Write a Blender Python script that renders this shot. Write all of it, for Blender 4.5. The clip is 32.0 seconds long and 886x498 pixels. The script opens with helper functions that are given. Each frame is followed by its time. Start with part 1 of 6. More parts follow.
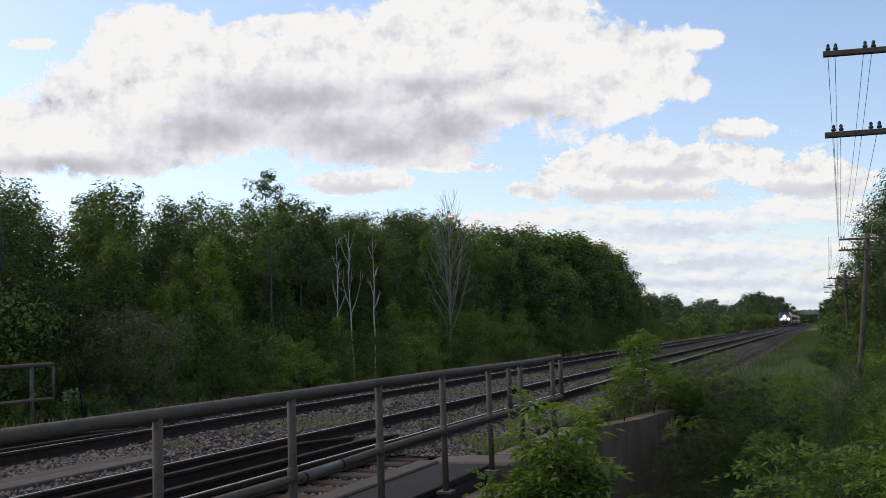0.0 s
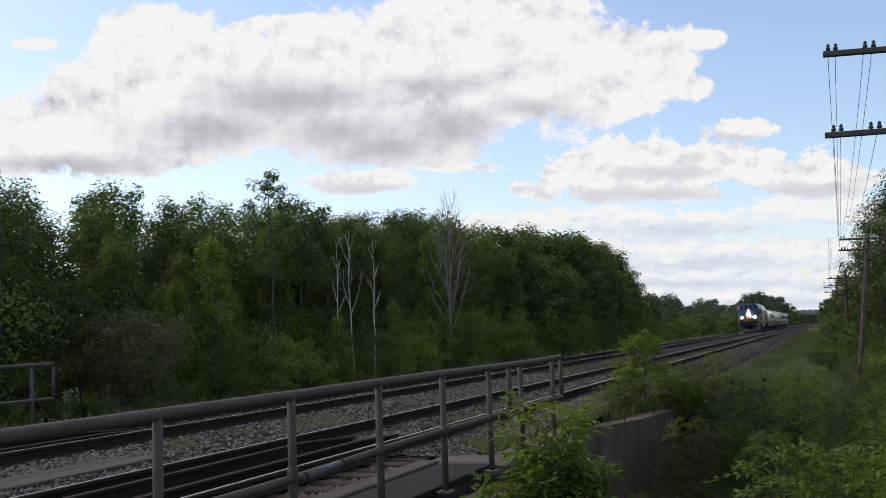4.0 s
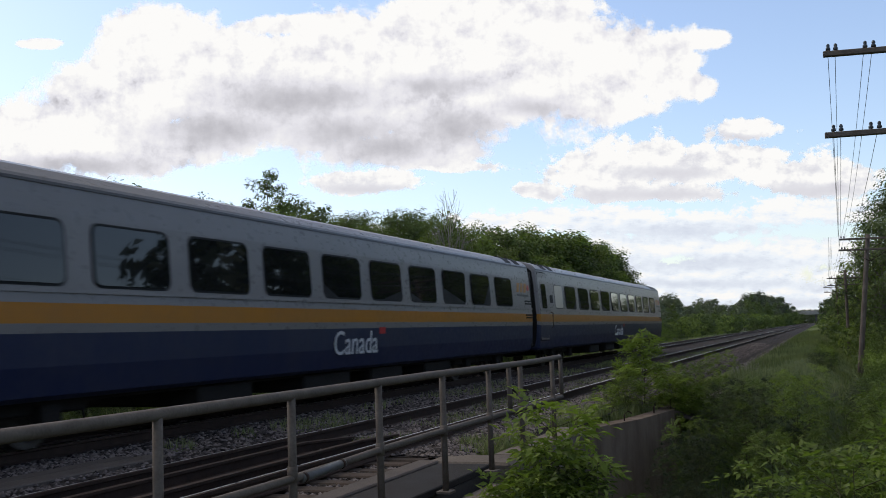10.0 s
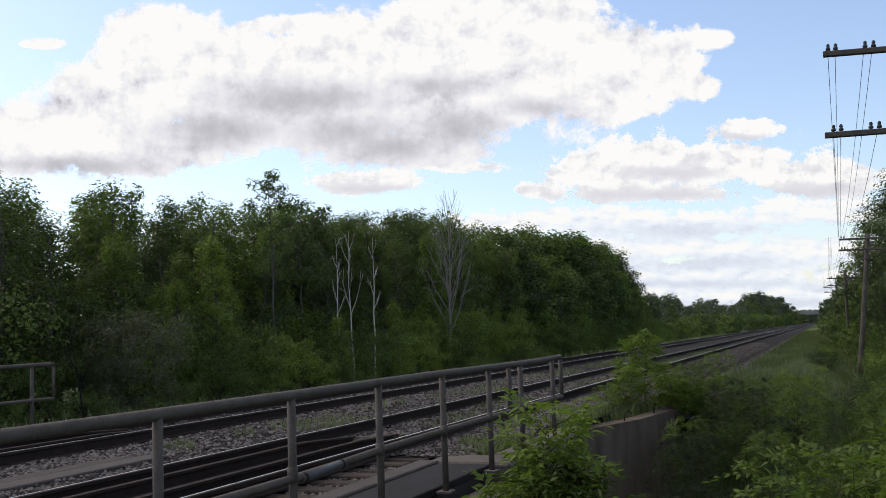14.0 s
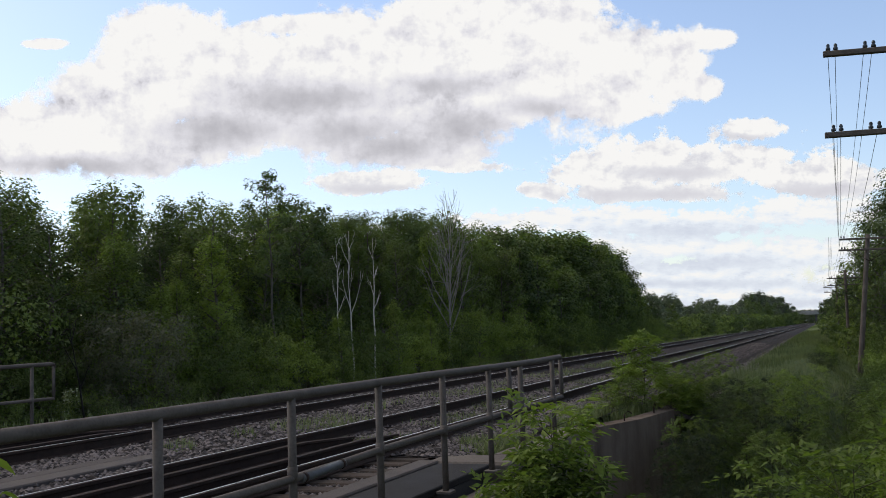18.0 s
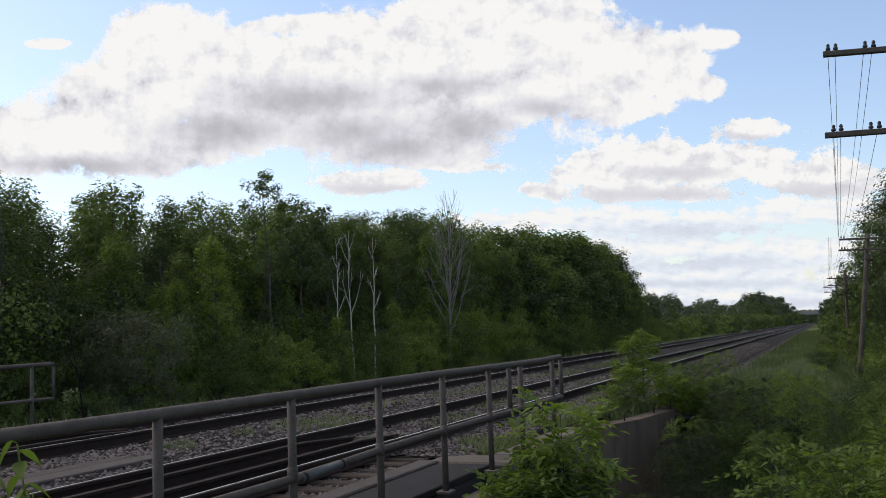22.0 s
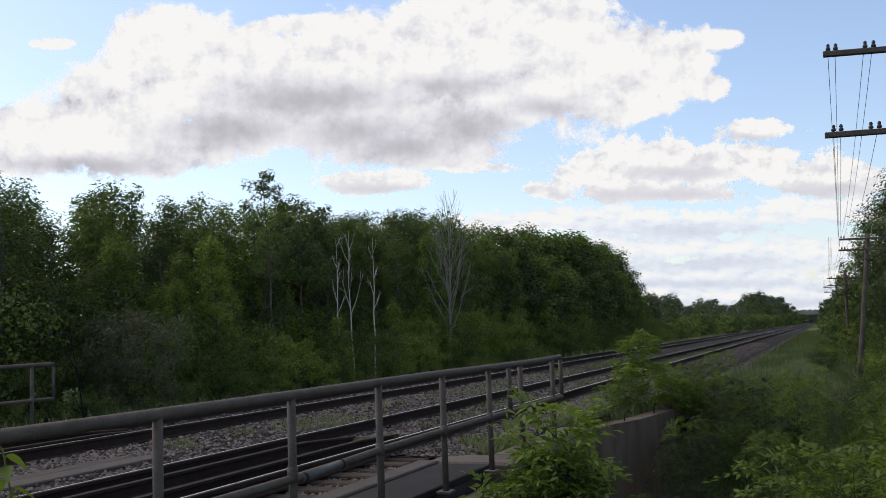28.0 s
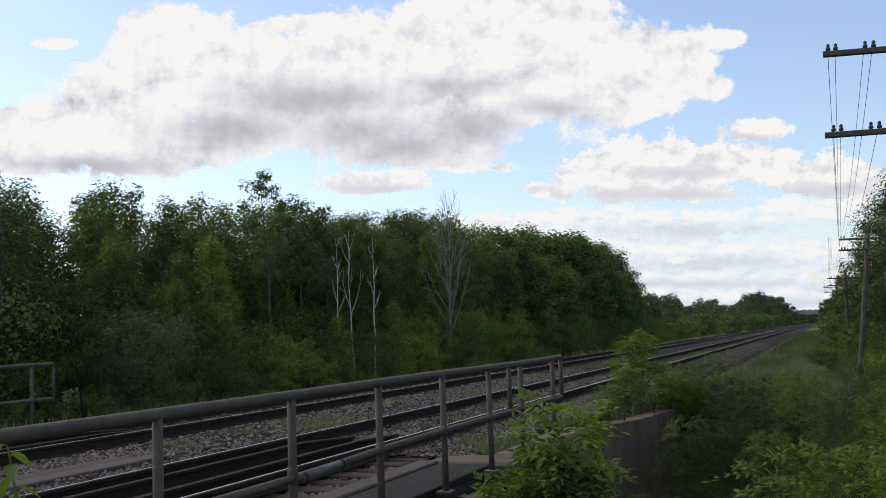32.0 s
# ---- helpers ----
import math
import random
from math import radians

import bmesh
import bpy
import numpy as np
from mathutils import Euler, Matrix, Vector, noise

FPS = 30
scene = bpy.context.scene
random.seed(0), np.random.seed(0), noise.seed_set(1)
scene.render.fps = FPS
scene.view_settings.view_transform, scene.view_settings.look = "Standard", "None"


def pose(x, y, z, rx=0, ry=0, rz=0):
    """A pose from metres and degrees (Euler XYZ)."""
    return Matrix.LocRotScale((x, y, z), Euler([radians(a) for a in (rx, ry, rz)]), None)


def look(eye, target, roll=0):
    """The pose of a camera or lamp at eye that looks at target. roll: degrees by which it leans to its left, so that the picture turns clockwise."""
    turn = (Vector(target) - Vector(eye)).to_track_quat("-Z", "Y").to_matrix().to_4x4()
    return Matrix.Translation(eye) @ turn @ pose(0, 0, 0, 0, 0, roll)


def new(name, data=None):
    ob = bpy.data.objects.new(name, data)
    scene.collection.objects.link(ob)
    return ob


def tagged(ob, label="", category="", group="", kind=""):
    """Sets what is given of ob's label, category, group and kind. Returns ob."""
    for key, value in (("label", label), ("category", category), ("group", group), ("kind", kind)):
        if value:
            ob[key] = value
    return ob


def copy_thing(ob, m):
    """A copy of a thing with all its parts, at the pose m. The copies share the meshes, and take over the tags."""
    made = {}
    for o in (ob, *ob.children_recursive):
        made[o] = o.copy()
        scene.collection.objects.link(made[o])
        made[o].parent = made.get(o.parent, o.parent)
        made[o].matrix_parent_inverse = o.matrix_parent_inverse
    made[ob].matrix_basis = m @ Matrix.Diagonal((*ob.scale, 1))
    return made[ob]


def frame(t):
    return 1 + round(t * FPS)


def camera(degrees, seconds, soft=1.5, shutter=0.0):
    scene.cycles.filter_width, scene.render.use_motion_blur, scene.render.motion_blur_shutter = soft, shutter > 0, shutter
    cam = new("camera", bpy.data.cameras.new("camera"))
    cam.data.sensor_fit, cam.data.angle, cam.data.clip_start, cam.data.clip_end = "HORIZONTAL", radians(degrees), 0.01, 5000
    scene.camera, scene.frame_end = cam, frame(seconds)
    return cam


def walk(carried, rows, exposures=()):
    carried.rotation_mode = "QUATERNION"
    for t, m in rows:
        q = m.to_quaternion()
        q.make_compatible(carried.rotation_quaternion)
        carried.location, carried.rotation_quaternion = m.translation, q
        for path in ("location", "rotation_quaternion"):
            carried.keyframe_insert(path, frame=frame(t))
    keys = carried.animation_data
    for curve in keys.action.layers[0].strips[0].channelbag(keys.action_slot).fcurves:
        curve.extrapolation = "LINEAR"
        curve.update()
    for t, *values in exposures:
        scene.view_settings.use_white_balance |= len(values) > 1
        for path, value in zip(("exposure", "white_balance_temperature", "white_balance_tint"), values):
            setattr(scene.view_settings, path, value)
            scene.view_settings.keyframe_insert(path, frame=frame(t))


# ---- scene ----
cam = camera(48.81, 32.0, soft=0.9, shutter=0.09)
EYE = (0.0, 0.0, 1.206)
CAM_POSE = look(EYE, (-17.877, 46.491, 5.567), -2.09)
walk(cam, [(0.0, CAM_POSE), (32.0, CAM_POSE)], [(0.0, -0.02), (7.5, -0.02), (9.0, 0.02), (11.0, 0.09), (13.0, 0.09), (14.5, 0.05), (17.0, 0.0), (32.0, 0.0)])

# ---- world, sun, exposure ----
SUN_ELEV, SUN_ROT = radians(50), radians(-84)
world = bpy.data.worlds.new("sky")
scene.world = world
world.use_nodes = True
wn = world.node_tree
sky = wn.nodes.new("ShaderNodeTexSky")
sky.sky_type, sky.sun_disc = "NISHITA", False
sky.sun_elevation, sky.sun_rotation = SUN_ELEV, SUN_ROT
sky.air_density, sky.dust_density, sky.ozone_density = 1.0, 1.2, 1.0
# broken bright cloud added overhead, out of view, to whiten the light; clearer band below
geo = wn.nodes.new("ShaderNodeTexCoord")
height = wn.nodes.new("ShaderNodeSeparateXYZ")
wn.links.new(geo.outputs["Generated"], height.inputs[0])
band = wn.nodes.new("ShaderNodeMapRange")
band.interpolation_type = "SMOOTHSTEP"
wn.links.new(height.outputs[2], band.inputs[0])
band.inputs[1].default_value, band.inputs[2].default_value = 0.40, 0.62
heap = wn.nodes.new("ShaderNodeTexNoise")
heap.inputs["Scale"].default_value, heap.inputs["Detail"].default_value = 2.2, 6.0
wn.links.new(geo.outputs["Generated"], heap.inputs["Vector"])
puff = wn.nodes.new("ShaderNodeMapRange")
wn.links.new(heap.outputs[0], puff.inputs[0])
puff.inputs[1].default_value, puff.inputs[2].default_value = 0.36, 0.58
cover = wn.nodes.new("ShaderNodeMath")
cover.operation = "MULTIPLY"
wn.links.new(band.outputs[0], cover.inputs[0])
wn.links.new(puff.outputs[0], cover.inputs[1])
clouded = wn.nodes.new("ShaderNodeMix")
clouded.data_type = "RGBA"
wn.links.new(cover.outputs[0], clouded.inputs[0])
tint = wn.nodes.new("ShaderNodeMix")
tint.data_type, tint.blend_type = "RGBA", "MULTIPLY"
tint.inputs[0].default_value = 1.0
tint.inputs[7].default_value = (1.18, 1.13, 1.14, 1.0)
wn.links.new(sky.outputs[0], tint.inputs[6])
wn.links.new(tint.outputs[2], clouded.inputs[6])
clouded.inputs[7].default_value = (2.7, 2.6, 2.5, 1.0)
wn.links.new(clouded.outputs[2], wn.nodes["Background"].inputs[0])
wn.nodes["Background"].inputs[1].default_value = 0.166

sun_data = bpy.data.lights.new("sun", "SUN")
sun_data.energy, sun_data.angle, sun_data.color = 1.1, radians(12), (1.0, 0.90, 0.75)
sun = new("sun", sun_data)
sun_dir = Vector((math.sin(SUN_ROT) * math.cos(SUN_ELEV), math.cos(SUN_ROT) * math.cos(SUN_ELEV), math.sin(SUN_ELEV)))
sun.matrix_world = look(sun_dir * 100, (0, 0, 0))

# ---- layout in metres: y runs along the line, z = 0 at the top of the rails ----
NEAR, FAR, HALF = -5.553, -9.912, 0.7535
RAIL_X, RAIL_END = -3.27, 12.68
SPEED, TAIL_Y, TAIL_T, PITCH, GAP = 35.911, 22.86, 10.9, 25.91, 0.76
ABUT = 10.4


# ---- mesh helpers ----
class Build:
    """Collects vertices and faces for one mesh."""

    def __init__(self):
        self.v, self.f, self.m = [], [], []

    def add(self, verts, faces, m=0):
        k = len(self.v)
        self.v.extend(tuple(p) for p in verts)
        self.f.extend(tuple(i + k for i in f) for f in faces)
        self.m.extend([m] * len(faces))
        return self

    def box(self, x0, x1, y0, y1, z0, z1, c=0.0, m=0):
        """A box, its edges cut back by c."""
        if c <= 0:
            vs = [(x, y, z) for z in (z0, z1) for y in (y0, y1) for x in (x0, x1)]
            return self.add(vs, [(0, 2, 3, 1), (4, 5, 7, 6), (0, 1, 5, 4), (2, 6, 7, 3), (0, 4, 6, 2), (1, 3, 7, 5)], m)
        vs, idx = [], {}
        for sx in (0, 1):
            for sy in (0, 1):
                for sz in (0, 1):
                    for ax in range(3):
                        q = []
                        for k, (lo, hi, s) in enumerate(((x0, x1, sx), (y0, y1, sy), (z0, z1, sz))):
                            d = 0 if k == ax else c
                            q.append(lo + d if s == 0 else hi - d)
                        idx[sx, sy, sz, ax] = len(vs)
                        vs.append(q)
        fs = []
        for ax in range(3):
            u, w = [k for k in range(3) if k != ax]
            for s in (0, 1):
                ring = []
                for a, b in ((0, 0), (1, 0), (1, 1), (0, 1)):
                    key = [0, 0, 0]
                    key[ax], key[u], key[w] = s, a, b
                    ring.append(idx[(*key, ax)])
                fs.append(tuple(ring))
            for a in (0, 1):
                for b in (0, 1):
                    k0, k1 = [0, 0, 0], [0, 0, 0]
                    k0[u], k0[w], k0[ax] = a, b, 0
                    k1[u], k1[w], k1[ax] = a, b, 1
                    fs.append((idx[(*k0, u)], idx[(*k1, u)], idx[(*k1, w)], idx[(*k0, w)]))
        for sx in (0, 1):
            for sy in (0, 1):
                for sz in (0, 1):
                    fs.append(tuple(idx[sx, sy, sz, ax] for ax in range(3)))
        return self.add(vs, fs, m)

    def tube(self, pts, radii, n=8, m=0, caps=True):
        """A round bar along pts."""
        pts = [Vector(p) for p in pts]
        if not isinstance(radii, (list, tuple)):
            radii = [radii] * len(pts)
        vs, fs = [], []
        for i, p in enumerate(pts):
            d = (pts[min(i + 1, len(pts) - 1)] - pts[max(i - 1, 0)]).normalized()
            a = d.cross(Vector((0, 0, 1)) if abs(d.z) < 0.9 else Vector((1, 0, 0))).normalized()
            b = d.cross(a)
            for k in range(n):
                t = 2 * math.pi * k / n
                vs.append(p + radii[i] * (math.cos(t) * a + math.sin(t) * b))
        for i in range(len(pts) - 1):
            for k in range(n):
                fs.append((i * n + k, i * n + (k + 1) % n, (i + 1) * n + (k + 1) % n, (i + 1) * n + k))
        if caps:
            fs += [tuple(range(n)), tuple(range((len(pts) - 1) * n, len(pts) * n))]
        return self.add(vs, fs, m)

    def loft(self, rings, mats=None, closed=True, caps=True):
        """Joins rings of equally many points; mats gives the material of each strip."""
        n = len(rings[0])
        k = len(self.v)
        for r in rings:
            self.v.extend(tuple(p) for p in r)
        for i in range(len(rings) - 1):
            for j in range(n if closed else n - 1):
                self.f.append((k + i * n + j, k + i * n + (j + 1) % n, k + (i + 1) * n + (j + 1) % n, k + (i + 1) * n + j))
                self.m.append(mats(i, j) if mats else 0)
        if caps:
            self.f += [tuple(k + j for j in range(n)), tuple(k + (len(rings) - 1) * n + j for j in range(n))]
            self.m += [mats(-1, 0) if mats else 0] * 2
        return self

    def slab(self, outline, axis, a, b, m=0):
        """A flat plate: a 2D outline given depth from a to b along an axis."""
        def put(p, w):
            q = list(p)
            q.insert(axis, w)
            return q
        n = len(outline)
        fs = [tuple(range(n)), tuple(range(2 * n - 1, n - 1, -1))]
        fs += [(i, (i + 1) % n, n + (i + 1) % n, n + i) for i in range(n)]
        return self.add([put(p, a) for p in outline] + [put(p, b) for p in outline], fs, m)

    def mesh(self, name, mats, smooth=False):
        me = bpy.data.meshes.new(name)
        me.from_pydata(self.v, [], self.f)
        for mt in (mats if isinstance(mats, (list, tuple)) else [mats]):
            me.materials.append(mt)
        me.polygons.foreach_set("material_index", self.m)
        if smooth:
            me.polygons.foreach_set("use_smooth", [True] * len(self.f))
        me.update()
        bm = bmesh.new()
        bm.from_mesh(me)
        bmesh.ops.recalc_face_normals(bm, faces=bm.faces)
        bm.to_mesh(me)
        bm.free()
        return me


def part(name, built, material, parent, label="", smooth=False):
    """One mesh under a thing or a part; of a list, one for each."""
    if isinstance(built, list):
        return [part(name, b, material, parent, label, smooth) for b in built][0]
    me = built.mesh(name, material, smooth) if isinstance(built, Build) else built
    ob = new(name, me)
    ob.parent = parent
    if label:
        ob["label"] = label
    return ob


def thing(name, label, category, m=None, group="", built=None, material=None, smooth=False, kind=""):
    """A top-level thing: an Empty at its base, or one mesh."""
    ob = new(name, built.mesh(name, material, smooth) if built else None)
    if m is not None:
        ob.matrix_basis = m
    return tagged(ob, label, category, group, kind)


def round_rect(u0, u1, w0, w1, r, n=4):
    out = []
    for cx, cy, a0 in ((u1 - r, w1 - r, 0), (u0 + r, w1 - r, 90), (u0 + r, w0 + r, 180), (u1 - r, w0 + r, 270)):
        for k in range(n + 1):
            a = radians(a0 + 90 * k / n)
            out.append((cx + r * math.cos(a), cy + r * math.sin(a)))
    return out


# ---- materials ----
class Nodes:
    """Short names for wiring nodes."""

    def __init__(self, name):
        self.mat = bpy.data.materials.new(name)
        self.mat.use_nodes = True
        self.nt = self.mat.node_tree
        self.bsdf = self.nt.nodes["Principled BSDF"]
        self.out = self.nt.nodes["Material Output"]

    def put(self, sock, val):
        if isinstance(val, bpy.types.NodeSocket):
            self.nt.links.new(val, sock)
        elif val is not None:
            sock.default_value = (*val, 1.0) if isinstance(val, tuple) and len(val) == 3 and sock.type == "RGBA" else val

    def coord(self, which="Object"):
        return self.nt.nodes.new("ShaderNodeTexCoord").outputs[which]

    def math(self, op, a, b=None, c=None, clamp=False):
        n = self.nt.nodes.new("ShaderNodeMath")
        n.operation, n.use_clamp = op, clamp
        for i, v in enumerate((a, b, c)):
            self.put(n.inputs[i], v)
        return n.outputs[0]

    def vec(self, op, a, b=None):
        n = self.nt.nodes.new("ShaderNodeVectorMath")
        n.operation = op
        self.put(n.inputs[0], a)
        self.put(n.inputs[1], b)
        return n.outputs["Value" if op in ("LENGTH", "DOT_PRODUCT") else "Vector"]

    def noise(self, scale, detail=4.0, rough=0.55, vec=None, distortion=0.0):
        n = self.nt.nodes.new("ShaderNodeTexNoise")
        self.put(n.inputs["Scale"], scale)
        n.inputs["Detail"].default_value, n.inputs["Roughness"].default_value = detail, rough
        n.inputs["Distortion"].default_value = distortion
        self.put(n.inputs["Vector"], vec if vec is not None else self.coord())
        return n.outputs["Fac"]

    def voronoi(self, scale, vec=None, out="Distance"):
        n = self.nt.nodes.new("ShaderNodeTexVoronoi")
        n.inputs["Scale"].default_value = scale
        self.put(n.inputs["Vector"], vec if vec is not None else self.coord())
        return n.outputs[out]

    def ramp(self, fac, *stops):
        n = self.nt.nodes.new("ShaderNodeValToRGB")
        e = n.color_ramp.elements
        while len(e) < len(stops):
            e.new(0.5)
        for el, (pos, col) in zip(e, stops):
            el.position, el.color = pos, (*col, 1) if isinstance(col, tuple) else (col, col, col, 1)
        self.put(n.inputs[0], fac)
        return n.outputs[0]

    def mix(self, fac, a, b, blend="MIX"):
        n = self.nt.nodes.new("ShaderNodeMix")
        n.data_type, n.blend_type = "RGBA", blend
        self.put(n.inputs[0], fac)
        self.put(n.inputs[6], a)
        self.put(n.inputs[7], b)
        return n.outputs[2]

    def range(self, v, a, b, c=0.0, d=1.0, smooth=False):
        n = self.nt.nodes.new("ShaderNodeMapRange")
        n.interpolation_type = "SMOOTHSTEP" if smooth else "LINEAR"
        for i, x in enumerate((v, a, b, c, d)):
            self.put(n.inputs[i], x)
        return n.outputs[0]

    def bump(self, height, strength=0.3, dist=0.02):
        n = self.nt.nodes.new("ShaderNodeBump")
        n.inputs["Strength"].default_value, n.inputs["Distance"].default_value = strength, dist
        self.put(n.inputs["Height"], height)
        self.put(self.bsdf.inputs["Normal"], n.outputs[0])

    def rnd(self):
        return self.nt.nodes.new("ShaderNodeObjectInfo").outputs["Random"]

    def island(self):
        return self.nt.nodes.new("ShaderNodeNewGeometry").outputs["Random Per Island"]

    def set(self, **kw):
        for k, v in kw.items():
            self.put(self.bsdf.inputs[k.replace("_", " ")], v)
        return self.mat


def surface(name, c1, c2, scale=3.0, fine=40.0, rough=0.7, metal=0.0, bump=0.25, dist=0.01, spec=0.22, island=False, rand=0.0, coat=0.0):
    """A surface whose colour wanders between two tones at a coarse and a fine scale."""
    n = Nodes(name)
    big, small = n.noise(scale, 5.0), n.noise(fine, 3.0)
    f = n.math("ADD", n.math("MULTIPLY", big, 0.65), n.math("MULTIPLY", small, 0.35))
    if island:
        f = n.math("ADD", n.math("MULTIPLY", f, 0.55), n.math("MULTIPLY", n.island(), 0.5))
    if rand:
        f = n.math("ADD", f, n.math("MULTIPLY", n.math("SUBTRACT", n.rnd(), 0.5), rand))
    col = n.ramp(f, (0.3, c1), (0.7, c2))
    n.bump(small, bump, dist)
    r = n.range(big, 0.3, 0.7, max(rough - 0.1, 0.02), min(rough + 0.1, 1.0))
    return n.set(Base_Color=col, Roughness=r, Metallic=metal, Specular_IOR_Level=spec, Coat_Weight=coat)


def foliage(name, dark, light, trans=0.42, rough=0.6, hue=0.9, base=0.0):
    """Leaves: tone by leaf and by plant, with light let through."""
    n = Nodes(name)
    dark, light = [(c[0] * 1.12, c[1], c[2] * 1.5) for c in (dark, light)]
    f = n.math("ADD", n.math("MULTIPLY", n.island(), 0.24), n.math("MULTIPLY", n.rnd(), hue))
    f = n.math("ADD", n.math("ADD", f, base), n.math("MULTIPLY", n.math("SUBTRACT", n.noise(0.7, 2.0), 0.5), 1.0))
    col = n.ramp(f, (0.1, dark), (0.95, light))
    n.set(Base_Color=col, Roughness=rough, Specular_IOR_Level=0.25)
    tr = n.nt.nodes.new("ShaderNodeBsdfTranslucent")
    n.put(tr.inputs[0], n.mix(1.0, col, (0.95, 1.12, 0.60), "MULTIPLY"))
    mx = n.nt.nodes.new("ShaderNodeMixShader")
    mx.inputs[0].default_value = trans
    n.nt.links.new(n.bsdf.outputs[0], mx.inputs[1])
    n.nt.links.new(tr.outputs[0], mx.inputs[2])
    n.nt.links.new(mx.outputs[0], n.out.inputs[0])
    return n.mat


def paint(name, col, rough=0.32, dirt=0.25, wave=0.12):
    """Vehicle paint with a film of dust and streaks."""
    n = Nodes(name)
    st = n.noise(1.0, 6.0, 0.65, n.vec("MULTIPLY", n.coord(), (4.0, 1.2, 0.35)))
    sp = n.noise(9.0, 4.0)
    f = n.math("MULTIPLY", n.range(n.math("ADD", n.math("MULTIPLY", st, 0.7), n.math("MULTIPLY", sp, 0.3)), 0.45, 0.75), dirt)
    n.bump(n.noise(0.9, 2.0), wave, 0.02)
    return n.set(Base_Color=n.mix(f, col, (0.11, 0.10, 0.09)), Roughness=n.range(sp, 0.3, 0.7, max(rough - 0.06, 0.02), rough + 0.1 * min(1.0, rough * 4)), Specular_IOR_Level=0.35)


def glow(name, col, strength):
    n = Nodes(name)
    return n.set(Base_Color=col, Emission_Color=col, Emission_Strength=strength, Roughness=0.2)


STEEL = surface("weathered_pipe_steel", (0.075, 0.060, 0.050), (0.166, 0.140, 0.120), 6, 60, 0.68, 0.0, 0.3, 0.004, 0.15)
GALV = surface("galvanised_pipe", (0.085, 0.085, 0.088), (0.17, 0.17, 0.174), 6, 50, 0.5, 0.4, 0.2, 0.003)
RAIL_SIDE = surface("rusty_rail_steel", (0.022, 0.014, 0.011), (0.066, 0.043, 0.034), 8, 60, 0.75, 0.2, 0.4, 0.004)
RAIL_TOP = surface("polished_rail_head", (0.58, 0.57, 0.56), (0.74, 0.73, 0.72), 4, 80, 0.32, 0.85, 0.05, 0.001)
TIE = surface("creosoted_tie_timber", (0.022, 0.017, 0.014), (0.085, 0.062, 0.048), 4, 45, 0.85, 0, 0.6, 0.01, rand=0.3)
PLANK = surface("weathered_plank_timber", (0.060, 0.050, 0.045), (0.130, 0.110, 0.098), 3, 50, 0.85, 0, 0.6, 0.01, rand=0.2)
BALLAST = surface("crushed_stone_bed", (0.012, 0.0100, 0.0096), (0.062, 0.051, 0.048), 2.6, 22, 0.95, 0, 1.0, 0.05, 0.2)
STONE = surface("crushed_stone", (0.010, 0.0083, 0.0081), (0.185, 0.160, 0.155), 1.0, 30, 0.9, 0, 0.5, 0.01, island=True)
SOIL = surface("trackside_soil", (0.07, 0.052, 0.04), (0.17, 0.135, 0.105), 1.0, 20, 0.95, 0, 0.7, 0.03)
CONCRETE = surface("old_concrete", (0.085, 0.069, 0.057), (0.205, 0.175, 0.147), 1.4, 30, 0.9, 0, 0.4, 0.01)
def stained_wall():
    """Concrete with dark streaks running down it and a brown lip."""
    n = Nodes("streaked_concrete")
    st = n.noise(1.0, 5.0, 0.6, n.vec("MULTIPLY", n.coord(), (2.6, 2.6, 0.45)))
    sp, fine = n.noise(2.2, 5.0), n.noise(38.0, 3.0)
    f = n.math("ADD", n.math("MULTIPLY", st, 0.55), n.math("ADD", n.math("MULTIPLY", sp, 0.3), n.math("MULTIPLY", fine, 0.15)))
    n.bump(fine, 0.4, 0.01)
    return n.set(Base_Color=n.ramp(f, (0.32, (0.078, 0.056, 0.042)), (0.5, (0.148, 0.111, 0.086)), (0.68, (0.225, 0.174, 0.136))), Roughness=0.9, Specular_IOR_Level=0.2)


WALL = stained_wall()
WALKWAY = surface("dark_walkway_plate", (0.013, 0.0115, 0.011), (0.032, 0.028, 0.026), 2.0, 60, 0.8, 0.0, 0.4, 0.006)
GIRDER = surface("dark_bridge_girder", (0.03, 0.028, 0.027), (0.08, 0.07, 0.065), 2, 30, 0.7, 0.4, 0.3, 0.006)
POLE_WOOD = surface("grey_pole_wood", (0.075, 0.058, 0.047), (0.185, 0.150, 0.125), 3, 60, 0.9, 0, 0.6, 0.01)
INSULATOR = surface("dark_glass_insulator", (0.03, 0.035, 0.04), (0.08, 0.09, 0.10), 8, 40, 0.2, 0, 0.1, 0.002)
WIRE = surface("aged_wire", (0.10, 0.11, 0.13), (0.22, 0.24, 0.27), 8, 40, 0.5, 0.6, 0.05, 0.001)
BARK = surface("grey_bark", (0.06, 0.05, 0.042), (0.17, 0.15, 0.13), 5, 40, 0.9, 0, 0.8, 0.02)
BIRCH = surface("pale_dead_bark", (0.17, 0.15, 0.13), (0.33, 0.30, 0.265), 4, 30, 0.8, 0, 0.4, 0.01)
STEM = surface("brown_green_stem", (0.030, 0.030, 0.016), (0.075, 0.070, 0.036), 8, 40, 0.8, 0, 0.3, 0.004)
BIRCH_WHITE = surface("white_birch_bark", (0.42, 0.38, 0.33), (0.70, 0.65, 0.58), 4, 30, 0.8, 0, 0.4, 0.01)
LEAF_FOREST = foliage("forest_leaves", (0.046, 0.076, 0.017), (0.160, 0.225, 0.042))
LEAF_BRIGHT = foliage("young_leaves", (0.088, 0.142, 0.018), (0.235, 0.335, 0.048), hue=0.4, base=0.25)
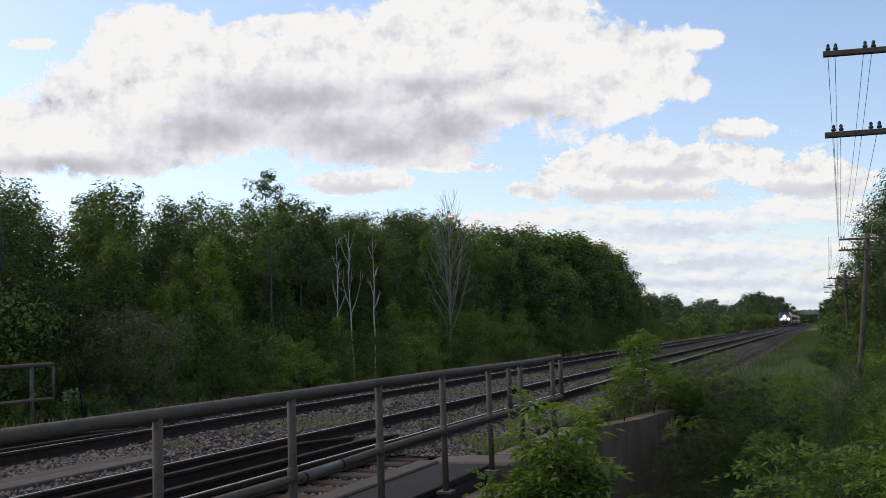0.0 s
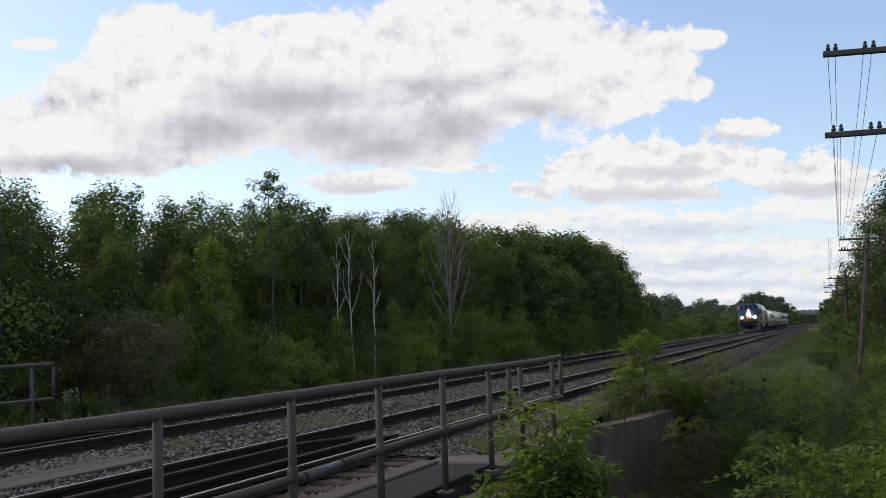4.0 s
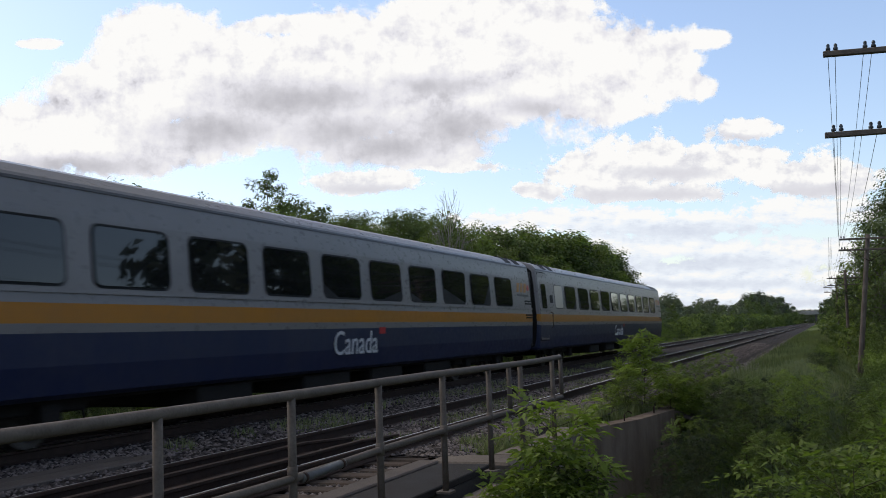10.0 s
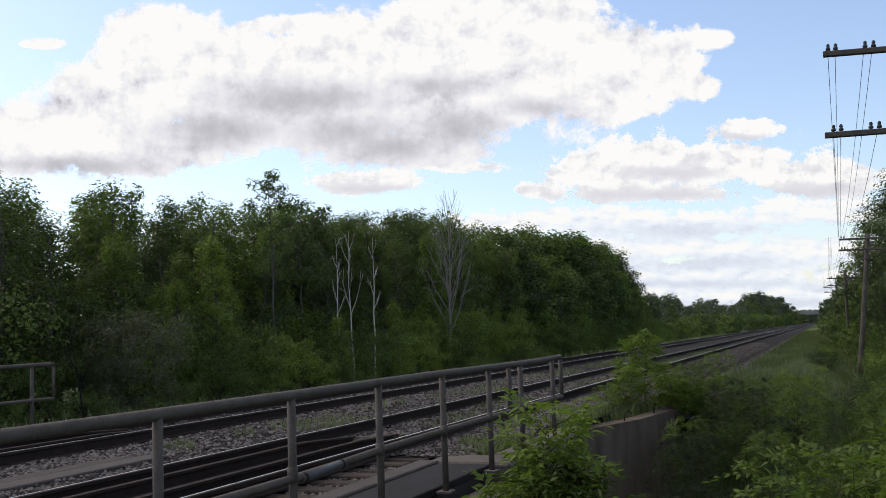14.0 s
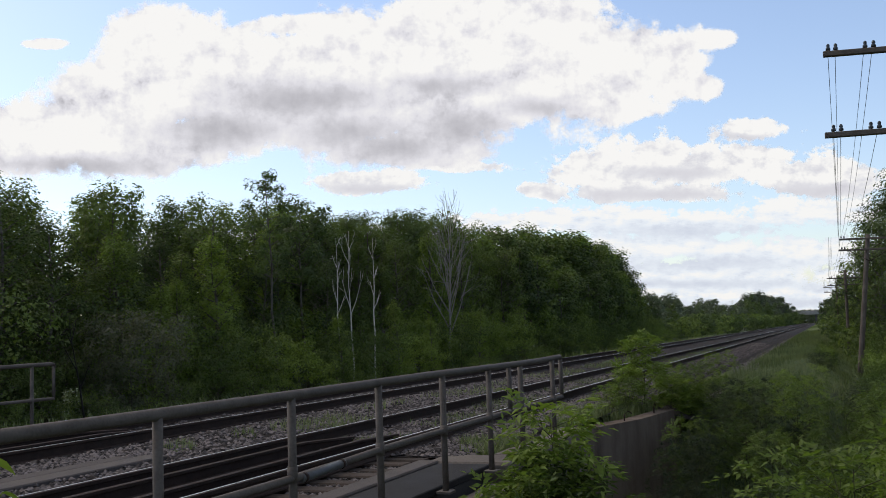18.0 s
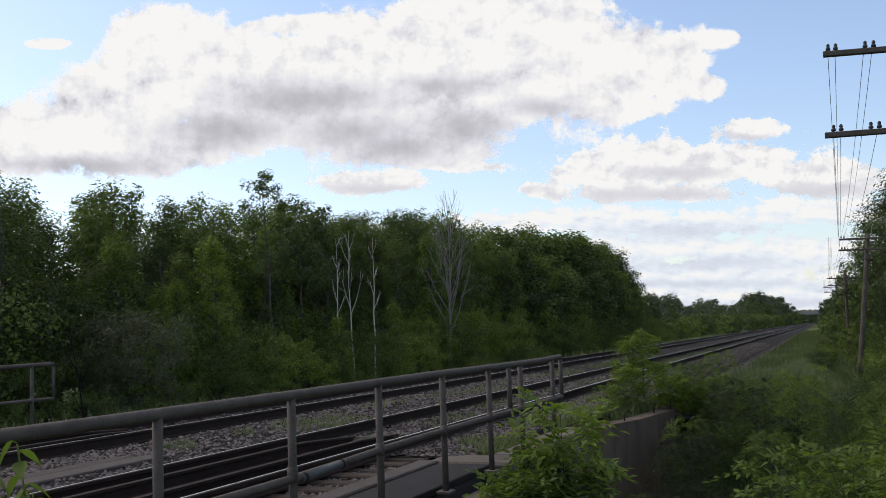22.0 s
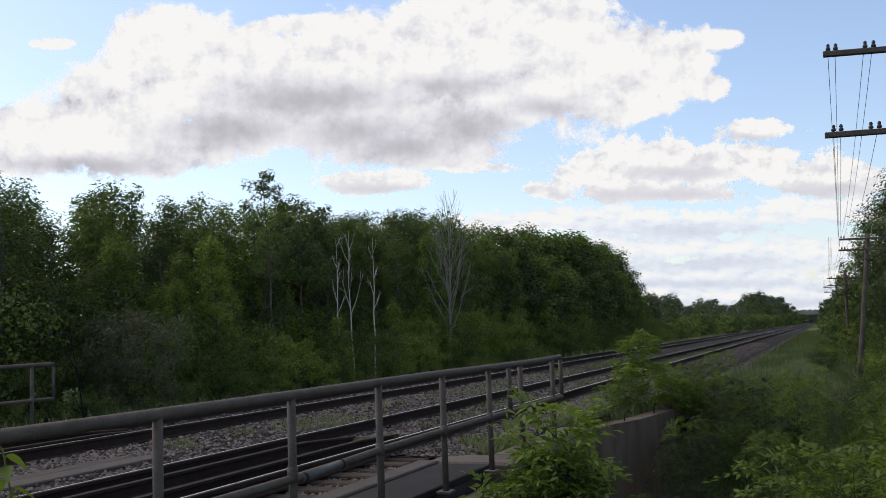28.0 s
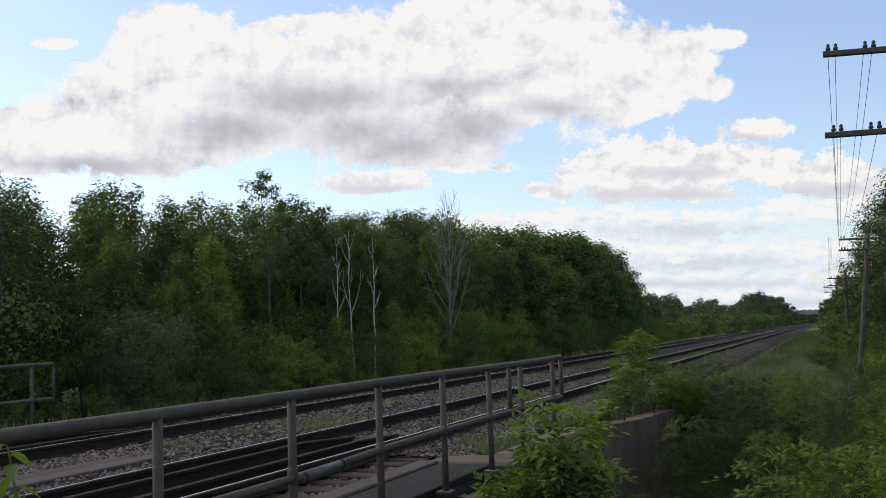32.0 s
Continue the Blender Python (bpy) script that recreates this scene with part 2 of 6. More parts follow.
LEAF_DARK = foliage("dark_leaves", (0.032, 0.054, 0.016), (0.105, 0.155, 0.036))
# dark tone that holds the shade of the scrub in the hollow
LEAF_SCRUB = foliage("shade_dark_scrub_leaves", (0.018, 0.031, 0.011), (0.060, 0.088, 0.026))
LEAF_SHRUB = foliage("shrub_leaves", (0.050, 0.083, 0.016), (0.138, 0.203, 0.036))
LEAF_GREY = foliage("grey_green_leaves", (0.048, 0.058, 0.026), (0.115, 0.132, 0.058))
# paler, greyer leaf colour with the haze of distance painted in
LEAF_HAZED = foliage("haze_paled_leaves", (0.058, 0.082, 0.036), (0.150, 0.190, 0.084))
GRASS = foliage("grass_blades", (0.080, 0.118, 0.031), (0.215, 0.270, 0.080), 0.3)


def ground_material():
    n = Nodes("grassy_ground")
    f = n.noise(0.35, 6.0)
    g = n.noise(9.0, 4.0)
    grass = n.ramp(g, (0.3, (0.036, 0.056, 0.018)), (0.75, (0.100, 0.140, 0.045)))
    earth = n.ramp(g, (0.3, (0.06, 0.048, 0.036)), (0.7, (0.14, 0.115, 0.088)))
    n.bump(g, 0.8, 0.06)
    return n.set(Base_Color=n.mix(n.range(f, 0.58, 0.78), grass, earth), Roughness=0.95)


GROUND = ground_material()


# ---- clouds: sheets of cloud far behind everything, drifting with the wind ----
def cloud_material(name, blobs, shade, scale, soft, rag, top=0.93, low=0.40, thin=1.0, crisp=0.36, mid=(0.75, 0.75, 0.79), cool=0.0, grey=0.0, stretch=1.0):
    """Cloud cover from a few round masses broken up by noise; 1 unit of the pattern is 260 m.
    blobs: centre and radii of the masses; shade: the same of their grey undersides."""
    n = Nodes(name)
    p = n.vec("MULTIPLY", n.coord(), (1 / 260.45, 1 / 260.45, 0.0))
    warp = n.nt.nodes.new("ShaderNodeTexNoise")
    warp.inputs["Scale"].default_value, warp.inputs["Detail"].default_value = scale * 0.6, 3.0
    n.put(warp.inputs["Vector"], p)
    q = n.vec("ADD", p, n.vec("MULTIPLY", n.vec("SUBTRACT", warp.outputs["Color"], (0.5, 0.5, 0.5)), (rag * 0.9, rag * 0.7, 0.0)))

    def field(masses):
        tot = None
        for cx, cy, rx, ry in masses:
            d = n.vec("LENGTH", n.vec("MULTIPLY", n.vec("SUBTRACT", q, (cx, cy, 0.0)), (1 / rx, 1 / ry, 0.0)))
            d = n.math("SUBTRACT", 1.0, d)
            tot = d if tot is None else n.math("SMOOTH_MAX", tot, d, 0.25)
        return tot

    ps = n.vec("MULTIPLY", p, (stretch, 1.0, 0.0))
    n1 = n.noise(scale, 10.0, 0.64, ps)
    n2 = n.noise(scale, 10.0, 0.64, n.vec("ADD", ps, (0.10 / scale, -0.22 / scale, 0.0)))
    puff = n.voronoi(scale * 2.2, q)
    body = n.math("ADD", field(blobs), n.math("MULTIPLY", n.math("SUBTRACT", n1, 0.5), 4.6 * soft))
    body = n.math("ADD", body, n.math("MULTIPLY", n.math("SUBTRACT", 0.35, puff), 0.9 * soft))
    body = n.math("ADD", body, n.math("MULTIPLY", n.math("SUBTRACT", n.noise(scale * 7.0, 6.0, 0.6, q), 0.5), 1.5 * soft))
    alpha = n.math("MULTIPLY", n.range(body, 0.0, crisp, smooth=True), thin)
    relief = n.math("MULTIPLY", n.math("SUBTRACT", n2, n1), -6.5)
    under = n.range(n.math("ADD", field(shade), n.math("MULTIPLY", n.math("SUBTRACT", n1, 0.5), 0.45)), -0.45, 1.0, smooth=True)
    lit = n.math("ADD", n.math("SUBTRACT", 1.0, n.math("MULTIPLY", under, 0.80)), n.math("MULTIPLY", relief, n.range(under, 0.0, 1.0, 0.60, 0.12)))
    lit = n.math("SUBTRACT", lit, n.math("MULTIPLY", n.range(n.noise(scale * 1.4, 6.0, 0.55, n.vec("ADD", q, (3.1, 1.7, 0.0))), 0.42, 0.66, smooth=True), n.range(under, 0.0, 1.0, grey, grey * 0.35)))
    col = n.ramp(lit, (0.0, (low * (1.0 - cool), low * 0.985, low * (1.07 + cool))), (0.5, mid), (0.95, (top, top * 0.99, top * 0.975)))
    em = n.nt.nodes.new("ShaderNodeEmission")
    n.put(em.inputs[0], col)
    tr = n.nt.nodes.new("ShaderNodeBsdfTransparent")
    mx = n.nt.nodes.new("ShaderNodeMixShader")
    n.put(mx.inputs[0], alpha)
    n.nt.links.new(tr.outputs[0], mx.inputs[1])
    n.nt.links.new(em.outputs[0], mx.inputs[2])
    n.nt.links.new(mx.outputs[0], n.out.inputs[0])
    return n.mat


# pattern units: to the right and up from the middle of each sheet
def spot(x, y, rx, ry):
    return ((x - 784) / 100, (441 - y) / 100, rx / 100, ry / 100)


CLOUD_HIGH = cloud_material("heaped_cloud",
    [spot(265, 95, 140, 95), spot(165, 165, 125, 85), spot(50, 240, 190, 85), spot(210, 255, 210, 60), spot(430, 170, 240, 115), spot(640, 165, 280, 145), spot(850, 125, 270, 160), spot(1040, 115, 180, 115),
     spot(1150, 112, 115, 80), spot(1225, 72, 75, 22), spot(1225, 152, 62, 28), spot(700, 268, 180, 40), spot(900, 25, 230, 70), spot(520, 45, 130, 26), spot(1070, 195, 110, 26), spot(60, 75, 45, 12), spot(480, 110, 170, 66), spot(620, 85, 180, 70), spot(740, 40, 120, 70), spot(350, 90, 120, 70)],
    [spot(370, 232, 190, 52), spot(600, 238, 190, 52), spot(680, 264, 150, 42), spot(800, 228, 130, 52), spot(925, 192, 90, 30), spot(520, 178, 240, 46), spot(120, 292, 230, 24), spot(760, 150, 130, 30)], 0.8, 0.30, 0.42, low=0.43, crisp=0.22, mid=(0.75, 0.742, 0.79), cool=0.0, grey=0.16)
CLOUD_MID = cloud_material("flat_topped_cloud",
    [spot(1050, 300, 125, 48), spot(1170, 288, 150, 58), spot(1290, 285, 140, 42), spot(1310, 226, 90, 24), spot(1430, 308, 150, 42), spot(945, 337, 66, 16), spot(640, 322, 130, 24), spot(800, 294, 90, 14), spot(1130, 342, 190, 22)],
    [spot(1130, 347, 200, 17), spot(1400, 337, 160, 16), spot(1180, 306, 110, 15), spot(640, 336, 110, 12), spot(1300, 240, 60, 8)], 1.7, 0.36, 0.34, low=0.64, grey=0.14, crisp=0.22, stretch=0.75)
CLOUD_LOW = cloud_material("low_cloud_bank",
    [spot(1060, 390, 150, 32), spot(1180, 396, 240, 30), spot(1400, 376, 130, 30), spot(1480, 372, 120, 30), spot(900, 392, 130, 24), spot(1120, 440, 280, 34), spot(1400, 450, 280, 36), spot(1200, 490, 520, 40), spot(1400, 520, 520, 40), spot(1250, 552, 700, 40), spot(1250, 590, 900, 50), spot(600, 440, 500, 50)],
    [spot(1220, 412, 280, 24), spot(1450, 408, 200, 22), spot(1250, 468, 330, 22), spot(1200, 505, 520, 16), spot(1330, 540, 520, 14), spot(930, 470, 200, 20)], 2.6, 0.42, 0.30, low=0.66, thin=0.97, crisp=0.30, mid=(0.80, 0.85, 0.92), cool=0.08, grey=0.20, stretch=0.45)


def cloud_sheet(name, label, material, dist):
    b = Build()
    k = dist / 4500.0
    nx, ny = 16, 8
    vs = [((-2900 + 5800 * i / nx) * k, (-1150 + 2600 * j / ny) * k, 0.0) for j in range(ny + 1) for i in range(nx + 1)]
    b.add(vs, [(j * (nx + 1) + i, j * (nx + 1) + i + 1, (j + 1) * (nx + 1) + i + 1, (j + 1) * (nx + 1) + i) for j in range(ny) for i in range(nx)])
    ob = thing(name, label, "cloud", built=b, material=material, kind="structure")
    ob.matrix_basis = CAM_POSE @ Matrix.Translation((0, 0, -dist))
    return ob


cloud_high = cloud_sheet("backdrop", "heaped white cloud with a grey underside", CLOUD_HIGH, 4500)
cloud_mid = cloud_sheet("backdrop", "flat-topped white clouds in a blue sky", CLOUD_MID, 4520)
cloud_low = cloud_sheet("backdrop", "pale cloud bank above the horizon", CLOUD_LOW, 4540)


# ---- ground ----
def smooth(a, b, x):
    t = np.clip((x - a) / (b - a), 0, 1)
    return t * t * (3 - 2 * t)


def ground_z(x, y):
    """Height of the ground: a low railway bank, a creek cutting under the bridge, ditches at either side."""
    x, y = np.asarray(x, float), np.asarray(y, float)
    start = 18.6 + np.clip((x + 2.8) * 2.0, 0, 8)
    berm = smooth(start, start + 2.5, y)
    wall = np.interp(y, [13.6, 15.5, 17.3, 19.4], [-3.95, -3.83, -3.45, -3.15])
    right = -0.45 - 1.45 * smooth(wall - 0.2, wall + 0.2, x) * (1 - berm) - berm * (1.35 * smooth(-0.9, 2.2, x) - 0.12 * smooth(-3.0, -2.0, x)) + 0.5 * smooth(4.0, 12.0, x)
    left = -0.45 - 0.75 * smooth(12.8, 15.5, -x) + 0.1 * smooth(18, 30, -x)
    z = np.where(x > -7.7, right, left)
    stand = np.exp(-((x - 0.4) / 1.3) ** 2 - ((y + 0.6) / 2.0) ** 2)
    creek = smooth(-22, -14, y) * (1 - smooth(ABUT - 1.0, ABUT + 1.6, y)) * (1 - smooth(-2.6, -0.6, x))
    z = z * (1 - stand) - 0.42 * stand
    z = z - 2.6 * creek
    bumps = 0.16 * np.sin(y * 0.55 + 1.1 * np.sin(x * 0.9)) * smooth(-3.2, -2.2, x) * smooth(22, 30, y) * (1 - smooth(6, 9, x)) + 0.10 * np.sin(x * 1.3 + y * 0.31) * np.cos(y * 0.9 - x * 0.4) + 0.05 * np.sin(y * 2.3 + x)
    off = smooth(5.4, 7.5, np.abs(x + 7.73))
    far = smooth(150, 900, np.hypot(x, y))
    return z + bumps * off * (1 - far)


def build_ground():
    xs = np.concatenate([-np.geomspace(5000, 40, 22), np.linspace(-38, 20, 117), np.geomspace(22, 5000, 22)])
    ys = np.concatenate([-np.geomspace(5000, 30, 18), np.linspace(-28, 60, 133), np.geomspace(61, 5000, 50)])
    gx, gy = np.meshgrid(xs, ys)
    gz = ground_z(gx, gy)
    v = np.stack([gx, gy, gz], -1).reshape(-1, 3)
    nx = len(xs)
    i, j = np.meshgrid(np.arange(nx - 1), np.arange(len(ys) - 1))
    k = (j * nx + i).ravel()
    me = bpy.data.meshes.new("ground")
    me.from_pydata(v.tolist(), [], np.stack([k, k + 1, k + nx + 1, k + nx], -1).tolist())
    me.materials.append(GROUND)
    me.polygons.foreach_set("use_smooth", [True] * len(me.polygons))
    return tagged(new("ground", me), "uneven grassy ground along a railway bank", "ground", kind="structure")


build_ground()


def strip_mesh(name, label, section, y0, y1, step, material, jitter, kind="structure"):
    """A long bed with a given cross-section, slightly uneven."""
    rng = random.Random(5)
    rings = []
    y = y0
    while True:
        rings.append([(x + rng.uniform(-jitter, jitter), y, z + rng.uniform(-jitter, jitter) * 0.6) for x, z in section])
        if y >= y1:
            break
        y = min(y + (step if y < 60 else step * 8), y1)
    b = Build().loft(rings, closed=False, caps=False)
    return thing(name, label, "track bed", built=b, material=material, kind=kind)


# beds of stone under and between the tracks; on the bridge the near track has an open timber deck
strip_mesh("ballast", "grey crushed stone ballast by the bridge end", [(-13.4, -0.75), (-12.2, -0.165), (-11.4, -0.165), (-10.6, -0.165), (-9.9, -0.165), (-9.2, -0.165), (-8.4, -0.165), (-7.7, -0.22), (-7.0, -0.165), (-6.3, -0.165), (-5.5, -0.165), (-4.8, -0.165), (-4.1, -0.165), (-3.62, -0.30)], ABUT, 19.6, 0.5, BALLAST, 0.03)
strip_mesh("ballast", "grey crushed stone ballast under the tracks", [(-13.4, -0.75), (-12.2, -0.165), (-11.4, -0.165), (-10.6, -0.165), (-9.9, -0.165), (-9.2, -0.165), (-8.4, -0.165), (-7.7, -0.22), (-7.0, -0.165), (-6.3, -0.165), (-5.5, -0.165), (-4.8, -0.165), (-4.1, -0.165), (-3.6, -0.33), (-2.9, -0.50), (-2.2, -0.72)], 19.6, 900, 0.5, BALLAST, 0.03)
strip_mesh("ballast", "grey crushed stone ballast on the bridge deck", [(-12.1, -0.3), (-11.4, -0.165), (-10.6, -0.165), (-9.9, -0.165), (-9.2, -0.165), (-8.4, -0.165), (-7.7, -0.165), (-7.0, -0.165), (-6.85, -0.24)], -14, ABUT, 0.5, BALLAST, 0.03)
strip_mesh("ballast", "grey crushed stone ballast behind the bridge", [(-13.4, -0.75), (-12.2, -0.21), (-9.9, -0.19), (-7.7, -0.22), (-5.5, -0.19), (-3.6, -0.3), (-2.4, -0.85)], -900, -14, 6, BALLAST, 0.03)


def rail_section(x):
    h = [(0.013, 0.0), (0.035, -0.006), (0.036, -0.034), (0.010, -0.045), (0.010, -0.135), (0.07, -0.150), (0.07, -0.168)]
    r = [(x + a, z) for a, z in h] + [(x - a, z) for a, z in reversed(h)]
    return r


def build_track(cx, label, guards, deck):
    tr = thing("railway_track", label, "railway track", pose(cx, 0, 0), kind="structure")
    for sx in (-HALF, HALF):
        ring = rail_section(sx)
        ys = [-900, -60, -14, 0, 10, 20, 30, 40, 60, 90, 140, 220, 400, 900]
        b = Build().loft([[(x, y, z) for x, z in ring] for y in ys], mats=lambda i, j: 1 if j == len(ring) - 1 else 0)
        part("rail", b, [RAIL_SIDE, RAIL_TOP], tr, "steel rail with a worn bright head")
    for gx, y1 in guards:
        ring = [(x * 1.0, z * 0.9 - 0.01) for x, z in rail_section(gx)]
        b = Build().loft([[(x, y, z) for x, z in ring] for y in (-16, 0, y1 - 1.2)] + [[(x * 0.8, y1, z - 0.06) for x, z in ring]])
        part("guard_rail", b, RAIL_SIDE, tr, "rusty inner guard rail")
    rng = random.Random(int(-cx * 10))
    ties = [Build().box(-1.3, 1.3, -0.115, 0.115, -0.36, -0.17, 0.015).mesh("tie", TIE), Build().box(-1.27, 1.32, -0.11, 0.11, -0.36, -0.176, 0.02).mesh("tie", TIE)]
    y = -12.0
    k = 0
    while y < 62:
        o = new("tie", ties[k % 2])
        o.parent = tr
        o.matrix_basis = pose(rng.uniform(-0.03, 0.03), y, rng.uniform(-0.006, 0.004), 0, 0, rng.uniform(-0.8, 0.8))
        y += 0.42 if (deck and y < ABUT) else 0.54
        k += 1
    return tr


near_track = build_track(NEAR, "near railway track with brown timber ties", [(-0.33, 11.6), (0.30, 11.9)], True)
far_track = build_track(FAR, "far railway track with brown timber ties", [(-0.33, 12.5), (0.30, 12.5)], False)


# ---- bridge ----
def build_bridge():
    br = thing("railway_bridge", "short steel girder railway bridge with a side walkway", "bridge", pose(0, 0, 0), kind="structure")
    for gx in (-4.3, -6.8, -8.6, -11.2):
        part("girder", Build().box(gx - 0.03, gx + 0.03, -14, ABUT, -1.6, -0.40).box(gx - 0.2, gx + 0.2, -14, ABUT, -0.42, -0.38).box(gx - 0.2, gx + 0.2, -14, ABUT, -1.63, -1.6), GIRDER, br)
    part("deck_plate", Build().box(-12.2, -6.9, -14, ABUT, -0.37, -0.31), GIRDER, br)
    part("abutment", Build().box(-13.2, -3.5, ABUT, ABUT + 1.0, -4.4, -0.40, 0.03), CONCRETE, br, "weathered concrete abutment")
    part("abutment", Build().box(-13.2, -3.5, -15, -14, -4.4, -0.40, 0.03), CONCRETE, br, "weathered concrete abutment")
    # walkway beside the near track, a plank at a time
    part("walkway_plate", Build().box(-3.95, -3.36, -12, 9.9, -0.24, -0.17, 0.01), WALKWAY, br, "dark grey walkway plate")
    part("walkway_curb", Build().box(-4.22, -3.97, -12, 10.0, -0.27, -0.15, 0.015), PLANK, br, "pale weathered timber kerb")
    part("walkway_edge", Build().box(-3.40, -3.37, -12, 9.9, -0.42, -0.245, 0.005), GIRDER, br)
    part("side_plank", Build().box(-7.78, -7.43, -12, 9.9, -0.24, -0.115, 0.015), PLANK, br, "weathered timber plank between the tracks")
    part("side_plank", Build().box(-8.08, -7.80, -12, 9.75, -0.24, -0.12, 0.015), PLANK, br, "weathered timber plank between the tracks")
    return br


build_bridge()
thing("bridge_kerb", "pale concrete kerb block at the end of the walkway", "kerb", built=Build().box(-3.57, -3.15, 10.55, 13.6, -1.2, -0.155, 0.03).box(-4.12, -3.15, 9.93, 10.55, -1.2, -0.158, 0.03), material=CONCRETE, kind="structure")
wing = Build()
wing.loft([[(x, y, z) for x, y, z in ring] for ring in (
    [(-3.95, 13.6, -2.6), (-3.62, 13.6, -2.6), (-3.62, 13.6, -0.34), (-3.95, 13.6, -0.34)],
    [(-3.83, 15.5, -2.6), (-3.5, 15.5, -2.6), (-3.5, 15.5, -0.36), (-3.83, 15.5, -0.36)],
    [(-3.40, 17.3, -2.6), (-3.08, 17.3, -2.6), (-3.08, 17.3, -0.39), (-3.40, 17.3, -0.39)],
    [(-3.10, 19.4, -2.6), (-2.79, 19.4, -2.6), (-2.79, 19.4, -0.40), (-3.10, 19.4, -0.40)])])
wing_wall = thing("wing_wall", "grey stained concrete wing wall of the bridge", "retaining wall", built=wing, material=WALL, kind="structure")
back = Build().loft([[(-4.4, y, -1.2), (x, y, -1.2), (x, y, -0.47), (-4.4, y, -0.44)] for x, y in ((-3.92, 13.6), (-3.80, 15.5), (-3.37, 17.3), (-3.07, 19.38), (-2.75, 19.9))])
thing("wall_backfill", "earth and gravel filled in behind the wing wall", "ground", built=back, material=SOIL, kind="structure")
for wx, wy, bend in ((-3.28, 16.9, 0.06), (-3.05, 18.6, 0.02)):
    pts = [(wx, wy, -0.42), (wx, wy, -0.28), (wx + bend, wy + bend, -0.22), (wx + 2 * bend, wy + bend, -0.26)]
    thing("reinforcing_bar", "bent rusty reinforcing bar standing out of the concrete", "steel bar", group="bars on the wing wall", built=Build().tube(pts, 0.014, 6), material=RAIL_SIDE, smooth=True)


def build_railing(x, label, posts, top, mid, ends):
    """A pipe railing: upright posts, a top pipe and a middle pipe."""
    ra = thing("pipe_railing", label, "railing", pose(x, 0, 0))
    part("top_rail", Build().tube([(0, -14, top - 0.02)] + [(0, y, top - 0.01 + 0.005 * math.sin(y)) for y in (0, 4, 6, 8, 10, 11.5)] + [(0, ends - 0.06, top), (0, ends - 0.015, top - 0.012), (0, ends, top - 0.06)], 0.034, 12), STEEL, ra, smooth=True)
    part("middle_rail", Build().tube([(0, -14, mid - 0.01), (0, 5.66, mid - 0.028), (0, 6.4, mid - 0.018), (0, 7.0, mid - 0.006), (0, 8, mid), (0, 10, mid), (0, ends, mid + 0.001)], 0.027, 10), STEEL, ra, smooth=True)
    for y, z0 in posts:
        part("post", Build().tube([(0, y, z0), (0, y, mid - 0.03), (0, y, top - 0.02)], 0.029, 10), STEEL, ra, smooth=True)
        part("base_plate", Build().box(-0.07, 0.07, y - 0.07, y + 0.07, z0 - 0.012, z0 + 0.012, 0.004), STEEL, ra)
        part("sleeve", Build().tube([(0, y, mid - 0.05), (0, y, mid + 0.05)], 0.035, 10), STEEL, ra, smooth=True)
    return ra


build_railing(RAIL_X, "grey painted steel pipe railing along the bridge walkway", [(-10, -0.21), (-7.5, -0.21), (-5, -0.21), (-2.5, -0.21), (0, -0.21), (2.2, -0.21), (4.262, -0.21), (5.64, -0.21), (6.985, -0.21), (8.36, -0.21), (9.68, -0.21), (10.82, -0.16), (12.23, -0.16)], 0.857, 0.338, RAIL_END)
patch = thing("pipe_sleeve", "pale galvanised pipe sleeve patching the middle rail", "pipe", pose(RAIL_X, 0, 0))
part("sleeve", Build().tube([(0.01, 5.74, 0.298), (0.01, 6.34, 0.316)], 0.031, 12), GALV, patch, smooth=True)
part("clamp", [Build().tube([(0.01, y, z), (0.01, y + 0.03, z + 0.001)], 0.036, 12) for y, z in ((5.75, 0.2985), (6.29, 0.3145))], RAIL_SIDE, patch, smooth=True)
stub = thing("rail_post", "grey steel pipe post joining the two rails", "post", pose(RAIL_X, 0, 0))
for y in (10.39, 12.67):
    part("post", Build().tube([(0, y, 0.34), (0, y, 0.84)], 0.027, 10), STEEL, stub, smooth=True)
far_stub = thing("rail_post", "grey steel pipe post at the end of the far railing", "post", pose(-12.2, 0, 0))
part("post", Build().tube([(0, 13.14, 0.36), (0, 13.14, 0.93)], 0.027, 10), STEEL, far_stub, smooth=True)
build_railing(-12.2, "grey steel pipe railing on the far side of the bridge", [(y, -0.3) for y in (-10, -7, -4, -1, 2, 5, 7.6, 10.2, 12.65)], 0.95, 0.37, 13.15)

# ---- train ----
P_GREY = paint("light_grey_coach_paint", (0.212, 0.203, 0.205), 0.18, 0.22, 0.08)
P_WARM = paint("weathered_grey_coach_paint", (0.185, 0.172, 0.170), 0.30, 0.30, 0.08)
P_TEALROOF = paint("green_roof_paint", (0.060, 0.105, 0.098), 0.30, 0.25)
P_GREEN = paint("dark_green_coach_paint", (0.011, 0.032, 0.028), 0.05, 0.05, 0.06)
P_DKGREY = paint("dark_grey_coach_paint", (0.046, 0.046, 0.048), 0.40, 0.3)
P_YELLOW = paint("amber_stripe_paint", (0.37, 0.150, 0.010), 0.35, 0.22)
P_BLUE = paint("deep_blue_coach_paint", (0.013, 0.020, 0.056), 0.36, 0.25)
P_LOCO = paint("teal_blue_loco_paint", (0.026, 0.068, 0.125), 0.38, 0.22)
P_NAVY = paint("slate_blue_skirt_paint", (0.0075, 0.019, 0.032), 0.40, 0.3)
P_LGREY = paint("loco_grey_paint", (0.148, 0.143, 0.157), 0.34, 0.25)
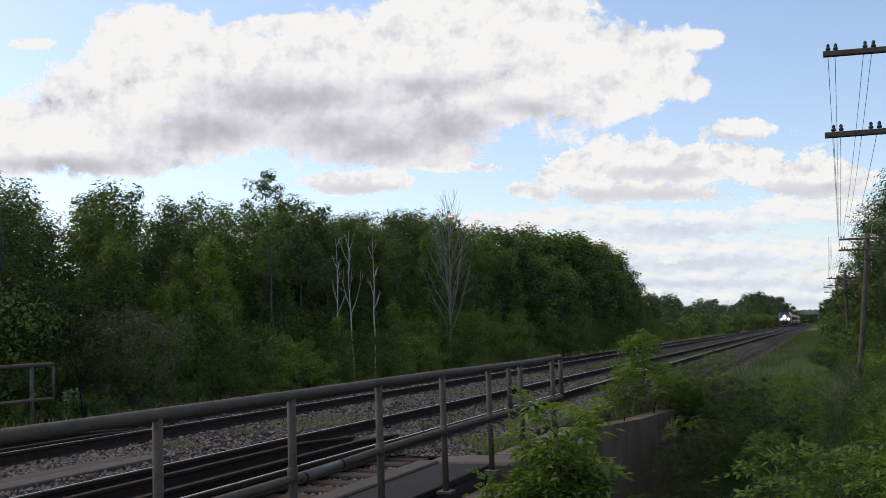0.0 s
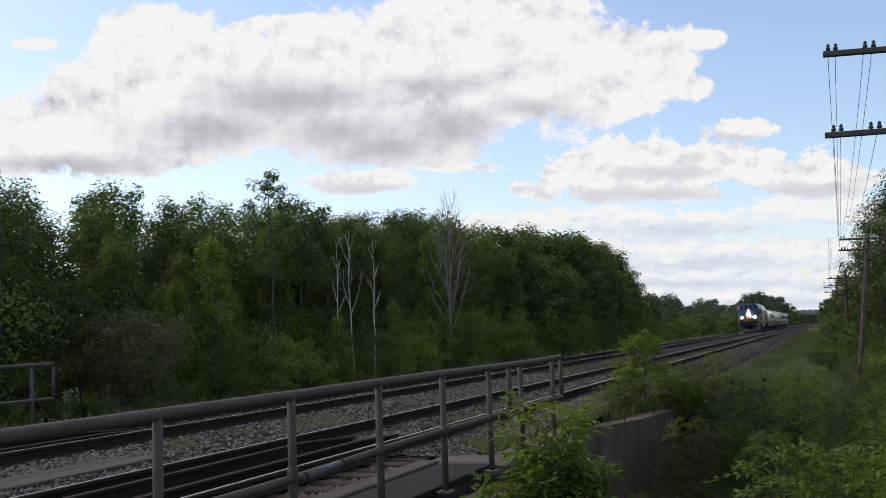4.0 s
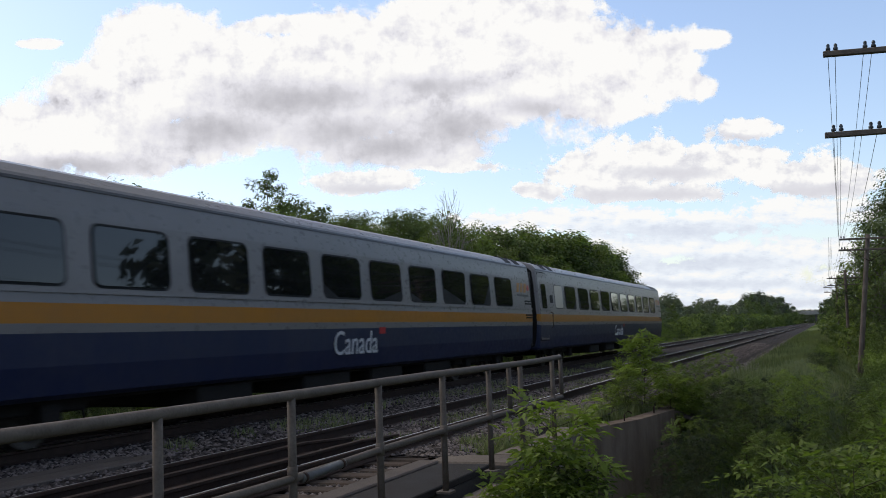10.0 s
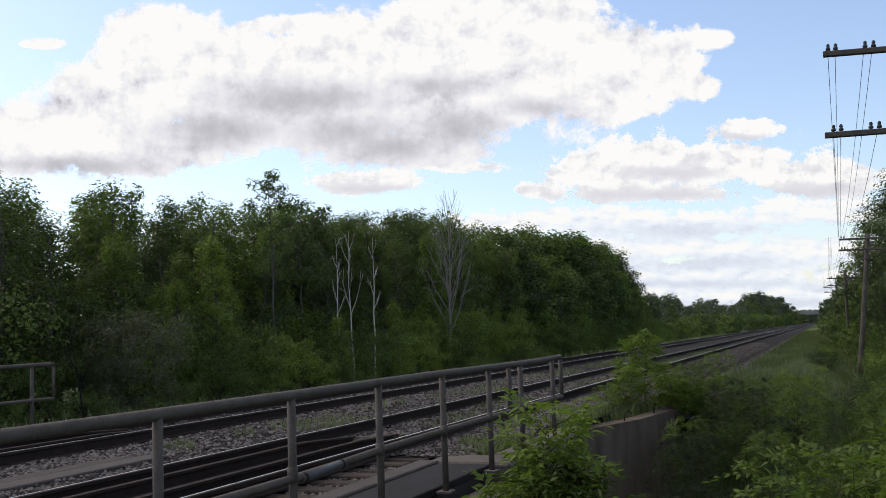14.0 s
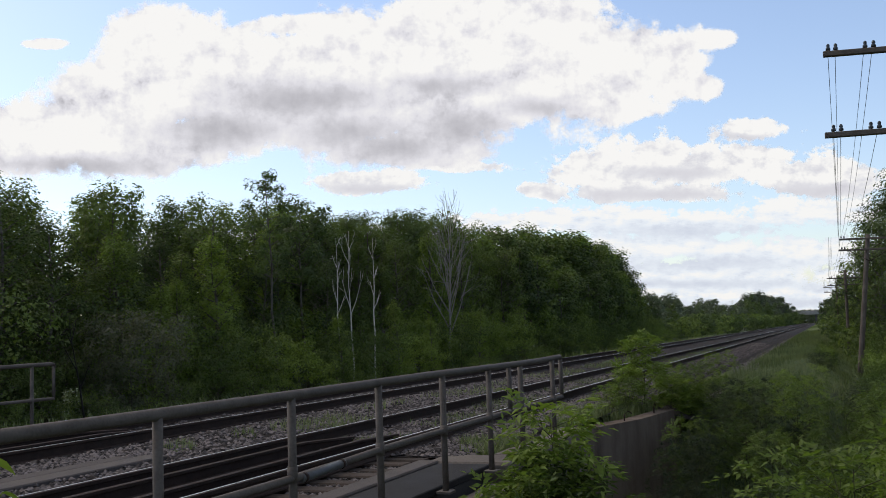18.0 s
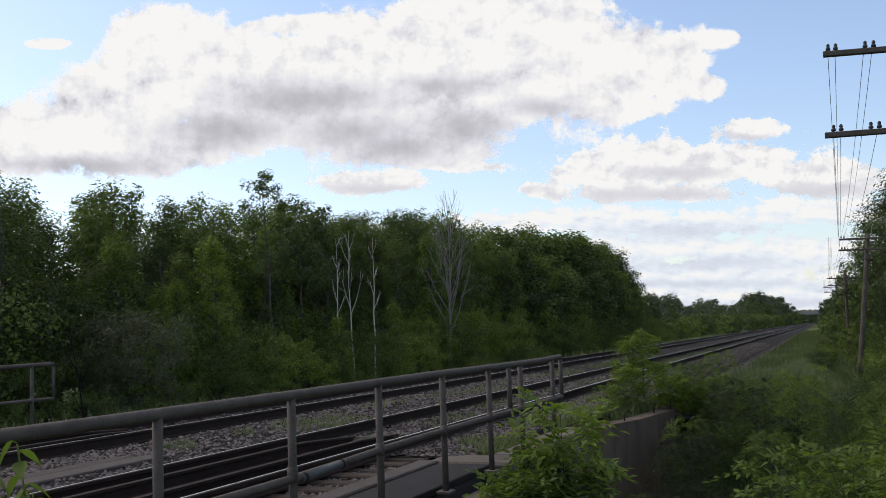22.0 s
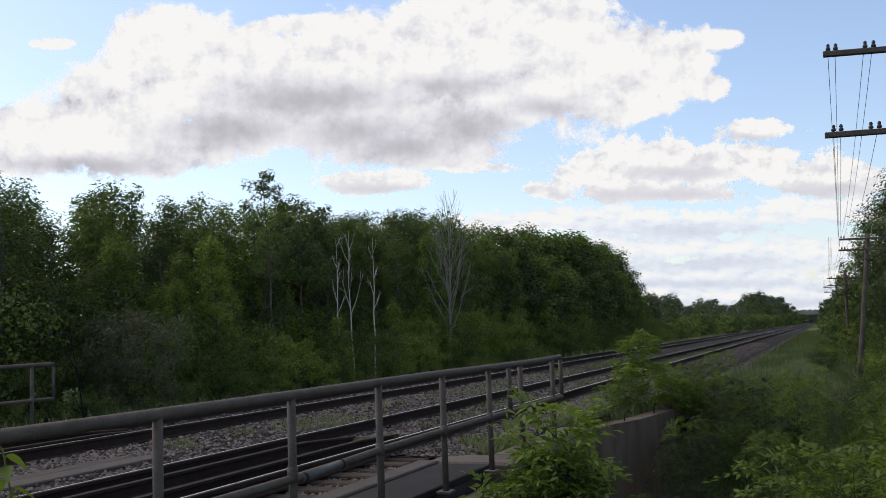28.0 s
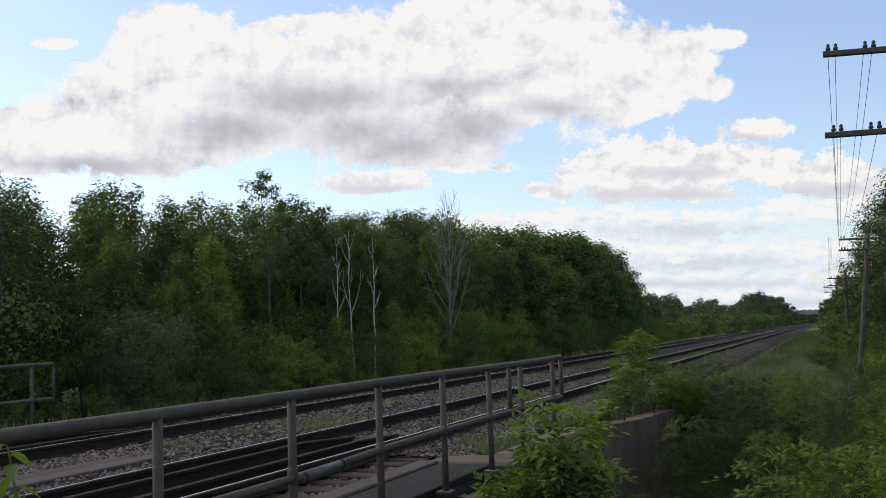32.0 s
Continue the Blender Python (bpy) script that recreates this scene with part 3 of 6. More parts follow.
# blue of the mirrored sky is mixed into this pale colour
P_SILVER = paint("sky_tinted_roof_side_paint", (0.17, 0.21, 0.32), 0.18, 0.15)
P_BRIGHT = paint("yellow_loco_paint", (0.42, 0.215, 0.009), 0.34, 0.2)
P_ROOF = paint("pale_grey_roof_paint", (0.30, 0.315, 0.33), 0.38, 0.3)
P_WHITE = paint("white_marking_paint", (0.56, 0.57, 0.59), 0.4, 0.1)
P_RED = paint("red_marking_paint", (0.42, 0.03, 0.03), 0.35, 0.1)
P_CREAM = paint("cream_panel_paint", (0.55, 0.50, 0.42), 0.35, 0.15)
DARK = surface("underframe_grime", (0.008, 0.007, 0.007), (0.030, 0.027, 0.025), 3, 30, 0.8, 0.0, 0.4, 0.01, 0.15)
RUBBER = surface("black_rubber", (0.007, 0.007, 0.007), (0.018, 0.018, 0.018), 5, 50, 0.6, 0, 0.2, 0.004, 0.15)
PLOW = surface("scuffed_grey_plow", (0.05, 0.05, 0.052), (0.12, 0.12, 0.123), 3, 30, 0.6, 0.3, 0.3, 0.006)
WHEEL = surface("worn_wheel_steel", (0.05, 0.045, 0.042), (0.14, 0.13, 0.12), 5, 40, 0.5, 0.7, 0.2, 0.004)
BRASS = surface("yellow_brake_hose", (0.35, 0.22, 0.05), (0.5, 0.34, 0.1), 5, 40, 0.6, 0, 0.2, 0.004)
LAMP = glow("lit_headlight", (1.0, 0.90, 0.80), 700.0)
REFLECTOR = glow("warm_lamp_reflector", (0.80, 0.50, 0.42), 0.30)
LAMP_DIM = glow("lit_ditch_light", (1.0, 0.82, 0.66), 600.0)
LAMP_RED = Nodes("red_lens").set(Base_Color=(0.35, 0.01, 0.015, 1.0), Roughness=0.15)
SIGNAL_GREEN = glow("green_door_light", (0.1, 1.0, 0.25), 1.5)


def glass_material(name, tint, rough=0.03, spec=0.5):
    n = Nodes(name)
    n.bump(n.noise(1.1, 1.0), 0.05, 0.02)
    return n.set(Base_Color=tint, Roughness=rough, Specular_IOR_Level=spec, IOR=1.5)


GLASS = glass_material("tinted_window_glass", (0.008, 0.009, 0.010, 1.0))
# reflection cut back so that the sun leaves no glint on the windscreens
SCREEN = glass_material("dull_windscreen_glass", (0.022, 0.024, 0.027, 1.0), 0.16, 0.10)


def letters(text, name, size, depth, material, parent, m, label, shear=0.0):
    """Raised lettering from the built-in font, as one mesh."""
    cu = bpy.data.curves.new(name, "FONT")
    cu.body, cu.size, cu.extrude, cu.resolution_u, cu.shear = text, size, depth, 3, shear
    tmp = new("lettering_curve", cu)
    me = bpy.data.meshes.new_from_object(tmp.evaluated_get(bpy.context.evaluated_depsgraph_get()))
    bpy.data.objects.remove(tmp)
    me.materials.clear()
    me.materials.append(material)
    ob = new(name, me)
    ob.parent = parent
    ob.matrix_basis = m
    ob["label"] = label
    return ob


# half-width of a coach body by height
COACH = [(1.38, 0.60), (1.47, 0.66), (1.545, 1.0), (1.57, 1.385), (1.575, 1.50), (1.575, 1.74), (1.565, 1.84), (1.56, 1.90), (1.50, 2.80), (1.455, 3.17), (1.42, 3.235), (1.28, 3.36), (1.0, 3.45), (0.55, 3.52), (0.0, 3.55)]


def half(profile, z):
    for (x0, z0), (x1, z1) in zip(profile, profile[1:]):
        if z0 <= z <= z1:
            return x0 + (x1 - x0) * (z - z0) / (z1 - z0)
    return profile[-1][0]


def taper(y, z):
    """How far the locomotive's side draws in ahead of its cab windows."""
    k = min(max((-18.3 - y) / 1.3, 0.0), 1.0)
    return 1.505 * k * (1.0 - float(np.interp(z, [2.4, 3.25, 3.68], [0.80, 0.93, 0.97])))


def side_panel(b, outline, proud, profile, m=0):
    """A thin panel on the side that faces +x, following its lean. outline: (y, z)."""
    n = len(outline)
    draw = taper if profile[0] == (1.47, 0.60) else (lambda y, z: 0.0)
    front = [(half(profile, z) + proud - draw(y, z), y, z) for y, z in outline]
    back = [(half(profile, z) - 0.02 - draw(y, z), y, z) for y, z in outline]
    b.add(front + back, [tuple(range(n))] + [(i, (i + 1) % n, n + (i + 1) % n, n + i) for i in range(n)], m)
    return b


def mirror_x(b):
    """The same on both sides, one build for each."""
    o = Build()
    o.v, o.f, o.m = [(-x, y, z) for x, y, z in b.v], [tuple(reversed(f)) for f in b.f], list(b.m)
    return [b, o]


def bogie(parent, y, radius, base, wheel_x=0.80):
    """A truck with frame, springs and four or more wheels."""
    bo = part("bogie", Build().box(-1.12, -0.98, y - base / 2 - 0.75, y + base / 2 + 0.75, 0.42, 0.70, 0.03).box(0.98, 1.12, y - base / 2 - 0.75, y + base / 2 + 0.75, 0.42, 0.70, 0.03)
              .box(-1.0, 1.0, y - 0.3, y + 0.3, 0.35, 0.65, 0.03), DARK, parent, "dark greasy truck frame")
    for wy in (y - base / 2, y + base / 2):
        for sx in (-1, 1):
            b = Build()
            prof = [(0.0, 0.05), (0.10, 0.05), (0.14, 0.02), (radius - 0.09, 0.02), (radius - 0.07, 0.06), (radius, 0.06), (radius, -0.05), (radius + 0.025, -0.07), (radius + 0.025, -0.08), (0.0, -0.06)]
            n = 20
            b.loft([[(sx * (wheel_x + dx), wy + r * math.cos(2 * math.pi * k / n), radius + r * math.sin(2 * math.pi * k / n)) for k in range(n)] for r, dx in [(max(r, 0.005), dx) for r, dx in prof]])
            part("wheel", b, WHEEL, bo, smooth=False)
            part("axle_box", Build().box(sx * 1.14 - 0.11, sx * 1.14 + 0.11, wy - 0.17, wy + 0.17, radius - 0.15, radius + 0.17, 0.03), DARK, bo)
    for sx in (-1, 1):
        part("spring", [Build().tube([(sx * 1.06, y + q, 0.45), (sx * 1.06, y + q, 0.82)], 0.11, 8) for q in (-0.35, 0.35)], DARK, bo)
    return bo


def coach(label, lower, upper, blanks=(), green_to=None, rail_line=True, side=None, roof=None):
    """A passenger coach. Its tail is at y = 0, its front at y = -25.15."""
    L = PITCH - GAP
    co = thing("passenger_coach", label, "coach", group="coaches of the train")
    ys = [0.0, -0.05, -0.12, -1.2] + ([green_to, green_to - 0.01, green_to - 0.80, green_to - 0.81] if green_to else []) + [-13.0, -24.9, -L + 0.12, -L + 0.05, -L]
    shrink = {0.0: 0.93, -0.05: 0.98, -L: 0.93, -L + 0.05: 0.98}
    rings = []
    for y in ys:
        k = shrink.get(y, 1.0)
        ring = [(x * k, y, 1.9 + (z - 1.9) * k) for x, z in COACH] + [(-x * k, y, 1.9 + (z - 1.9) * k) for x, z in reversed(COACH[:-1])]
        rings.append(ring)
    mats = [lower, side or P_GREY, P_YELLOW, upper, roof or P_ROOF]
    np_ = len(COACH)
    ng = 2 * np_ - 1
    ngreen = ys.index(green_to) if green_to else 0

    def strip(i, j):
        if i < 0:
            return 5
        jj = j if j < np_ - 1 else ng - 2 - j
        up = 3 if (not green_to or i >= ngreen) else 1
        if jj < 3:
            return 0
        if jj == 3:
            return 1 if lower is not P_DKGREY else 0
        if jj == 4:
            return 2 if (not green_to or i > ngreen + 2) else 0
        if jj <= 6:
            return 1 if not green_to else 3
        if jj <= 8:
            return up
        return 4
    b = Build().loft(rings, mats=strip)
    part("body", b, mats + [DARK], co)
    if green_to:
        tip = Build()
        side_panel(tip, [(green_to - 0.83, 1.50), (green_to - 0.80, 1.50), (green_to + 0.15, 1.70), (green_to + 0.35, 1.74), (green_to - 0.83, 1.74)], 0.004, COACH)
        part("stripe", mirror_x(tip), P_YELLOW, co, "tapering end of the amber stripe")
    # belt moulding, gutter line, lower sill
    tr = Build()
    side_panel(tr, [(-0.12, 1.86), (-L + 0.12, 1.86), (-L + 0.12, 1.92), (-0.12, 1.92)], 0.022, COACH)
    part("belt_moulding", mirror_x(tr), (side or P_GREY) if not green_to else P_GREEN, co)
    gu = Build()
    side_panel(gu, [(-0.12, 3.15), (-L + 0.12, 3.15), (-L + 0.12, 3.19), (-0.12, 3.19)], 0.015, COACH)
    part("gutter_line", mirror_x(gu), P_YELLOW if rail_line else P_DKGREY, co)
    # windows, 2 m apart
    tilt = random.Random(len(label) + 3)
    for k in range(11):
        y1 = -2.08 - 2.0 * k
        y0 = y1 - 1.49
        if k == 10:
            y0 = y1 - 0.98
        blank = dict(blanks).get(k)
        for s in (1, -1):
            fr, pa = Build(), Build()
            side_panel(fr, round_rect(y0 - 0.035, y1 + 0.035, 1.935, 2.755, 0.14), 0.006, COACH)
            side_panel(pa, round_rect(y0, y1, 1.97, 2.72, 0.11), 0.010, COACH)
            # no pane sits quite true in its frame
            ta, tb = tilt.gauss(0, 0.010), tilt.gauss(0.012, 0.022)
            pa.v = [(x + 0.008 + ta * (y - (y0 + y1) / 2) + tb * (z - 2.345), y, z) for x, y, z in pa.v]
            if s < 0:
                for bb in (fr, pa):
                    bb.v = [(-x, y, z) for x, y, z in bb.v]
            w = part("window", fr, RUBBER if not blank else P_GREY, co)
            part("pane", pa, blank or GLASS, w)
    # doors at the front end
    for s in (1, -1):
        d = Build()
        side_panel(d, round_rect(-24.96, -23.98, 0.92, 3.08, 0.06), 0.012, COACH)
        dp = Build()
        side_panel(dp, round_rect(-24.72, -24.2, 1.93, 2.72, 0.1), 0.02, COACH)
        seam = Build()
        side_panel(seam, round_rect(-24.99, -23.95, 0.89, 3.11, 0.07), 0.005, COACH)
        rail = Build().tube([(1.60, -23.85, 1.3), (1.66, -23.85, 1.34), (1.66, -23.85, 1.78), (1.58, -23.85, 1.82)], 0.013, 6)
        step = Build()
        side_panel(step, [(-24.95, 0.87), (-24.0, 0.87), (-24.0, 0.895), (-24.95, 0.895)], 0.02, COACH)
        plate = Build()
        side_panel(plate, round_rect(-23.7, -23.35, 2.12, 2.38, 0.03), 0.008, COACH)
        for bb in (d, dp, seam, rail, step, plate):
            if s < 0:
                bb.v = [(-x, y, z) for x, y, z in bb.v]
        door = part("door", d, upper if green_to is None else upper, co)
        part("seam", seam, RUBBER, door)
        part("window", dp, GLASS, door)
        part("handrail", rail, STEEL, co, smooth=True)
        part("door_step", step, P_GREY, co)
        part("notice", plate, RUBBER, co)
    # lettering and maker's marks
    letters("Canada", "lettering", 0.64, 0.004, P_WHITE, co, Matrix.Translation((1.548, -13.3, 0.90)) @ Euler((radians(95), 0, radians(90))).to_matrix().to_4x4(), "white word on the lower side")
    flag = Build()
    side_panel(flag, [(-11.30, 1.40), (-11.02, 1.40), (-11.02, 1.27), (-11.30, 1.27)], 0.006, COACH)
    part("flag", flag, P_RED, co, "small red flag beside the word")
    mark = Build()
    for k, w in enumerate((0.30, 0.30, 0.30)):
        side_panel(mark, [(-1.55 + 0.36 * k, 2.38), (-1.55 + 0.36 * k + w * 0.75, 2.38), (-1.42 + 0.36 * k + w * 0.75, 2.66), (-1.42 + 0.36 * k, 2.66)], 0.006, COACH)
    part("emblem", mark, P_YELLOW, co, "slanted amber bars")
    dot = Build()
    side_panel(dot, round_rect(-0.44, -0.24, 2.44, 2.62, 0.08), 0.006, COACH)
    part("emblem", dot, P_RED, co, "red blot")
    cap = Build()
    side_panel(cap, [(-1.5, 2.26), (-0.35, 2.26), (-0.35, 2.32), (-1.5, 2.32)], 0.006, COACH)
    part("emblem", cap, P_DKGREY, co, "small grey bar")
    # louvres at the tail
    for z in (1.60, 1.68, 2.02, 2.10):
        lv = Build()
        side_panel(lv, [(-0.78, z), (-0.18, z), (-0.18, z + 0.045), (-0.78, z + 0.045)], 0.014, COACH)
        part("louvre", lv, RUBBER, co)
    # hatches on the roof shoulders
    for y in (-1.0, -1.9, -23.9, -23.0):
        ht = Build()
        prof = [(1.43, 3.22), (1.29, 3.365), (1.08, 3.44)]
        ht.loft([[(x, yy, z + 0.006) for x, z in prof] + [(x - 0.02, yy, z - 0.03) for x, z in reversed(prof)] for yy in (y - 0.27, y + 0.27)])
        part("roof_vent", ht, RUBBER, co)
    # gangway with diaphragm at each end
    for yy, s in ((0.0, 1), (-L, -1)):
        g = Build()
        ring = lambda k, y: [(0.62 * k, y, 0.95), (0.62 * k, y, 2.75), (0.45 * k, y, 3.12), (-0.45 * k, y, 3.12), (-0.62 * k, y, 2.75), (-0.62 * k, y, 0.95)]
        g.loft([ring(1.0 + 0.06 * (i % 2), yy + s * (-0.02 + 0.065 * i)) for i in range(7)])
        part("gangway", g, RUBBER, co, "black folded gangway bellows")
        part("end_frame", mirror_x(Build().box(1.0, 1.30, yy - 0.02, yy + 0.03, 0.75, 3.1, 0.01)), P_DKGREY, co)
        part("brake_hose", Build().tube([(0.9, yy + s * 0.02, 1.25), (0.95, yy + s * 0.15, 1.05), (0.8, yy + s * 0.28, 0.7), (0.6, yy + s * 0.36, 0.62)], 0.028, 6), BRASS if s < 0 else RUBBER, co, smooth=True)
        part("coupler", Build().box(-0.14, 0.14, min(yy, yy + s * 0.38), max(yy, yy + s * 0.38), 0.62, 0.88, 0.03), DARK, co)
    # underframe gear and trucks
    part("underframe", Build().box(-1.25, 1.25, -L + 0.3, -0.3, 0.55, 0.72), DARK, co)
    rng = random.Random(len(label))
    for y in (-7.6, -10.2, -13.0, -16.2):
        part("equipment_box", Build().box(-1.3, 1.3, y - rng.uniform(0.6, 1.0), y + rng.uniform(0.6, 1.0), 0.28, 0.60, 0.04), DARK, co)
    for y in (-3.9, -21.2):
        bogie(co, y, 0.42, 2.5)
    return co


coach_1 = coach("green and grey passenger coach with an amber stripe", P_DKGREY, P_GREEN, green_to=-8.0, roof=P_TEALROOF)
coach_2 = coach("light grey passenger coach with amber stripe and dark green skirt", P_GREEN, P_GREY)
coach_3 = coach("light grey passenger coach with amber stripe and blue skirt", P_BLUE, P_WARM, blanks=((10, P_CREAM),), side=P_WARM, rail_line=False, roof=P_WARM)
coach_4 = coach("light grey tail coach with amber stripe and navy skirt", P_BLUE, P_WARM, blanks=((10, P_CREAM),), rail_line=False, side=P_WARM, roof=P_WARM)

LOCO = [(1.47, 0.60), (1.50, 0.9), (1.505, 1.2), (1.505, 1.48), (1.505, 1.71), (1.505, 3.22), (1.46, 3.28), (1.10, 3.95), (0.98, 4.05), (0.6, 4.13), (0.0, 4.17)]
NOSE_Y, BEND = -19.6, -18.3


def locomotive():
    """A streamlined diesel locomotive. Its rear is at y = 0, it faces -y."""
    lo = thing("locomotive", "blue and grey diesel locomotive with yellow stripes and lit headlights", "locomotive")
    prof = LOCO[3:]
    npr = len(prof)
    mats = [P_BRIGHT, P_LGREY, P_SILVER, P_ROOF, P_LOCO, DARK]
    ys = [0.0, -0.06, -0.15, -6.0, -12.0, -16.9, -18.3]
    rings = []
    for y in ys:
        k = {0.0: 0.95, -0.06: 0.985}.get(y, 1.0)
        rings.append([(x * k, y, 2.4 + (z - 2.4) * k) for x, z in prof] + [(-x * k, y, 2.4 + (z - 2.4) * k) for x, z in reversed(prof[:-1])])

    def strip(i, j):
        if i < 0:
            return 1
        jj = j if j < npr - 1 else 2 * npr - 3 - j
        if i >= 5 and jj > 1:
            return 4
        return (0, 1, 2, 2, 3, 3, 3)[min(jj, 6)]
    part("body", Build().loft(rings, mats=strip), mats, lo)
    # the cab and nose: a sloping front with rounded brow
    nose = Build()
    sec = [(1.505, 1.48), (1.505, 1.71), (1.49, 2.4), (1.46, 3.25), (1.30, 3.68), (1.10, 3.95), (0.6, 4.13), (0.0, 4.19)]

    def front(z, x):
        a = NOSE_Y + 0.36 * min(max(z - 1.8, 0.0), 1.5) + 0.85 * min(max(z - 3.3, 0.0), 0.6) + 1.8 * max(z - 3.9, 0.0)
        return a + 0.12 * abs(x / 1.2) ** 3

    def narrow(z):
        return float(np.interp(z, [2.4, 3.25, 3.68], [0.80, 0.93, 0.97]))
    rings = []
    for k in (0.0, 0.5, 1.0):
        right = [(x * (1 - k * (1 - narrow(z))), (front(z, x) + 0.03) * k + BEND * (1 - k), z) for x, z in sec]
        rings.append(right + [(-x, y, z) for x, y, z in reversed(right[:-1])])
    cols = lambda i, j: 1 if (j == 0 or j == 13) else 0
    nose.loft(rings, mats=cols, caps=False)
    zs = [1.48, 1.71, 2.05, 2.4, 2.8, 3.25, 3.68, 3.95, 4.13]

    def wid(z):
        for (x0, z0), (x1, z1) in zip(sec, sec[1:]):
            if z0 <= z <= z1:
                return (x0 + (x1 - x0) * (z - z0) / (z1 - z0)) * narrow(z)
        return 0.0
    us = [-1, -0.9, -0.6, -0.3, 0, 0.3, 0.6, 0.9, 1]
    k = len(nose.v)
    for z in zs:
        for u in us:
            x = wid(z) * u
            nose.v.append((x, front(z, x) + 0.05 * (abs(u) > 0.99), z))
    for i in range(len(zs) - 1):
        for j in range(len(us) - 1):
            nose.f.append((k + i * 9 + j, k + i * 9 + j + 1, k + (i + 1) * 9 + j + 1, k + (i + 1) * 9 + j))
            nose.m.append(1 if (i == 0) else 0)
    part("cab", nose, [P_LOCO, P_BRIGHT], lo, "teal blue sloping cab front with a yellow band")

    def on_front(outline, proud, deep=0.03):
        b = Build()
        n = len(outline)
        b.add([(x, front(z, x) - proud, z) for x, z in outline] + [(x, front(z, x) + deep, z) for x, z in outline],
              [tuple(range(n))] + [(i, (i + 1) % n, n + (i + 1) % n, n + i) for i in range(n)])
        return b

    def disc(name, x, z, r, proud, material, parent, label):
        part(name, on_front([(x + r * math.cos(a * 0.5236), z + r * math.sin(a * 0.5236)) for a in range(12)], proud), material, parent, label)
    # windscreens
    for s in (-1, 1):
        o = [(s * 0.11, 3.40), (s * 1.14, 3.38), (s * 1.10, 3.70), (s * 1.02, 3.78), (s * 0.11, 3.80)]
        fr = [(s * 0.08, 3.38), (s * 1.20, 3.36), (s * 1.14, 3.73), (s * 1.04, 3.83), (s * 0.08, 3.85)]
        ws = part("windscreen", on_front(fr, 0.012), RUBBER, lo)
        part("pane", on_front(o, 0.020), SCREEN, ws)
        part("wiper", Build().tube([(s * 0.75, front(3.2, 0.75) - 0.05, 3.22), (s * 0.55, front(3.36, 0.62) - 0.05, 3.36), (s * 0.35, front(3.6, 0.5) - 0.045, 3.6)], 0.012, 5), RUBBER, lo)
        lamp_low = part("ditch_light", on_front(round_rect(s * 0.92 - 0.16, s * 0.92 + 0.16, 1.86, 2.2, 0.04), 0.02), P_LOCO, lo)
        disc("reflector", s * 0.92, 2.03, 0.105, 0.045, REFLECTOR, lamp_low, "warm lit lamp reflector")
        disc("lens", s * 0.92, 2.03, 0.064, 0.055, LAMP_DIM, lamp_low, "glowing lamp bulb")
        cl = part("class_light", on_front([(s * 0.86 + 0.10 * math.cos(a * 0.5236), 2.42 + 0.09 * math.sin(a * 0.5236)) for a in range(12)], 0.03), RUBBER, lo)
        part("lens", on_front([(s * 0.86 + 0.06 * math.cos(a * 0.5236), 2.42 + 0.06 * math.sin(a * 0.5236)) for a in range(12)], 0.05), LAMP_RED, cl, "red lens")
        ms = part("marker_light", on_front(round_rect(s * 0.90 - 0.25, s * 0.90 + 0.25, 1.50, 1.80, 0.04), 0.012), RUBBER, lo)
        for q in (-0.12, 0.13):
            part("lens", on_front([(s * 0.90 + q + 0.09 * math.cos(a * 0.5236), 1.65 + 0.09 * math.sin(a * 0.5236)) for a in range(12)], 0.04), P_SILVER, ms)
        part("mirror", Build().box(min(s * 1.40, s * 1.52), max(s * 1.40, s * 1.52), -18.52, -18.36, 3.24, 3.74, 0.015), P_WHITE, lo)
    nb = part("number_board", on_front(round_rect(-0.36, 0.36, 3.06, 3.29, 0.03), 0.015), RUBBER, lo)
    slope = 70.0
    letters("916", "numerals", 0.22, 0.006, P_WHITE, nb, Matrix.Translation((-0.20, front(3.09, 0) - 0.03, 3.09)) @ Euler((radians(slope), 0, 0)).to_matrix().to_4x4(), "white numerals")
    hl = part("headlight", on_front(round_rect(-0.17, 0.17, 2.77, 3.0, 0.06), 0.02), RUBBER, lo)
    disc("reflector", 0.0, 2.885, 0.10, 0.035, REFLECTOR, hl, "warm lit lamp reflector")
    disc("lens", 0.0, 2.885, 0.072, 0.045, LAMP, hl, "glowing lamp bulb")
    h2 = part("headlight", on_front(round_rect(-0.34, 0.34, 2.33, 2.61, 0.04), 0.02), RUBBER, lo)
    for s in (-0.16, 0.16):
        disc("reflector", s, 2.47, 0.115, 0.038, REFLECTOR, h2, "warm lit lamp reflector")
        disc("lens", s, 2.47, 0.070, 0.048, LAMP, h2, "glowing lamp bulb")
    em = Build()
    for k in range(3):
        o = [(-0.42 + 0.25 * k, 1.88), (-0.22 + 0.25 * k, 1.88), (-0.16 + 0.25 * k, 2.12), (-0.36 + 0.25 * k, 2.12)]
        b = on_front(o, 0.008)
        em.add(b.v, b.f)
    part("emblem", em, P_BRIGHT, lo, "slanted yellow bars")
    part("emblem", on_front(round_rect(0.42, 0.58, 1.93, 2.08, 0.05), 0.008), P_RED, lo, "red blot")
    # front sill, coupler, plow
    sill = Build().loft([[(w, y, z0), (w, y, 1.475), (-w, y, 1.475), (-w, y, z0)] for w, y, z0 in ((1.19, NOSE_Y + 0.02, 1.02), (1.2, NOSE_Y + 0.06, 1.0), (1.495, BEND, 1.0), (1.495, BEND + 0.4, 1.0))])
    part("front_sill", sill, P_NAVY, lo)
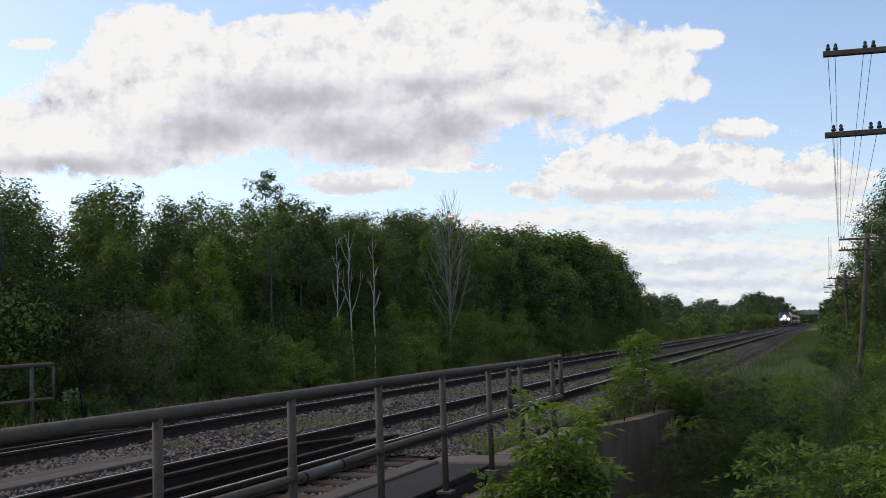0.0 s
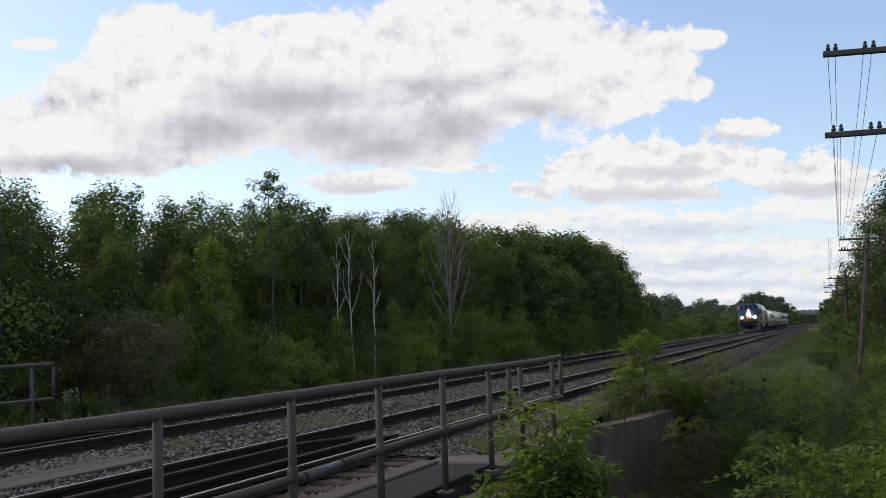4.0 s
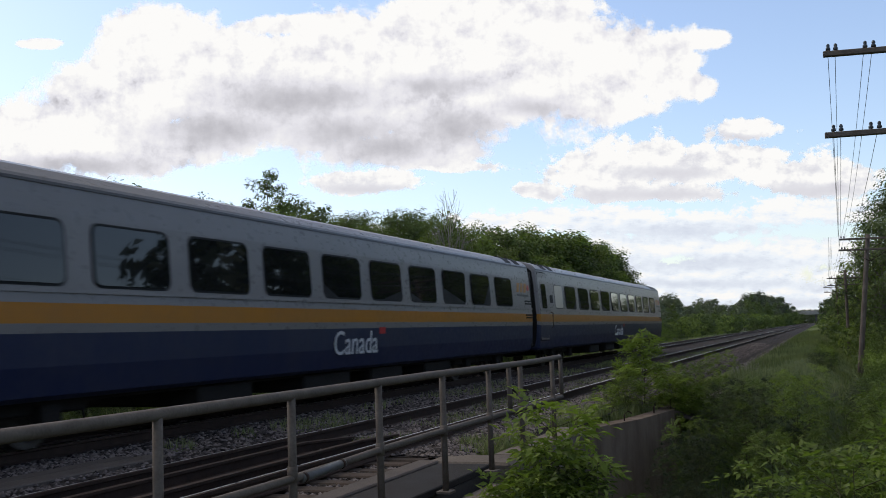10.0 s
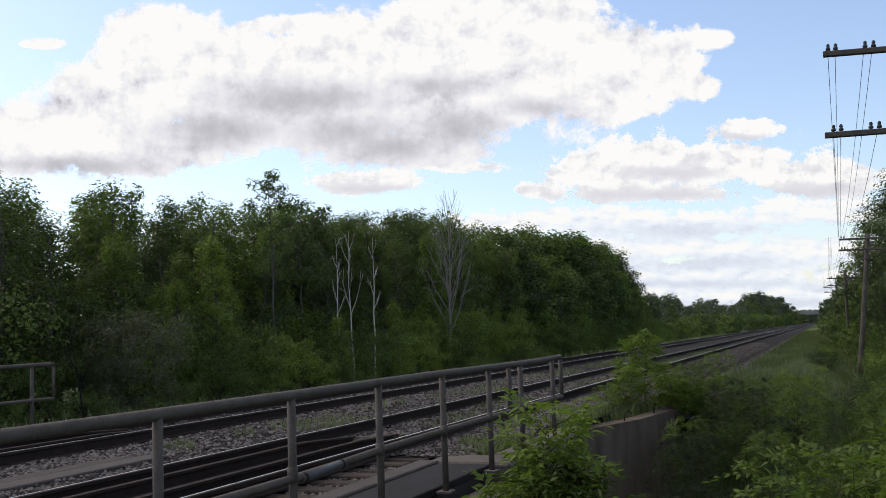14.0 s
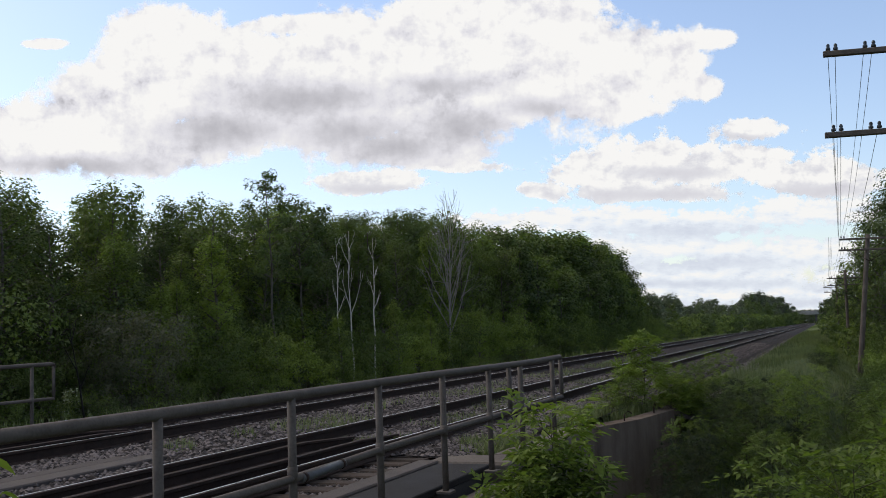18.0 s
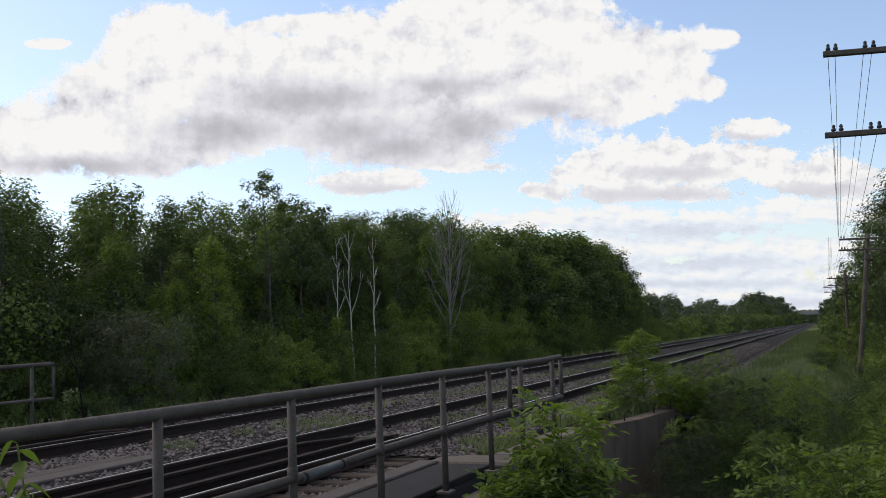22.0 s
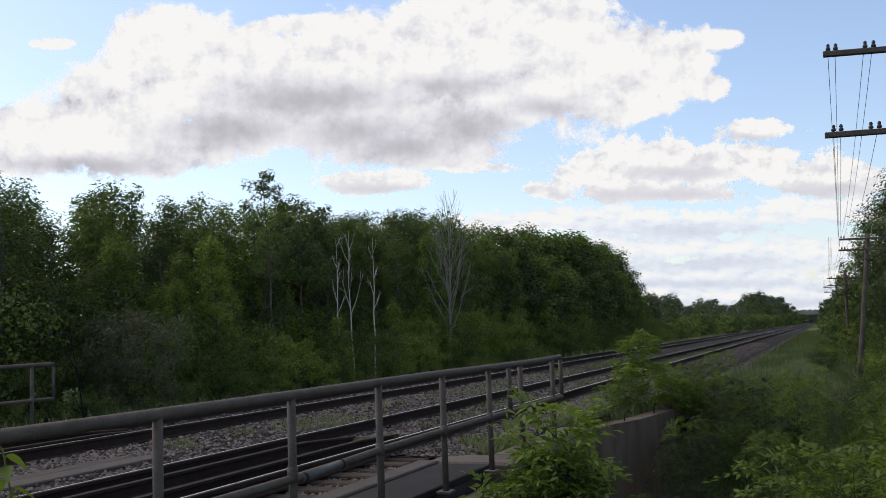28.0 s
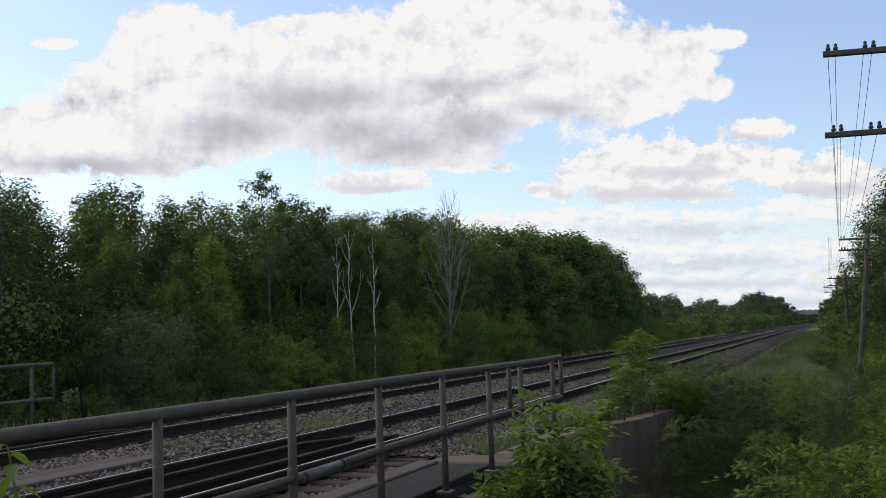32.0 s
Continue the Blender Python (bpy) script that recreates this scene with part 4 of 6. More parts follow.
    sks = Build().loft([[(w, y, 0.36), (w, y, 1.03), (w - 0.07, y, 1.03), (w - 0.07, y, 0.36)] for w, y in ((1.19, NOSE_Y + 0.05), (1.49, BEND), (1.49, BEND + 0.35))])
    part("side_skirt", mirror_x(sks), P_NAVY, lo)
    part("recess", Build().box(-1.05, 1.05, NOSE_Y + 0.3, BEND, 0.3, 1.0), DARK, lo)
    pl = Build()
    for s in (-1, 1):
        pl.loft([[(s * x, y, z), (s * x, y + 0.05, z)] for x, y, z in ((0.16, NOSE_Y - 0.42, 0.12), (1.18, NOSE_Y + 0.0, 0.16), (1.20, NOSE_Y + 0.08, 0.72), (0.75, NOSE_Y - 0.04, 0.80), (0.40, NOSE_Y - 0.2, 0.42), (0.16, NOSE_Y - 0.42, 0.12))], closed=False, caps=False)
        pl.add([(s * 0.16, NOSE_Y - 0.42, 0.12), (s * 1.18, NOSE_Y, 0.16), (s * 1.20, NOSE_Y + 0.08, 0.72), (s * 0.75, NOSE_Y - 0.04, 0.80), (s * 0.40, NOSE_Y - 0.2, 0.42)], [(0, 1, 2, 3, 4)])
        pl.add([(s * 0.0, NOSE_Y - 0.45, 0.12), (s * 0.16, NOSE_Y - 0.42, 0.12), (s * 0.40, NOSE_Y - 0.2, 0.42), (s * 0.0, NOSE_Y - 0.25, 0.35)], [(0, 1, 2, 3)])
        part("cut_lever", Build().tube([(s * 0.5, NOSE_Y - 0.05, 1.0), (s * 1.36, NOSE_Y - 0.02, 1.0)], 0.013, 6), P_WHITE, lo)
        part("air_hose", Build().tube([(s * 0.4, NOSE_Y - 0.03, 0.95), (s * 0.5, NOSE_Y - 0.2, 0.7), (s * 0.42, NOSE_Y - 0.3, 0.45)], 0.03, 6), RUBBER, lo, smooth=True)
    part("snow_plow", pl, PLOW, lo, "scuffed grey steel plow")
    part("coupler", Build().box(-0.13, 0.13, NOSE_Y - 0.45, NOSE_Y + 0.2, 0.72, 0.98, 0.03).box(-0.24, 0.24, NOSE_Y - 0.6, NOSE_Y - 0.38, 0.68, 1.02, 0.06), DARK, lo)
    # skirts along the side, cut away at the trucks
    sk = [(0.0, 1.48), (0.0, 1.13), (-1.0, 1.10), (-5.2, 1.10), (-6.0, 0.86), (-6.2, 0.60), (-13.6, 0.60), (-14.2, 0.82), (-14.8, 1.12), (-17.9, 1.12), (-17.9, 1.48)]
    part("skirt", mirror_x(Build().slab(sk, 0, 1.44, 1.502)), P_NAVY, lo)
    part("underframe", Build().box(-1.42, 1.42, -18.1, -0.1, 1.05, 1.46), DARK, lo)
    part("fuel_tank", Build().box(-1.36, 1.36, -12.9, -7.0, 0.42, 1.0, 0.1), DARK, lo)
    # livery: blue fore part, swept stripes, thin rear line
    c1 = [(1.69, -19.56), (2.03, -19.1), (2.42, -18.34), (2.8, -16.75), (3.0, -15.6), (3.1, -14.6), (3.2, -11.8)]
    c2 = [(1.72, -15.95), (1.8, -15.78), (2.22, -14.8), (2.63, -13.0), (2.85, -11.6), (3.04, -9.9), (3.2, -7.0)]

    def along(c, z):
        return float(np.interp(z, [q[0] for q in c], [q[1] for q in c]))
    blue = Build()
    zs2 = [1.74 + 1.46 * k / 14 for k in range(15)]
    up = [(along(c1, z), z) for z in zs2]
    side_panel(blue, [(-18.32, 3.2), (-18.32, 2.44)] + [q for q in up if q[1] > 2.45], 0.003, LOCO)
    under = side_panel(Build(), [(-18.3, 1.72), (-19.5, 1.72)] + [q for q in up if q[1] < 2.42] + [(-18.3, 2.44)], 0.003, LOCO)
    part("livery_panel", mirror_x(under), P_LGREY, lo, "grey painted panel")
    part("livery_panel", mirror_x(blue), P_LOCO, lo, "teal blue painted panel")
    for z0, z1 in ((1.73, 1.93), (2.0, 2.16), (2.22, 2.35), (2.40, 2.53), (2.60, 2.71), (2.77, 2.86), (2.90, 2.97), (3.02, 3.07)):
        st = Build()
        n = 5
        zz = [z0 + (z1 - z0) * k / n for k in range(n + 1)]
        left = [(max(along(c1, z) + 0.22 + 0.5 * (z - z0) / (z1 - z0) * max(0.0, z0 - 2.3), -19.5), z) for z in zz]
        rightside = [(along(c2, z) - 0.05 - max(0.0, z1 - z) * 2.0, z) for z in reversed(zz)]
        if min(q[0] for q in left) < BEND:
            nosepart = side_panel(Build(), left + [(BEND, z) for z in reversed(zz)], 0.006, LOCO)
            part("stripe", mirror_x(nosepart), P_BRIGHT, lo, "yellow painted stripe")
            left = [(BEND, z) for z in zz]
        side_panel(st, left + rightside, 0.006, LOCO)
        part("stripe", mirror_x(st), P_BRIGHT, lo, "yellow painted stripe")
    ln = Build()
    side_panel(ln, [(-10.5, 3.13), (-0.15, 3.13), (-0.15, 3.20), (-7.0, 3.20), (-10.5, 3.16)], 0.005, LOCO)
    part("stripe", mirror_x(ln), P_BRIGHT, lo, "thin yellow line")
    # windows and louvres in the sloping upper side

    def upper_panel(y0, y1, z0, z1, lean=0.0):
        b = Build()
        return side_panel(b, [(y0, z0), (y1, z0), (y1 + lean, z1), (y0 + lean, z1)], 0.008, LOCO)
    for y0, y1 in ((-15.32, -14.66), (-14.28, -13.72)):
        part("engine_window", mirror_x(upper_panel(y0 - 0.14, y1 + 0.14, 3.31, 3.84, 0.12)), P_WHITE, lo)
        part("engine_window", mirror_x(Build().add(*[(lambda q: (q.v, q.f))(side_panel(Build(), [(y0, 3.36), (y1, 3.36), (y1 + 0.11, 3.80), (y0 + 0.11, 3.80)], 0.014, LOCO))][0])), RUBBER, lo)
    for y0, y1 in ((-13.2, -11.95), (-11.76, -10.90), (-5.6, -4.68)):
        part("intake_grille", mirror_x(upper_panel(y0, y1, 3.33, 3.82, 0.12)), RUBBER, lo)
    # cab side window, door, ladder, grilles
    for s in (1, -1):
        def put(outline, proud):
            b = side_panel(Build(), outline, proud, LOCO)
            if s < 0:
                b.v = [(-x, y, z) for x, y, z in b.v]
            return b
        cw = part("cab_window", put(round_rect(-18.34, -17.12, 3.16, 3.78, 0.06), 0.010), RUBBER, lo)
        part("pane", put(round_rect(-18.28, -17.86, 3.20, 3.74, 0.05), 0.018), GLASS, cw)
        part("pane", put(round_rect(-17.80, -17.18, 3.20, 3.74, 0.05), 0.018), GLASS, cw)
        # flat black panel in place of the shade inside the door opening
        dr = part("cab_door", put(round_rect(-16.98, -16.5, 1.76, 2.14, 0.02), 0.012), RUBBER, lo, "flat black panel for the shaded opening of the cab door")
        part("notice", put(round_rect(-16.9, -16.62, 2.86, 3.08, 0.02), 0.010), P_RED, dr, "small red notice")
        part("placard", put([(-18.25, 1.2), (-17.75, 1.2), (-17.7, 1.44), (-18.2, 1.44)], 0.012), P_WHITE, lo, "small white placard")
        for y in (-17.16, -16.34):
            part("grab_rail", Build().tube([(s * 1.55, y, 1.55), (s * 1.57, y, 1.6), (s * 1.57, y, 3.2), (s * 1.53, y, 3.25)], 0.035, 6), RUBBER, lo, smooth=True)
        lad = Build()
        for z in (0.5, 0.78, 1.06, 1.34):
            lad.box(s * 1.50 - 0.06, s * 1.50 + 0.06, -17.05, -16.45, z - 0.02, z + 0.02)
        lad.box(s * 1.50 - 0.02, s * 1.50 + 0.02, -17.09, -17.03, 0.42, 1.48).box(s * 1.50 - 0.02, s * 1.50 + 0.02, -16.47, -16.41, 0.42, 1.48)
        part("ladder", lad, DARK, lo)
        part("grille", put(round_rect(-18.08, -17.4, 1.56, 2.12, 0.03), 0.014), RUBBER, lo)
        for y0, y1 in ((-4.45, -2.72), (-2.55, -0.98)):
            g = part("grille", put([(y0, 1.57), (y1, 1.57), (y1, 2.30), (y0, 2.30)], 0.010), RUBBER, lo)
            for q in range(7):
                part("slat", put([(y0 + 0.03, 1.63 + 0.09 * q), (y1 - 0.03, 1.63 + 0.09 * q), (y1 - 0.03, 1.66 + 0.09 * q), (y0 + 0.03, 1.66 + 0.09 * q)], 0.022), DARK, g)
        rd = part("rear_door", put(round_rect(-0.78, -0.3, 1.5, 3.02, 0.1), 0.010), P_LGREY, lo)
        part("pane", put(round_rect(-0.68, -0.4, 2.45, 2.95, 0.08), 0.016), GLASS, rd)
        for y in (-0.86, -0.16):
            part("grab_rail", Build().tube([(s * 1.54, y, 1.6), (s * 1.57, y, 1.7), (s * 1.57, y, 2.7), (s * 1.54, y, 2.8)], 0.016, 6), RUBBER, lo, smooth=True)
        part("fuel_gauge", put(round_rect(-9.62, -9.36, 1.46, 1.76, 0.03), 0.014), RUBBER, lo)
    letters("Canada", "lettering", 0.66, 0.004, P_WHITE, lo, Matrix.Translation((1.506, -11.0, 0.90)) @ Euler((radians(90), 0, radians(90))).to_matrix().to_4x4(), "white word on the skirt")
    letters("916", "numerals", 0.34, 0.004, P_WHITE, lo, Matrix.Translation((1.509, -18.25, 2.72)) @ Euler((radians(90), 0, radians(90))).to_matrix().to_4x4(), "white numerals")
    em = Build()
    for k in range(3):
        side_panel(em, [(-6.6 + 0.42 * k, 2.48), (-6.28 + 0.42 * k, 2.48), (-6.16 + 0.42 * k, 2.86), (-6.48 + 0.42 * k, 2.86)], 0.006, LOCO)
    part("emblem", em, P_BRIGHT, lo, "slanted yellow bars")
    part("emblem", side_panel(Build(), [(-5.05, 2.56), (-4.95, 2.56), (-4.95, 2.62), (-4.82, 2.66), (-4.86, 2.76), (-5.0, 2.86), (-5.14, 2.76), (-5.18, 2.66), (-5.05, 2.62)], 0.006, LOCO), P_RED, lo, "red blot")
    part("emblem", side_panel(Build(), [(-6.6, 2.36), (-4.85, 2.36), (-4.85, 2.43), (-6.6, 2.43)], 0.006, LOCO), P_DKGREY, lo, "small grey bar")
    # roof gear
    part("exhaust", Build().box(-0.5, 0.5, -9.2, -7.9, 4.1, 4.36, 0.04), DARK, lo)
    part("roof_fan", Build().tube([(0, -4.6, 4.1), (0, -4.6, 4.24)], 0.62, 16), DARK, lo)
    part("horn", mirror_x(Build().box(0.42, 0.72, -17.6, -17.2, 4.2, 4.28, 0.02).box(0.5, 0.54, -17.45, -17.4, 4.08, 4.22)), DARK, lo)
    for x, y in ((-0.3, -18.2), (0.15, -18.25), (0.35, -18.1)):
        part("antenna", Build().tube([(x, y, 4.14), (x, y, 4.24)], 0.03, 6), DARK, lo)
    for y in (-3.1, -16.9):
        bogie(lo, y, 0.51, 2.8)
    return lo


loco = locomotive()

# ---- pole line ----
def pole(x, y, top, ground, lean, arms, pins, label):
    po = thing("utility_pole", label, "utility pole", pose(x, y, 0), group="poles beside the line")
    h = top - ground
    part("shaft", Build().tube([(lean * (1 - k), 0, ground + h * k) for k in (0, 0.25, 0.5, 0.75, 1.0)], [0.118, 0.112, 0.105, 0.098, 0.088], 12), POLE_WOOD, po, smooth=True)
    for z, x0, x1, tilt in arms:
        a = part("crossarm", Build().box(x0, x1, -0.17, -0.07, -0.038, 0.038, 0.008), POLE_WOOD, po)
        a.matrix_basis = pose(0, 0, z, 0, tilt, 0)
        for px in pins:
            if x0 + 0.04 < px < x1:
                part("pin", Build().tube([(px, -0.12, 0.03), (px, -0.12, 0.11)], 0.011, 6), RAIL_SIDE, a)
                prof = [(0.020, 0.05), (0.034, 0.055), (0.032, 0.088), (0.019, 0.097), (0.026, 0.113), (0.023, 0.136), (0.009, 0.148)]
                b = Build().loft([[(px + r * math.cos(q * 0.6283), -0.12 + r * math.sin(q * 0.6283), dz) for q in range(10)] for r, dz in prof])
                part("insulator", b, INSULATOR, a, "dark glass insulator", smooth=True)
        for s in (-1, 1):
            part("brace", Build().tube([(s * 0.76, -0.1, z - 0.03 - s * 0.76 * math.tan(radians(tilt))), (0.0, -0.13, z - 0.50)], 0.014, 6), RAIL_SIDE, po)
    return po


PINS = [-1.53, -1.43, -1.04, -0.93, 0.95, 1.06, 1.38, 1.48]
POLES = [(1.85, 15.0, 5.35, -1.9, 0.0, [(4.945, -1.60, 1.60, 2.9), (3.80, -1.65, 1.62, 1.6)]),
         (1.98, 44.0, 4.70, -1.9, -0.78, [(4.53, -1.12, 1.3, 1.0), (4.08, -1.17, 1.3, 1.0)]),
         (1.72, 76.0, 4.79, -1.9, -0.1, [(4.21, -1.25, 1.25, 0.5), (3.72, -1.25, 1.25, -0.5)]),
         (1.55, 108.0, 5.1, -1.9, -0.1, [(4.6, -1.25, 1.25, 0.0), (4.1, -1.25, 1.25, 0.0)])]
for px, py, ptop, pg, plean, parms in POLES:
    pole(px, py, ptop, pg, plean, parms, PINS, "weathered wooden utility pole with crossarms and glass insulators")


def wire(a, b, sag):
    pts = []
    for k in range(13):
        t = k / 12
        q = Vector(a).lerp(Vector(b), t)
        pts.append((q.x, q.y, q.z - sag * 4 * t * (1 - t)))
    return thing("overhead_wire", "thin grey overhead line wire", "wire", group="wires on the pole line", built=Build().tube(pts, 0.0045, 5, caps=False), material=WIRE)


for (ax, ay, at_, ag, al, aarms), (bx, by, bt, bg, bl, barms) in zip(POLES, POLES[1:]):
    for (za, _, _, ta), (zb, _, _, tb), used in zip(aarms, barms, ((0, 1, 2, 3, 5, 7), (0, 1, 3, 6))):
        for k in used:
            kb = min(max(PINS[k], -1.15), 1.2)
            wire((ax + PINS[k], ay - 0.12, za + 0.12 - PINS[k] * math.tan(radians(ta))), (bx + kb, by - 0.12, zb + 0.12 - kb * math.tan(radians(tb))), 0.3 + 0.03 * k)

# ---- road bridge far down the line ----
PALE_CONCRETE = surface("pale_weathered_concrete", (0.30, 0.28, 0.26), (0.48, 0.46, 0.43), 1.0, 12, 0.9)
# piers and abutments are darker than the deck
DARK_PIER = surface("dark_pier_concrete", (0.05, 0.05, 0.05), (0.12, 0.115, 0.11), 0.6, 9, 0.9)
ov = thing("road_overpass", "pale concrete road bridge crossing the tracks far off", "bridge", pose(0, 640, 0))
part("deck", Build().box(-22, 45, -4, 4, 5.2, 6.6, 0.05), PALE_CONCRETE, ov)
part("parapet", Build().box(-22, 45, -4.3, -4.0, 6.0, 7.5, 0.05), PALE_CONCRETE, ov)
part("abutment", Build().box(-30, -17.2, -4, 4, -1.5, 5.3, 0.1), DARK_PIER, ov, "dark concrete abutment")
part("abutment", Build().box(-0.5, 45, -4, 4, -1.5, 5.3, 0.1), DARK_PIER, ov, "dark concrete abutment")
for x in (-14.6, -3.6):
    part("pier", Build().box(x - 0.6, x + 0.6, -3.5, 3.5, -1, 5.2, 0.05), DARK_PIER, ov)


# ---- plants ----
def leaf_mesh(name, centers, size, material, rng, kind="kite", outward=None, vary=0.4, loose=0.55):
    """Many small leaves at the given places, in one mesh; they face outward from their clump and up."""
    n = len(centers)
    s = size * (1 + vary * (rng.random(n) - 0.5) * 2)
    up = rng.normal(0, loose, (n, 3)) + np.array([0, 0, 0.55])
    if outward is not None:
        up = up + outward
    up /= np.linalg.norm(up, axis=-1, keepdims=True) + 1e-9
    d = rng.normal(0, 1, (n, 3)) + np.array([0, 0, -0.5])
    d -= (d * up).sum(-1, keepdims=True) * up
    d /= np.linalg.norm(d, axis=-1, keepdims=True) + 1e-9
    side = np.cross(up, d)
    c, s3 = centers, s[:, None]
    if kind == "spray":
        v = np.stack([c - d * s3 * 0.5, c + side * s3 * 0.42 + d * s3 * 0.2, c - side * s3 * 0.3 + d * s3 * 0.45], 1)
        f = np.array([[0, 1, 2]])
    elif kind == "kite":
        v = np.stack([c - d * s3 * 0.5, c + side * s3 * 0.32 + up * s3 * 0.06, c + d * s3 * 0.5, c - side * s3 * 0.32 + up * s3 * 0.06], 1)
        f = np.array([[0, 1, 2], [0, 2, 3]])
    else:
        v = np.stack([c, c + d * s3 * 0.35 + side * s3 * 0.19 + up * s3 * 0.05, c + d * s3 * 0.7 + side * s3 * 0.14 + up * s3 * 0.02, c + d * s3 - up * s3 * 0.08,
                      c + d * s3 * 0.7 - side * s3 * 0.14 + up * s3 * 0.02, c + d * s3 * 0.35 - side * s3 * 0.19 + up * s3 * 0.05, c + d * s3 * 0.5 - up * s3 * 0.02], 1)
        f = np.array([[0, 1, 6], [1, 2, 6], [2, 3, 6], [3, 4, 6], [4, 5, 6], [5, 0, 6]])
    k = v.shape[1]
    faces = (np.arange(n)[:, None, None] * k + f[None]).reshape(-1, 3)
    me = bpy.data.meshes.new(name)
    me.vertices.add(n * k)
    me.vertices.foreach_set("co", v.reshape(-1).astype(np.float32))
    me.loops.add(len(faces) * 3)
    me.loops.foreach_set("vertex_index", faces.reshape(-1).astype(np.int32))
    me.polygons.add(len(faces))
    me.polygons.foreach_set("loop_start", np.arange(len(faces), dtype=np.int32) * 3)
    me.materials.append(material)
    me.update(calc_edges=True)
    me.validate()
    return me


def grow(rng, height, spread, base, limbs, lean=0.0, form="round", stout=1.0):
    """Trunk and limbs of a tree, with the places where its leaf clumps sit. Height 1 means 1 m."""
    b = Build()
    bend = rng.normal(0, 0.02 * height, (6, 2)).cumsum(0) * 0.6
    trunk = [Vector((bend[k][0] + lean * k / 5, bend[k][1], height * 0.93 * k / 5)) for k in range(6)]
    r0 = (0.012 * height + 0.03) * stout
    b.tube(trunk, [r0 * (1 - 0.17 * k) for k in range(6)], 7)
    tips = []
    for i in range(limbs):
        t = base + (0.97 - base) * (i + rng.random()) / limbs
        k = min(int(t * 5), 4)
        p0 = trunk[k].lerp(trunk[k + 1], t * 5 - k)
        if form == "cone":
            reach = spread * (1.05 - (t - base) / (1 - base)) ** 0.8 + 0.2
        elif form == "vase":
            reach = spread * (0.45 + 0.55 * math.sin(math.pi * min(1, (t - base) / (1 - base) * 0.75 + 0.12)))
        else:
            reach = spread * math.sin(math.pi * (0.16 + 0.74 * (t - base) / (1 - base))) ** 0.7
        reach *= 0.72 + 0.5 * rng.random()
        az = i * 2.4 + rng.random() * 0.8
        rise = 0.25 + 0.75 * rng.random()
        d = Vector((math.cos(az), math.sin(az), rise)).normalized()
        p1 = p0 + d * reach * 0.55
        p2 = p0 + d * reach + Vector((0, 0, 0.12 * reach))
        r = r0 * (1 - t) * 0.55 + 0.012 * min(stout, 1.0)
        b.tube([p0, p1, p2], [r, r * 0.65, r * 0.25], 4, caps=False)
        tips += [(p2, 1.0), (p1.lerp(p2, 0.4), 0.8)]
        for q in range(2):
            e = Vector((math.cos(az + rng.normal(0, 0.9)), math.sin(az + rng.normal(0, 0.9)), rng.random() * 0.7)).normalized()
            p3 = p1 + e * reach * 0.45
            b.tube([p1, p3], [r * 0.5, r * 0.15], 3, caps=False)
            if q:
                tips.append((p3, 0.85))
    tips.append((trunk[-1], 0.9))
    return b, tips


def clump_points(rng, tips, n, radius, flat=0.8):
    """Places of leaves on rounded clumps at the ends of the limbs, and the way out of each clump."""
    w = np.array([t[1] for t in tips]) * (0.7 + 0.6 * rng.random(len(tips)))
    pick = rng.choice(len(tips), n, p=w ** 2 / (w ** 2).sum())
    c = np.array([tuple(t[0]) for t in tips])
    mid = c.mean(0)
    off = rng.normal(0, 1, (n, 3)) + np.array([0, 0, 0.25])
    off /= np.linalg.norm(off, axis=-1, keepdims=True)
    far = (0.35 + 0.65 * rng.random(n) ** 0.6)[:, None]
    big = c[pick] - mid
    big /= np.linalg.norm(big, axis=-1, keepdims=True) + 1e-6
    return c[pick] + off * far * radius * np.array([1, 1, flat]) * w[pick][:, None], off * 0.8 + big * 0.7


def make_tree(seed, height, spread, base, limbs, leaves, leaf, clump, material, label, form="round", bark=None, name="tree", group="woods beside the line", kind="spray", stout=1.0):
    rng = np.random.default_rng(seed)
    b, tips = grow(rng, height, spread, base, limbs, form=form, stout=stout if name == "tree" else 0.16)
    tr = thing(name, label, "tree" if name == "tree" else "shrub", group=group)
    at, out = clump_points(rng, tips, leaves, clump)
    k = height / float(np.percentile(at[:, 2], 99.7))
    at[:, 2] *= k
    b.v = [(x, y, z * k) for x, y, z in b.v]
    part("trunk", b, bark or (BARK if name == "tree" else STEM), tr, smooth=True)
    part("crown", leaf_mesh("crown", at, leaf, material, rng, kind, out, loose=0.40 if name == "tree" else 0.6), None, tr)
    return tr


